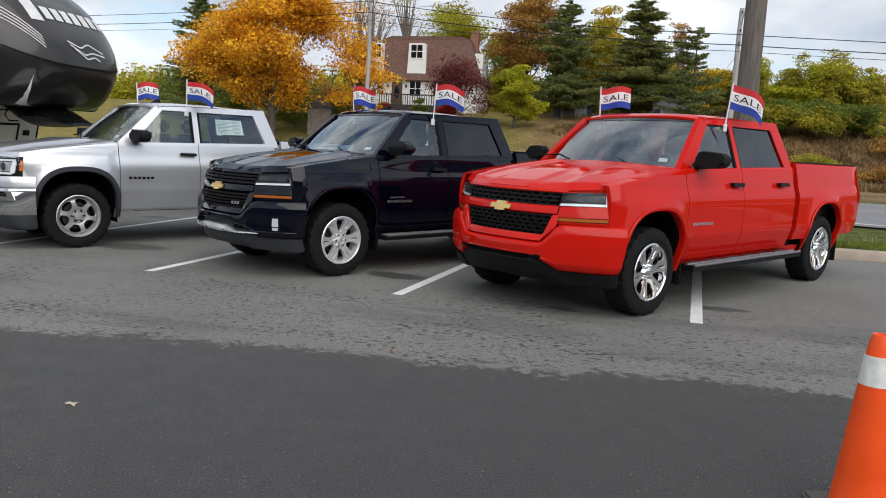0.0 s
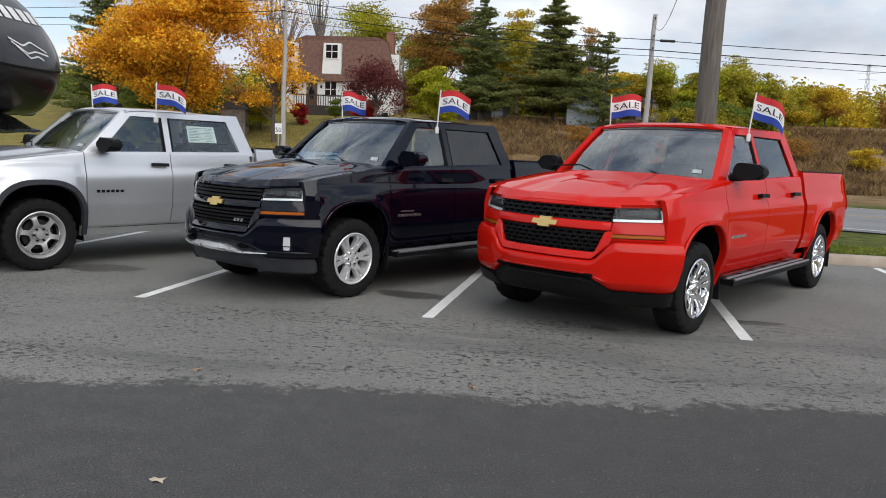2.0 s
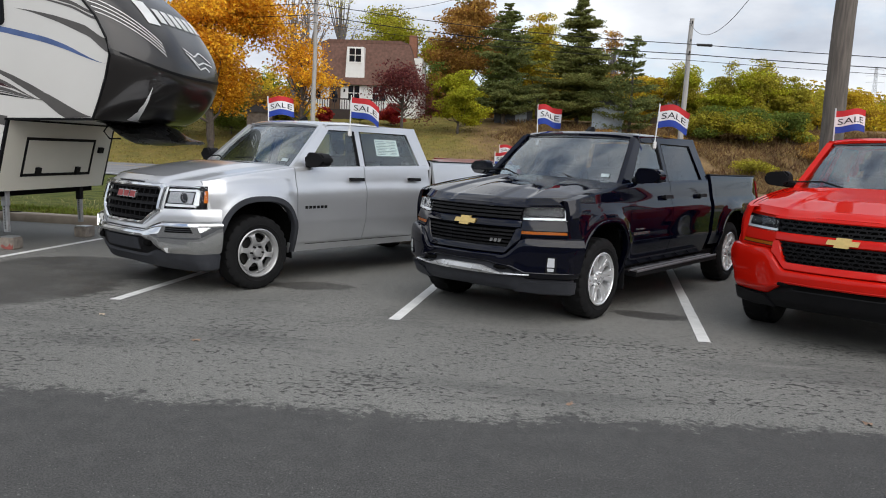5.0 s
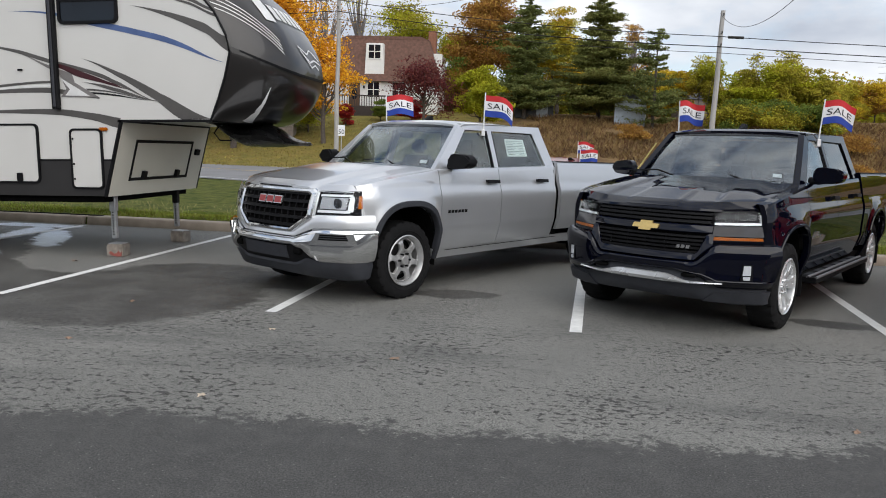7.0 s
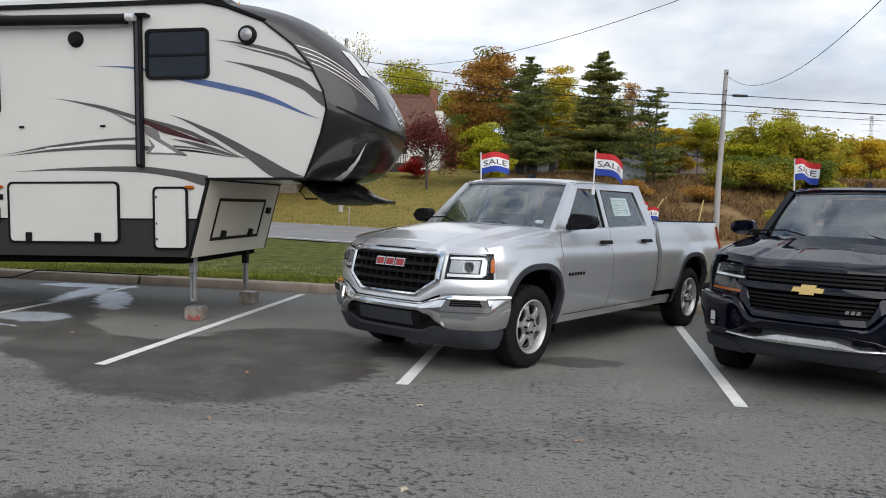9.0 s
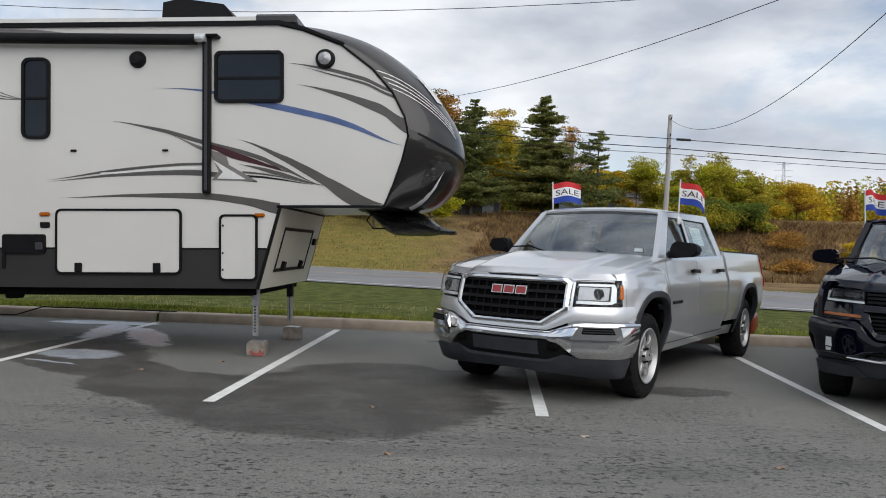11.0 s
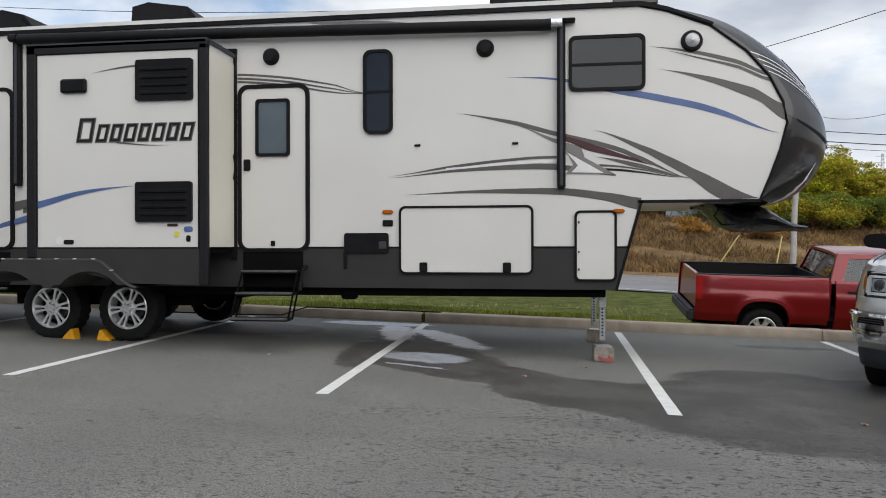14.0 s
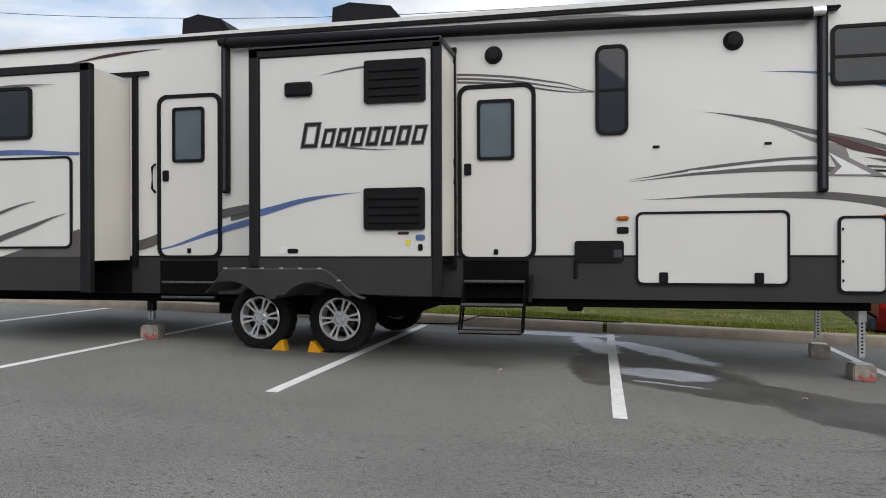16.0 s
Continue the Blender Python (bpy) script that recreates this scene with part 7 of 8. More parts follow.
# ---- poles and wires ----
POLEWOOD = mat("weathered_pole", (0.15, 0.128, 0.112), 0.9, var=0.3, scale=5, bump=0.8, bscale=24, stretch=(5, 5, 0.35))
POLEGREY = mat("grey_pole", (0.36, 0.35, 0.34), 0.85, var=0.15, scale=4, bump=0.4, bscale=24, stretch=(4, 4, 0.4))
WIRE = mat("wire_black", (0.012, 0.012, 0.013), 0.6, var=0.1)
RUST = mat("dark_steel", (0.05, 0.05, 0.052), 0.6, 0.5, var=0.2, scale=9)


def utility_pole(x, y, h, r0, r1, material, label, lean=0.0, bar=True):
    z0 = terrain(x, y) if y > KERB_Y else 0.0
    t = thing("utility_pole", label, "utility pole", pose(x, y, z0, 0, lean, 0), "utility poles")
    bm = bmesh.new()
    n = 10
    tube(bm, [(0.03 * math.sin(k * 1.3), 0.02 * math.cos(k * 1.1), -0.4 + (h + 0.4) * k / n) for k in range(n + 1)], [r0 + (r1 - r0) * k / n for k in range(n + 1)], 14)
    part("pole_shaft", bm, material, t)
    if bar:
        for dz in (0.4, 1.7, 2.6):
            bm = bmesh.new()
            tube(bm, [(0, -r1 - 0.25, h - dz), (0, r1 + 0.05, h - dz)], 0.03, 6)
            p = part("bracket", bm, RUST, t)
            bm = bmesh.new()
            lathe(bm, [(0.03, 0), (0.06, 0.04), (0.035, 0.08), (0.06, 0.12), (0.03, 0.16)], 12, "z")
            part("insulator", bm, BLACKTRIM, p, m=Matrix.Translation((0, -r1 - 0.22, h - dz)))
    return t


BIG = utility_pole(1.44, 16.2, 12.6, 0.235, 0.158, POLEWOOD, "thick weathered wooden utility pole on the grass verge", 0.9, bar=False)
P2 = utility_pole(5.85, 60.0, 12.9, 0.24, 0.16, POLEGREY, "tall grey wooden utility pole beside the road", 0.8)
P1 = utility_pole(-26.2, 68.0, 16.0, 0.24, 0.16, POLEGREY, "tall grey wooden utility pole beside the lawn", 0.6)
P0 = utility_pole(-84.0, 80.0, 15.0, 0.24, 0.16, POLEGREY, "distant grey wooden utility pole", 0.0)
P3 = utility_pole(60.0, 58.0, 11.0, 0.24, 0.16, POLEGREY, "distant grey wooden utility pole", 0.0)


def wire(a, b, sag, r=0.018, label="black overhead wire between the poles"):
    a, b = Vector(a), Vector(b)
    bm = bmesh.new()
    tube(bm, [a.lerp(b, k / 24) - Vector((0, 0, sag * 4 * (k / 24) * (1 - k / 24))) for k in range(25)], r, 5)
    tagged(part("overhead_wire", bm, WIRE), label, "wire", "overhead wires")


for z1, z2, r in ((0.0, 0.0, 0.03), (-1.0, -0.75, 0.035), (-1.7, -1.2, 0.02)):
    wire((-26.2, 67.7, 14.7 + z1), (5.85, 59.7, 10.6 + z2), 0.45, r)
    wire((-84, 79.7, 15.5 + z1), (-26.2, 67.7, 14.7 + z1), 0.5, r)
    wire((5.85, 59.7, 10.6 + z2), (60, 57.7, 9.2 + z2), 0.5, r)
wire((-26.2, 68, 15.0), (14.0, 2.0, 13.0), 4.5, 0.014, "thin service wire sagging across the lot")
wire((5.85, 60, 12.3), (1.6, 16.1, 9.0), 2.5, 0.014, "thin service wire sagging across the lot")
for gx, gy in ((-5.9, -1.0), (-2.1, -3.0)):
    top, foot = Vector((0, -0.1, 9.6)), Vector((gx, gy, 0.0))
    bm = bmesh.new()
    tube(bm, [top, foot], 0.012, 5)
    gw = part("guy_wire", bm, WIRE, P2)
    bm = bmesh.new()
    tube(bm, [foot, foot.lerp(top, 0.30)], 0.05, 6)
    part("guy_guard", bm, mat("guard_yellow", (0.46, 0.40, 0.15), 0.6, var=0.1, scale=4), gw, "yellow plastic guard")
wire((-75, 30, 16.6), (30, 30, 16.6), 6.0, 0.014, "black overhead wire high behind the trailer")
bm = bmesh.new()
tube(bm, [(6.5, 59.7, 10.55), (7.6, 59.7, 10.52)], 0.10, 8)
tagged(part("cable_splice", bm, WIRE), "black cable splice case on the wire", "splice case")


def speed_sign(x, y):
    z = terrain(x, y)
    t = thing("speed_sign", "white speed limit sign on a thin post", "road sign", pose(x, y, z, 0, 0, 8))
    bm = bmesh.new()
    tube(bm, [(0, 0.03, -0.2), (0, 0.03, 3.5)], 0.035, 8)
    part("sign_post", bm, GALV, t)
    part("sign_plate", boxes((-0.26, 0.26, -0.01, 0.01, 2.70, 3.50), bev=0.004), mat("sign_white", (0.75, 0.75, 0.75), 0.5, var=0.03), t)
    v, f = letters("50", 0.34)
    xs, ys = [p[0] for p in v], [p[1] for p in v]
    bm = bmesh.new()
    vs = [bm.verts.new((p[0] - (max(xs) + min(xs)) / 2, -0.016, 2.85 + p[1])) for p in v]
    for fc in f:
        bm.faces.new([vs[i] for i in fc])
    part("lettering", bm, FLAGINK, t, "black number 50", smooth=0)


speed_sign(-21.9, 55.0)



def pylon(x, y, z, h):
    t = thing("transmission_tower", "distant grey lattice transmission tower over the woods", "transmission tower", pose(x, y, z))
    for sx, sy in ((-1, -1), (1, -1), (1, 1), (-1, 1)):
        bm = bmesh.new()
        tube(bm, [(sx * 4.5, sy * 4.5, 0), (sx * 1.5, sy * 1.5, h * 0.6), (sx * 0.7, sy * 0.7, h)], 0.22, 4)
        part("leg", bm, GALV, t)
    for k in range(9):
        za, zb = h * k / 9, h * (k + 1) / 9
        wa, wb = (float(np.interp(q, (0, h * 0.6, h), (4.5, 1.5, 0.7))) for q in (za, zb))
        for y0 in (-1, 1):
            bm = bmesh.new()
            tube(bm, [(-wa, y0 * wa, za), (wb, y0 * wb, zb)], 0.09, 4)
            tube(bm, [(wa, y0 * wa, za), (-wb, y0 * wb, zb)], 0.09, 4)
            part("brace", bm, GALV, t)
    for zz, w in ((0.80, 7.5), (0.88, 8.5), (0.96, 6.0)):
        bm = bmesh.new()
        tube(bm, [(-w, 0, h * zz), (0, 0, h * zz + 0.5), (w, 0, h * zz)], 0.16, 4)
        part("cross_arm", bm, GALV, t)


pylon(269.0, 690.0, 24.0, 66.0)

# ---- house, shed and garage ----
SIDING = mat("white_siding", (0.74, 0.74, 0.72), 0.6, var=0.05, scale=2)
SHINGLE = mat("brown_shingles", (0.14, 0.076, 0.058), 0.9, var=0.25, scale=3, bump=0.6, bscale=14)
BRICK = mat("chimney_brick", (0.24, 0.11, 0.07), 0.9, var=0.2, scale=6, bump=0.4, bscale=12)
DECK = mat("dark_deck", (0.045, 0.035, 0.032), 0.8, var=0.2, scale=6)
WOODDOOR = mat("stained_door", (0.10, 0.055, 0.03), 0.5, var=0.2, scale=4)


def house_window(parent, x, z, w, h, y, two=True):
    fr = part("window", boxes((x - w / 2 - 0.12, x + w / 2 + 0.12, y - 0.06, y + 0.02, z - h / 2 - 0.12, z + h / 2 + 0.12), bev=0.02), SIDING, parent)
    n = 2 if two else 1
    for k in range(n):
        for j in range(2):
            x0, z0 = x - w / 2 + k * w / n, z - h / 2 + j * h / 2
            part("pane", boxes((x0 + 0.05, x0 + w / n - 0.05, y - 0.075, y - 0.05, z0 + 0.05, z0 + h / 2 - 0.05)), DARKGLASS, fr)
    return fr


def house(x, y, z, rz):
    t = thing("house", "white house with steep brown shingled mansard roof", "house", pose(x, y, z, 0, 0, rz))
    part("wall", boxes((-7.0, 7.0, 0, 9, -1.5, 3.75)), SIDING, t, "white clapboard wall")
    for k in range(14):
        part("clapboard", boxes((-7.02, 7.02, -0.03, 0.0, -0.2 + k * 0.27, -0.2 + k * 0.27 + 0.235)), SIDING, t)
    bm = bmesh.new()
    rows = [[(-7.5, -0.6, 3.3), (7.5, -0.6, 3.3), (7.5, 9.6, 3.3), (-7.5, 9.6, 3.3)], [(-6.75, 0.15, 5.2), (6.75, 0.15, 5.2), (6.75, 8.8, 5.2), (-6.75, 8.8, 5.2)], [(-5.6, 1.1, 8.6), (5.6, 1.1, 8.6), (5.6, 7.9, 8.6), (-5.6, 7.9, 8.6)]]
    vs = quadgrid(bm, rows, close=True)
    bm.faces.new(vs[0])
    bm.faces.new(vs[-1])
    part("roof", bm, SHINGLE, t, "brown mansard roof")
    bm = bmesh.new()
    prism(bm, [(-5.65, 8.55), (5.65, 8.55), (4.6, 8.95), (-4.6, 8.95)], 1.05, 7.95)
    part("roof_top", bm, SHINGLE, t)
    # tall white dormer bays
    for xc, w in ((-0.9, 2.5), (-6.2, 2.0)):
        bm = bmesh.new()
        prism(bm, [(xc - w / 2, 3.4), (xc + w / 2, 3.4), (xc + w / 2 - 0.2, 7.9), (xc - w / 2 + 0.2, 7.9)], -0.25, 2.2)
        d = part("dormer", bm, SIDING, t, "tall white dormer")
        house_window(t, xc, 6.9, w * 0.62, 1.7, -0.26)
    for yy in (2.4, 5.6):
        part("side_dormer", boxes((6.2, 7.25, yy - 0.7, yy + 0.7, 3.6, 7.0)), SIDING, t)
    house_window(t, -1.0, 2.3, 1.5, 1.9, -0.04)
    house_window(t, 2.2, 2.3, 1.7, 1.9, -0.04)
    house_window(t, -5.6, 2.1, 0.9, 1.2, -0.04, False)
    door = part("front_door", boxes((-4.1, -2.7, -0.08, 0.05, 0.2, 3.1), bev=0.02), WOODDOOR, t, "dark stained front door with oval glass")
    bm = bmesh.new()
    lathe(bm, [(0.001, -0.1), (0.33, -0.1), (0.36, -0.08)], 20)
    bmesh.ops.scale(bm, vec=(1, 1, 2.2), verts=bm.verts)
    part("oval_glass", bm, DARKGLASS, door, m=Matrix.Translation((-3.4, 0, 1.8)))
    part("deck", boxes((-5.0, 3.2, -2.4, 0, -1.4, 0.15)), DECK, t, "dark timber deck")
    for k in range(28):
        xx = -5.0 + k * 8.2 / 27
        part("baluster", boxes((xx - 0.04, xx + 0.04, -2.42, -2.34, 0.15, 1.35)), DECK, t)
    part("handrail", boxes((-5.05, 3.25, -2.46, -2.30, 1.3, 1.45)), DECK, t)
    part("chimney", boxes((5.3, 6.3, 3.2, 4.3, 4.0, 10.0), bev=0.03), BRICK, t, "brick chimney")
    part("foundation", boxes((-7.1, 7.1, 0.05, 9.0, -3.0, -0.25)), mat("foundation", (0.25, 0.24, 0.23), 0.9), t)
    for xx in (-4.6, -2.2):
        part("porch_lamp", boxes((xx - 0.1, xx + 0.1, -0.2, 0, 2.4, 2.75), bev=0.03), BLACKTRIM, t)


house(-27.6, 92.0, 6.3, 3.0)


def shed(x, y, w, d, h, material, roofm, label, rz=0, door=True):
    z = terrain(x, y)
    t = thing("shed", label, "shed", pose(x, y, z, 0, 0, rz))
    part("wall", boxes((-w / 2, w / 2, 0, d, -0.6, h)), material, t)
    for k in range(int(w / 0.35)):
        part("board", boxes((-w / 2 + k * 0.35 + 0.02, -w / 2 + k * 0.35 + 0.33, -0.03, 0, -0.2, h - 0.02)), material, t)
    bm = bmesh.new()
    vs = quadgrid(bm, [[(-w / 2 - 0.3, -0.3, h - 0.05), (w / 2 + 0.3, -0.3, h - 0.05), (w / 2 + 0.3, d + 0.3, h - 0.05), (-w / 2 - 0.3, d + 0.3, h - 0.05)], [(-w * 0.15, d * 0.4, h + 0.9), (w * 0.15, d * 0.4, h + 0.9), (w * 0.15, d * 0.6, h + 0.9), (-w * 0.15, d * 0.6, h + 0.9)]], close=True)
    bm.faces.new(vs[-1])
    bm.faces.new(vs[0])
    part("roof", bm, roofm, t)
    if door:
        part("door", boxes((w * 0.05, w * 0.35, -0.06, -0.02, -0.1, h * 0.8), bev=0.01), mat("shed_door", (0.40, 0.45, 0.50), 0.6), t)


DARKROOF = mat("dark_roof", (0.06, 0.06, 0.065), 0.9, var=0.2, scale=3)
shed(2.3, 88, 3.4, 4, 3.1, mat("bluegrey_boards", (0.40, 0.46, 0.52), 0.7, var=0.1, scale=2), DARKROOF, "blue-grey wooden shed with dark hip roof", -8)
shed(-8.6, 92, 4.6, 5, 3.0, mat("grey_boards", (0.075, 0.08, 0.09), 0.8, var=0.2, scale=2), DARKROOF, "weathered grey garage under the pines", 5)
shed(-34.6, 76, 2.6, 2, 2.9, mat("old_boards", (0.22, 0.19, 0.17), 0.9, var=0.3, scale=3), DARKROOF, "small weathered plank shed beneath the maple", 10, door=False)
shed(13.2, 104, 6.0, 5, 2.6, mat("old_boards", (0.22, 0.19, 0.17)), DARKROOF, "low weathered shed at the wood's edge", 4, door=False)


def sign_board(x, y):
    z = terrain(x, y)
    t = thing("sign_board", "pale sign board on a post among the bushes", "sign board", pose(x, y, z, 0, 0, -15))
    bm = bmesh.new()
    tube(bm, [(0, 0.08, -0.2), (0, 0.08, 9.6 - z)], 0.06, 8)
    part("sign_post", bm, GALV, t)
    part("board", boxes((-0.55, 0.55, -0.03, 0.03, 7.9 - z, 9.7 - z), bev=0.02), mat("pale_board", (0.62, 0.64, 0.66), 0.6, var=0.15, scale=2), t)
    for zz in (8.3, 8.7, 9.1):
        part("faded_bar", boxes((-0.35, 0.3, -0.04, -0.028, zz - z, zz + 0.16 - z)), mat("faded_mark", (0.30, 0.32, 0.33), 0.7), t)


sign_board(24.6, 95.0)


# ---- trees and plants ----
def leafmat(name, base, base2=None, island=0.35, through_light=0.38):
    m = mat(name, base, 0.75, var=0.25, scale=0.5, island=island, hue2=base2 or base, spec=0.2)
    nt = m.node_tree
    b, out = nt.nodes["Principled BSDF"], nt.nodes["Material Output"]
    if not any(n.bl_idname == "ShaderNodeBsdfTranslucent" for n in nt.nodes):
        tr, mx = nt.nodes.new("ShaderNodeBsdfTranslucent"), nt.nodes.new("ShaderNodeMixShader")
        mx.inputs[0].default_value = through_light
        nt.links.new(b.inputs["Base Color"].links[0].from_socket, tr.inputs["Color"])
        nt.links.new(b.outputs[0], mx.inputs[1])
        nt.links.new(tr.outputs[0], mx.inputs[2])
        nt.links.new(mx.outputs[0], out.inputs["Surface"])
    return m


ORANGE = leafmat("orange_leaves", (0.70, 0.30, 0.022), (0.80, 0.46, 0.04), 0.34)
YELLOW = leafmat("yellow_leaves", (0.50, 0.33, 0.022), (0.58, 0.42, 0.04))
LIME = leafmat("yellowgreen_leaves", (0.30, 0.32, 0.022), (0.44, 0.42, 0.03))
OLIVE = leafmat("olive_leaves", (0.30, 0.275, 0.034), (0.42, 0.36, 0.042))
GREEN = leafmat("green_leaves", (0.11, 0.165, 0.03), (0.18, 0.22, 0.042))
RUSTY = leafmat("rust_leaves", (0.31, 0.155, 0.042), (0.42, 0.235, 0.058))
WINE = leafmat("wine_leaves", (0.10, 0.022, 0.024), (0.16, 0.04, 0.04))
SCARLET = leafmat("scarlet_leaves", (0.34, 0.02, 0.025), (0.42, 0.03, 0.03))
NEEDLE = leafmat("spruce_needles", (0.14, 0.162, 0.043), (0.23, 0.23, 0.072))
PINEN = leafmat("pine_needles", (0.115, 0.15, 0.045), (0.20, 0.215, 0.072))
BARK = mat("bark", (0.09, 0.075, 0.065), 0.95, var=0.3, scale=6, bump=0.8, bscale=18)
GREYBARK = mat("grey_bark", (0.17, 0.155, 0.15), 0.95, var=0.3, scale=6)


def quads_mesh(name, centres, sizes, rng, flat=0.0, aspect=0.7):
    """Many small leaf quads, each turned at random; flat pulls their faces level."""
    n = len(centres)
    a = rng.normal(size=(n, 3))
    a[:, 2] *= 1 - flat
    a /= np.linalg.norm(a, axis=1)[:, None] + 1e-9
    b = np.cross(a, rng.normal(size=(n, 3)))
    b /= np.linalg.norm(b, axis=1)[:, None] + 1e-9
    s = np.asarray(sizes)[:, None]
    u, v = a * s, b * s * aspect
    pts = np.empty((n, 4, 3))
    pts[:, 0], pts[:, 1], pts[:, 2], pts[:, 3] = centres - u, centres - v * 0.9, centres + u, centres + v
    me = bpy.data.meshes.new(name)
    me.vertices.add(n * 4)
    me.vertices.foreach_set("co", pts.ravel())
    me.loops.add(n * 4)
    me.loops.foreach_set("vertex_index", np.arange(n * 4))
    me.polygons.add(n)
    me.polygons.foreach_set("loop_start", np.arange(n) * 4)
    me.polygons.foreach_set("loop_total", np.full(n, 4))
    me.update()
    return me


def crown_points(rng, h0, h1, w, clumps, per, spread, shape=1.0, lobes=9):
    """Leaf places in clumps on several lobes that together make an uneven crown from h0 to h1."""
    hz = (h1 - h0) / 2
    cen = []
    for k in range(lobes):
        a = k * 2.4 + shape
        r = 0.56 * math.sqrt((k + 0.4) / lobes)
        u = rng.uniform(-0.62, 0.62)
        cen.append((r * math.cos(a) * (1 - 0.35 * max(0, u)), r * math.sin(a) * (1 - 0.35 * max(0, u)), u, rng.uniform(0.28, 0.46)))
    cen.append((0.0, 0.0, 0.58, 0.38))
    c = []
    for k in range(clumps):
        x, y, z, r = cen[k % len(cen)]
        d = rng.normal(size=3)
        d /= np.linalg.norm(d)
        d[2] = d[2] * 0.75 + 0.12
        q = r * (rng.uniform(0.6, 1.1) if k % 3 else rng.uniform(0.0, 0.7))
        c.append(((x + d[0] * q) * w / 2 * 1.05, (y + d[1] * q) * w / 2 * 1.05, h0 + hz + max(-1.0, min(1.05, z + d[2] * q)) * hz))
    c = np.array(c)
    off = rng.normal(size=(clumps * per, 3))
    off /= np.maximum(1.0, np.linalg.norm(off, axis=1) / 1.7)[:, None]
    pts = np.repeat(c, per, axis=0) + off * np.array([spread * 1.15, spread * 1.15, spread * 0.42])
    return pts, c


def leafy_tree(label, x, y, h, w, leaves, seed, clumps=70, per=70, size=0.26, base=0.28, z=None, bark=None, name="tree", spread=0.09, trunk_r=None):
    rng = np.random.default_rng(seed)
    z = terrain(x, y) if z is None else z
    clumps, per, spread, size = (int(clumps * 1.7), int(per * 2.6), spread * 1.1, size * 0.70) if per > 20 else (clumps, per * 4, spread, size * 0.72)
    t = thing(name, label, "tree" if name == "tree" else "bush", pose(x, y, z, 0, 0, seed * 37 % 360))
    pts, c = crown_points(rng, h * base, h, w, clumps, per, w * spread, seed * 0.37)
    r0 = trunk_r or h * 0.020
    bm = bmesh.new()
    tube(bm, [(0, 0, -0.4), (0.05 * w * 0.2, 0, h * base * 0.6), (0, 0.02 * w, h * 0.55), (0.01 * w, 0, h * 0.82)], [r0 * 1.25, r0, r0 * 0.6, r0 * 0.15], 8)
    part("trunk", bm, bark or BARK, t)
    order = rng.permutation(len(c))[: min(26, len(c))]
    bm = bmesh.new()
    for k in order:
        e = Vector(c[k])
        s = Vector((0, 0, max(h * base * 0.55, e.z * rng.uniform(0.45, 0.7))))
        mid = s.lerp(e, 0.5) + Vector((0, 0, -0.04 * w))
        tube(bm, [s, mid, e], [r0 * 0.42, r0 * 0.26, r0 * 0.08], 5, cap=False)
    tagged(part("branchwork", bm, bark or BARK, t), kind="stuff")
    kinds = leaves if isinstance(leaves, list) else [leaves]
    # one kind of leaf for each region of the crown
    pick = (np.array([noise.noise((p[0] * 2.2 / w + seed, p[1] * 2.2 / w, p[2] * 2.2 / w)) for p in np.repeat(c, per, axis=0)]) > 0.06).astype(int) if len(kinds) > 1 else np.zeros(len(pts), int)
    for k, mt in enumerate(kinds):
        q = pts[pick == k]
        if len(q):
            me = quads_mesh("crown", q, rng.uniform(size * 0.45, size * 1.0, len(q)), rng, 0.35)
            me.materials.append(mt)
            part("crown", me, mt, t)
    return t


def conifer(label, x, y, h, w, needles, seed, gap=0.0, z=None, droop=0.25, tiers=26, per=9, lop=0.0, base=0.10, taper=0.85):
    rng = np.random.default_rng(seed)
    z = terrain(x, y) if z is None else z
    t = thing("tree", label, "tree", pose(x, y, z, 0, 0, seed * 53 % 360))
    bm = bmesh.new()
    r0 = h * 0.016
    tube(bm, [(0, 0, -0.4), (0, 0, h * 0.5), (0, 0, h * 0.99)], [r0 * 1.2, r0 * 0.7, r0 * 0.06], 8)
    part("trunk", bm, BARK, t)
    pts, sizes = [], []
    bm = bmesh.new()
    for i in range(tiers):
        f = min(0.99, max(0.0, (i + rng.uniform(-0.8, 0.8)) / tiers))
        zz = h * (base + (0.99 - base) * f)
        rad = w / 2 * ((1 - f) ** taper) * (1.0 if not gap else rng.uniform(0.45, 1.15)) + 0.08
        for k in range(per):
            a = rng.uniform(0, math.tau)
            L = rad * rng.uniform(0.65, 1.12) * (1 + lop * math.cos(a))
            if gap and rng.random() < gap:
                continue
            tip = Vector((L * math.cos(a), L * math.sin(a), zz - droop * L * rng.uniform(0.4, 1.3) + 0.12 * L))
            s = Vector((0, 0, min(h * 0.985, zz + rng.uniform(-0.9, 0.9) * h / tiers)))
            tip.z += s.z - zz
            if i % 2 == 0 and k % 2 == 0:
                tube(bm, [s, tip], [r0 * 0.25, r0 * 0.05], 4, cap=False)
            m = max(9, int(L * 78))
            for j in range(m):
                u = ((j + rng.random()) / m) ** 0.8
                p = s.lerp(tip, 0.10 + 0.92 * u)
                sp = 0.14 * L * (1.1 - 0.6 * u) + 0.06
                pts.append((p.x + rng.normal() * sp, p.y + rng.normal() * sp, p.z + 0.10 * L * u * u - abs(rng.normal()) * 0.10))
                sizes.append(rng.uniform(0.08, 0.20) * (0.75 + 0.02 * h))
    tagged(part("branchwork", bm, BARK, t), kind="stuff")
    me = quads_mesh("crown", np.array(pts), sizes, rng, 0.55, 0.45)
    me.materials.append(needles)
    part("crown", me, needles, t)
    return t


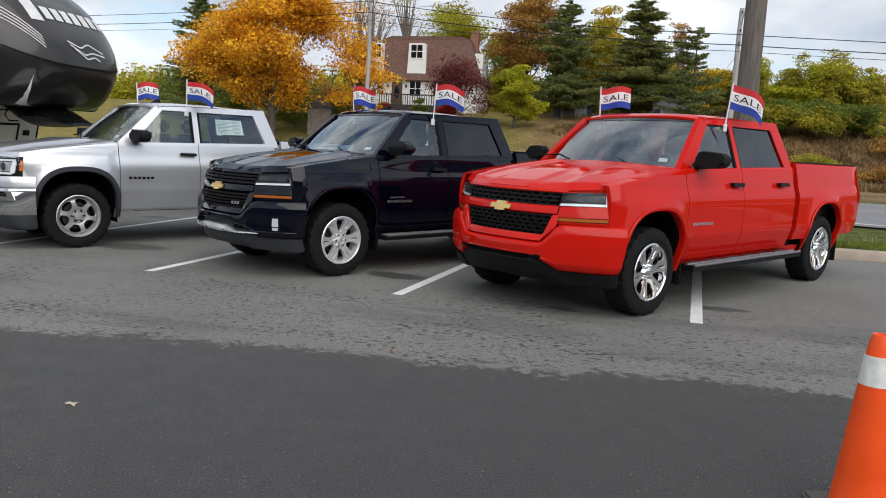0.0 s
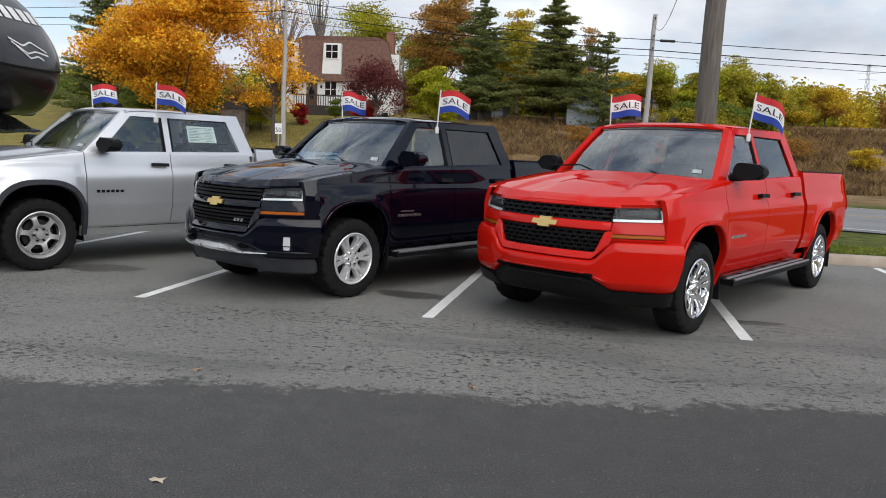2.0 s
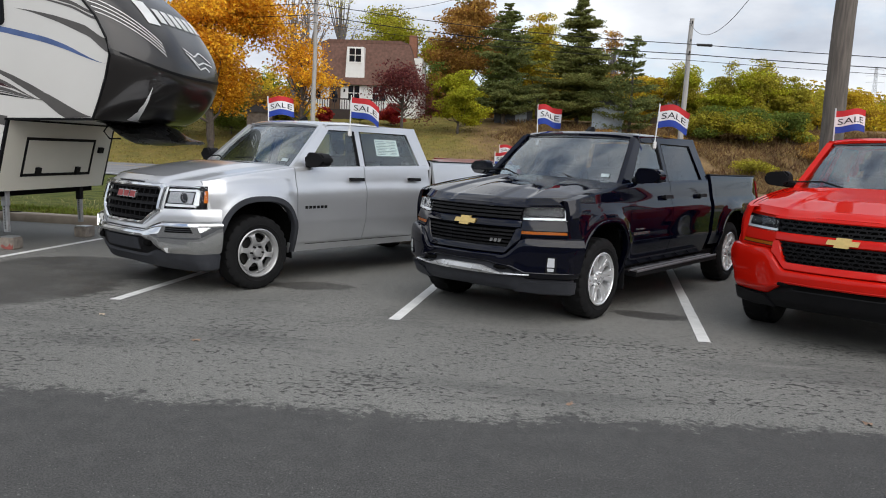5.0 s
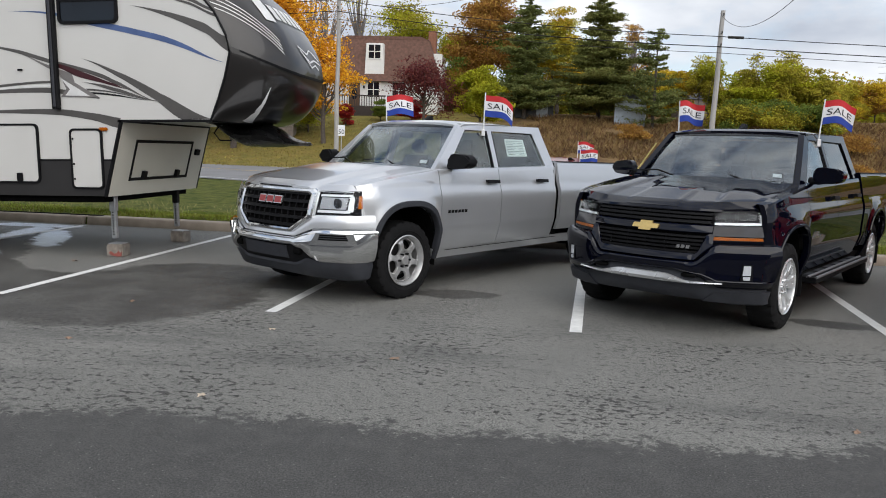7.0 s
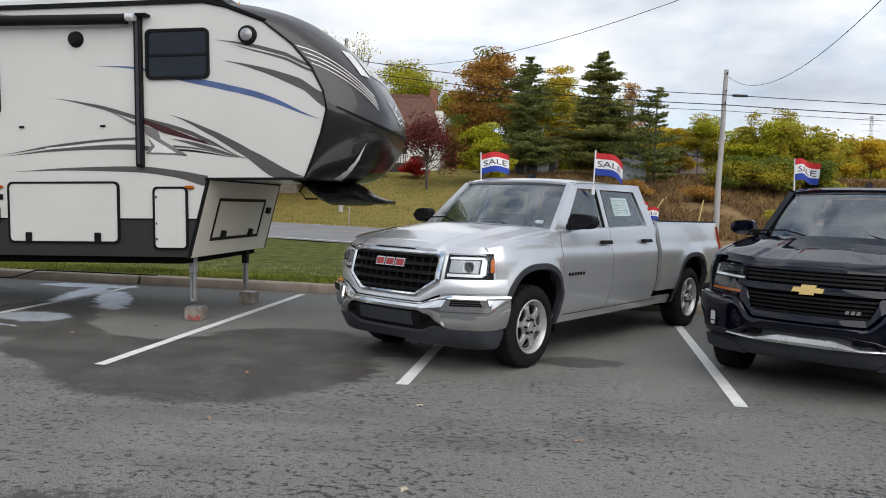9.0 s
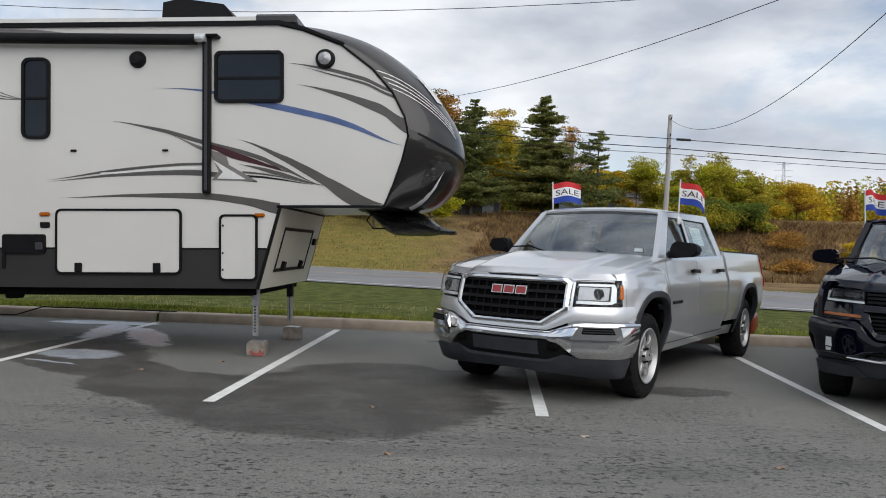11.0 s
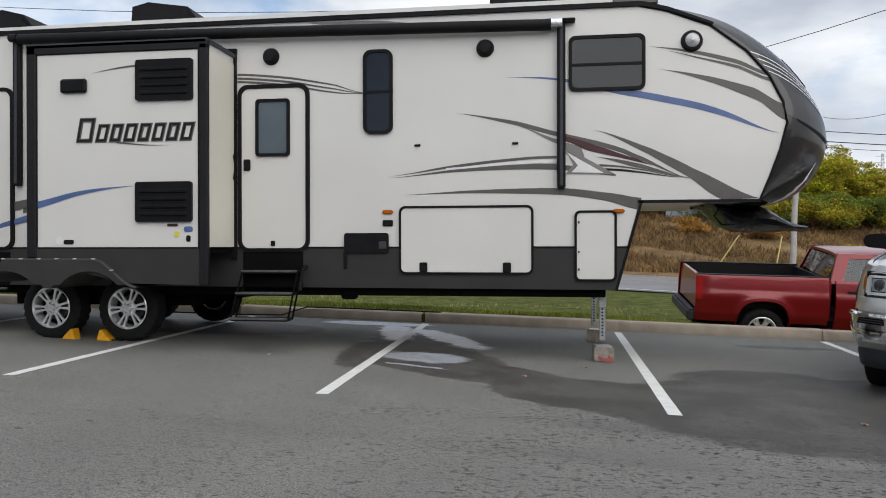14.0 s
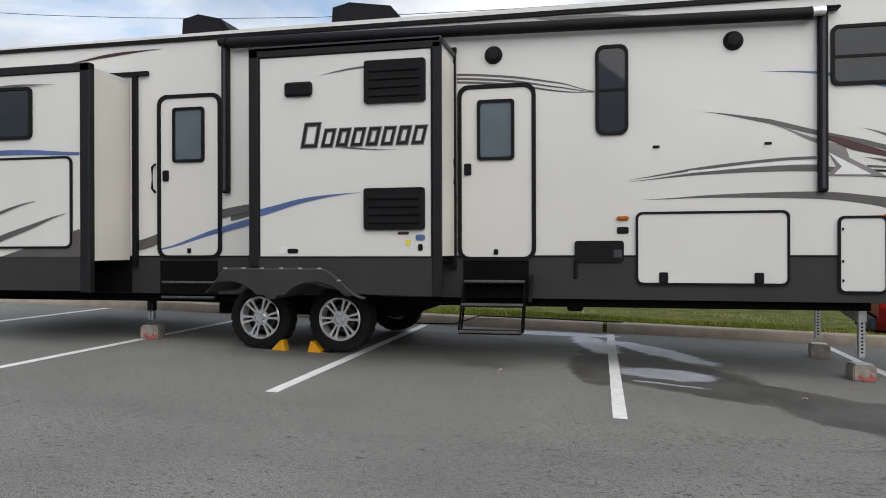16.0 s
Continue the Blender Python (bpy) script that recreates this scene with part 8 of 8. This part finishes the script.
leafy_tree("large maple tree with bright orange autumn leaves", -37.2, 70, 19.5, 18.5, ORANGE, 3, 300, 72, 0.27, 0.08, spread=0.05)
leafy_tree("smaller maple with thin orange leaves beside the house", -29.3, 74, 11.5, 8.5, ORANGE, 5, 46, 34, 0.25, 0.20)
conifer("tall dark open-branched pine tree", -56.6, 88, 18.5, 10.5, PINEN, 7, 0.30, droop=0.05, tiers=22, per=9, taper=0.6)
conifer("dark bushy pine behind the maple", -54.0, 84, 9.5, 9.5, PINEN, 8, 0.15, droop=0.1, tiers=16, taper=0.5)
leafy_tree("tall yellow-green birch behind the house", -28.2, 108, 15.4, 14.0, [LIME, OLIVE], 11, 80, 50, 0.3, 0.25, spread=0.07)
leafy_tree("half-bare grey tree with few leaves", -39.0, 99, 19.0, 11.0, RUSTY, 12, 60, 6, 0.22, 0.2, bark=GREYBARK)
leafy_tree("half-bare grey tree with few leaves", -33.5, 103, 19.0, 9.0, OLIVE, 13, 60, 5, 0.22, 0.2, bark=GREYBARK)
leafy_tree("half-bare grey tree with few leaves", -36.0, 96, 17.5, 9.0, RUSTY, 14, 60, 4, 0.22, 0.2, bark=GREYBARK)
leafy_tree("dark wine-red tree in front of the house", -20.0, 80, 8.6, 8.4, WINE, 15, 110, 16, 0.2, 0.18)
leafy_tree("rounded yellow-green bush beside the lawn", -14.3, 83, 7.4, 6.4, LIME, 17, 80, 80, 0.22, 0.02, name="bush", spread=0.075)
leafy_tree("tall rust and green tree", -15.6, 98, 16.4, 11.5, [RUSTY, GREEN], 19, 120, 62, 0.28, 0.06, spread=0.065)
conifer("tall dense dark green pine", -9.8, 91, 14.2, 10.5, PINEN, 21, 0.12, droop=0.12, tiers=24, per=12, taper=0.5)
leafy_tree("tall yellow-olive poplar tree behind the pines", -5.9, 104, 15.2, 8.0, [OLIVE, YELLOW], 23, 90, 60, 0.27, 0.05, spread=0.08)
conifer("tall dark green spruce with drooping branches", -1.0, 92, 15.0, 12.5, NEEDLE, 25, 0.08, droop=0.20, tiers=30, per=16, taper=0.75)
leafy_tree("thin half-bare tree with reddish leaves", 3.9, 104, 13.4, 4.5, RUSTY, 27, 40, 14, 0.22, 0.2, bark=GREYBARK)
conifer("open dark pine with long level branches", 4.7, 86.5, 11.0, 10.0, PINEN, 29, 0.35, droop=0.0, tiers=16, per=9, lop=0.35, taper=0.65)
for bx, by, bh, bw, mt, sd in ((-11.5, 112, 12.5, 9.0, [GREEN, OLIVE], 31), (-2.4, 113, 12.0, 9.0, [OLIVE, GREEN], 32), (-20.5, 112, 12.5, 9.0, [OLIVE, LIME], 33), (2.6, 112, 8.5, 8.0, [YELLOW, OLIVE], 34), (7.4, 110, 7.0, 7.0, [YELLOW, LIME], 35)):
    leafy_tree("tall olive and yellow tree at the edge of the woods", bx, by, bh, bw, mt, sd, 80, 50, 0.28, 0.05, spread=0.085)
for i, (bx, by, bh, bw, mt) in enumerate(((9.4, 98, 6.0, 5.0, [YELLOW, OLIVE]), (12.0, 94, 6.9, 5.5, [OLIVE, LIME]), (14.6, 89, 6.4, 5.0, [LIME, OLIVE]), (17.2, 87, 7.6, 5.5, [OLIVE, LIME]), (19.6, 90, 7.0, 5.5, [LIME, OLIVE]), (22.0, 88, 5.9, 5.0, [OLIVE, LIME]), (24.6, 93, 4.6, 5.5, [OLIVE, YELLOW]), (17.0, 82, 4.0, 6.0, [OLIVE, GREEN]), (13.0, 84, 3.6, 6.0, [OLIVE, GREEN]), (20.6, 83, 3.4, 5.0, [GREEN, OLIVE]), (28.5, 98, 4.8, 6.0, [YELLOW, OLIVE]), (33.0, 100, 5.2, 6.5, [YELLOW, RUSTY]))):
    leafy_tree("uneven olive and yellow roadside thicket", bx, by, bh, bw, mt, 40 + i, 60, 62, 0.22, 0.0, name="bush", spread=0.095)
for i, (bx, by, bh) in enumerate(((15.8, 90, 8.6), (18.6, 88, 9.2), (20.4, 91, 8.2), (11.0, 95, 8.0), (23.4, 91, 6.8))):
    leafy_tree("thin half-bare sapling rising out of the thicket", bx, by, bh, 3.2, OLIVE, 120 + i, 34, 6, 0.2, 0.3, bark=GREYBARK, trunk_r=0.07)
for i, (bx, by, bh, bw, mt, lab) in enumerate(((-29.6, 83, 2.5, 2.2, SCARLET, "bright red shrub by the deck"), (-22.5, 86, 2.6, 3.4, SCARLET, "bright red shrub by the deck"), (-32.6, 79, 4.0, 5.0, [LIME, GREEN], "yellow-green shrub beside the lawn"), (-26.2, 86, 2.6, 2.4, GREEN, "dark green shrub by the deck"), (-44.5, 76, 4.0, 7.0, GREEN, "dark green shrubs beneath the maple"), (-38.5, 78, 3.8, 6.5, GREEN, "dark green shrubs beneath the maple"), (-35.0, 81, 4.4, 6.5, [GREEN, RUSTY], "dark brownish shrubs beneath the maple"), (-42.0, 83, 5.0, 8.0, GREEN, "dark green shrubs beneath the maple"), (-48.5, 82, 4.6, 7.0, [GREEN, OLIVE], "dark green shrubs beneath the maple"))):
    leafy_tree(lab, bx, by, bh, bw, mt, 60 + i, 36, 50, 0.16, 0.0, name="bush", spread=0.09)


for i, (bx, by, bh, bw, mt) in enumerate(((14.0, 70, 1.6, 4.0, OLIVE), (22.0, 76, 2.0, 5.0, RUSTY), (27.0, 72, 2.2, 3.0, YELLOW), (8.5, 78, 1.8, 4.5, RUSTY), (18.5, 66, 1.3, 3.6, RUSTY), (2.0, 80, 1.6, 4.0, RUSTY))):
    leafy_tree("low scrubby bush on the weedy bank", bx, by, bh, bw, mt, 80 + i, 30, 30, 0.16, 0.0, name="bush", spread=0.10)


def far_woods(label, mt, seed, places):
    rng = np.random.default_rng(seed)
    pts, size = [], []
    for x, y, h, w in places:
        z = terrain(x, y)
        n = 900
        p = rng.normal(size=(n, 3))
        p /= np.linalg.norm(p, axis=1)[:, None]
        p *= (rng.uniform(0.45, 1.1, n)[:, None]) ** 0.6 * (0.8 + 0.35 * np.sin(p[:, :1] * 7 + x) * np.cos(p[:, 1:2] * 6 + y))
        p[:, 2] = np.minimum(np.abs(p[:, 2]), 0.85) * 1.15 - 0.12
        pts.append(p * np.array([w / 2, w / 2, h]) + np.array([x, y, z]))
        size.append(rng.uniform(0.12, 0.29, n))
    me = quads_mesh("far_woods", np.concatenate(pts), np.concatenate(size), rng, 0.3)
    me.materials.append(mt)
    tagged(part("far_woods", me, mt), label, "woods", kind="stuff")


def woods_rows():
    rng = np.random.default_rng(99)
    sets = {k: [] for k in range(5)}
    for row, (y0, h0) in enumerate(((112, 5.2), (122, 6.6), (134, 7.8), (150, 9.0))):
        x = -105.0
        while x < 105:
            k = int(rng.choice(5, p=[0.30, 0.22, 0.26, 0.12, 0.10]))
            if -46 < x < 8 and row < 3:
                k = int(rng.choice([1, 4, 4, 3]))
            sets[k].append((x, y0 + rng.uniform(-4, 4), h0 * rng.uniform(0.8, 1.25), rng.uniform(2.8, 5.2)))
            x += rng.uniform(1.1, 2.1)
    for k, (mt, lab) in enumerate(((YELLOW, "distant yellow autumn woods"), (OLIVE, "distant olive autumn woods"), (LIME, "distant yellow-green woods"), (RUSTY, "distant rust-coloured woods"), (GREEN, "distant green woods"))):
        far_woods(lab, mt, 200 + k, sets[k])


woods_rows()


def blades(name, label, category, places, h0, h1, mt, seed, width=0.02, lean=0.35):
    """Upright blades of grass or weed stalks, each one thin triangle."""
    rng = np.random.default_rng(seed)
    p = np.array(places)
    n = len(p)
    a = rng.uniform(0, math.tau, n)
    h = rng.uniform(h0, h1, n)
    d = rng.normal(size=(n, 2)) * lean * h[:, None]
    w = np.stack([np.cos(a), np.sin(a)], 1) * width
    v = np.empty((n, 3, 3))
    v[:, 0, :2], v[:, 1, :2], v[:, 2, :2] = p[:, :2] - w, p[:, :2] + w, p[:, :2] + d
    v[:, 0, 2] = v[:, 1, 2] = p[:, 2] - 0.02
    v[:, 2, 2] = p[:, 2] + h
    me = bpy.data.meshes.new(name)
    me.vertices.add(n * 3)
    me.vertices.foreach_set("co", v.ravel())
    me.loops.add(n * 3)
    me.loops.foreach_set("vertex_index", np.arange(n * 3))
    me.polygons.add(n)
    me.polygons.foreach_set("loop_start", np.arange(n) * 3)
    me.polygons.foreach_set("loop_total", np.full(n, 3))
    me.update()
    me.materials.append(mt)
    tagged(part(name, me, mt), label, category, kind="stuff")


def scatter(n, x0, x1, y0, y1, seed, keep=None):
    rng = np.random.default_rng(seed)
    out = []
    while len(out) < n:
        x, y = rng.uniform(x0, x1), rng.uniform(y0, y1)
        if keep and not keep(x, y, rng):
            continue
        out.append((x, y, terrain(x, y)))
    return out


blades("verge_grass", "short green verge grass behind the kerb", "grass", scatter(130000, -30, 6, KERB_Y + 0.32, 19.5, 5, lambda x, y, r: r.random() < 1.2 - (y - 12) / 9 and noise.noise((x * 2.3, y * 2.3, 4)) > -0.25 + 0.5 * (r.random() - 0.5)), 0.02, 0.075, leafmat("grass_blades", (0.09, 0.14, 0.014), (0.24, 0.25, 0.04), 0.7, 0.25), 6, 0.010, 0.55)
blades("verge_grass", "dry straw-coloured grass in the verge", "grass", scatter(9000, -30, 6, KERB_Y + 0.34, 22, 15), 0.03, 0.09, leafmat("straw_blades", (0.32, 0.27, 0.12), (0.38, 0.33, 0.16), 0.4), 16, 0.010, 0.6)
blades("weeds", "tall brown weeds covering the bank", "weeds", scatter(46000, -12, 50, 57, 92, 7, lambda x, y, r: noise.noise((x * 0.15, y * 0.15, 2)) > -0.35 and x > -9 + 3 * noise.noise((0, y * 0.2, 0))), 0.2, 0.8, leafmat("weed_stalks", (0.155, 0.094, 0.048), (0.27, 0.172, 0.080), 0.55), 8, 0.06, 0.75)
blades("lawn_grass", "yellowed lawn grass strewn with leaves", "grass", scatter(14000, -50, -9, 58, 88, 9), 0.05, 0.16, leafmat("lawn_blades", (0.20, 0.18, 0.05), (0.30, 0.24, 0.07), 0.45), 10, 0.06, 0.4)


def fallen_leaf(x, y, mt, rz):
    bm = bmesh.new()
    pts = [(0.034 * math.cos(a) * (1.3 if k % 2 else 0.7), 0.022 * math.sin(a) * (1.3 if k % 2 else 0.75)) for k, a in enumerate(np.linspace(0, math.tau, 11)[:-1])]
    vs = [bm.verts.new((p[0], p[1], 0.006 + 0.008 * math.sin(k * 1.9))) for k, p in enumerate(pts)]
    c = bm.verts.new((0, 0, 0.012))
    for i in range(10):
        bm.faces.new((vs[i], vs[(i + 1) % 10], c))
    tagged(part("fallen_leaf", bm, mt, m=pose(x, y, 0.0, 0, 0, rz)), "small curled dead leaf on the asphalt", "leaf", "fallen leaves")


DEADLEAF = mat("dead_leaf", (0.30, 0.20, 0.14), 0.8, var=0.3, scale=30)
for i, (lx, ly) in enumerate(((-3.47, 2.89), (-4.05, 4.5), (-9.9, 6.6), (-8.2, 5.9), (-11.9, 8.6), (-12.5, 7.9), (-8.0, 4.2), (-9.6, 5.2), (-7.0, 5.3), (-15.3, 8.4), (-2.2, 4.6))):
    fallen_leaf(lx, ly, DEADLEAF if i % 3 else mat("pale_leaf", (0.50, 0.42, 0.32), 0.8, var=0.2, scale=30), i * 47)


def ground_cable():
    bm = bmesh.new()
    pts = [(-18.5, 12.10, 0.014), (-17.4, 12.16, 0.014), (-16.6, 12.24, 0.03), (-16.2, 12.33, 0.17), (-15.2, 12.40, 0.17), (-14.4, 12.42, 0.17), (-14.0, 12.50, 0.16)]
    tube(bm, pts, 0.012, 6)
    tagged(part("power_cable", bm, BLACKTRIM), "black power cable trailing over the kerb", "cable")


ground_cable()
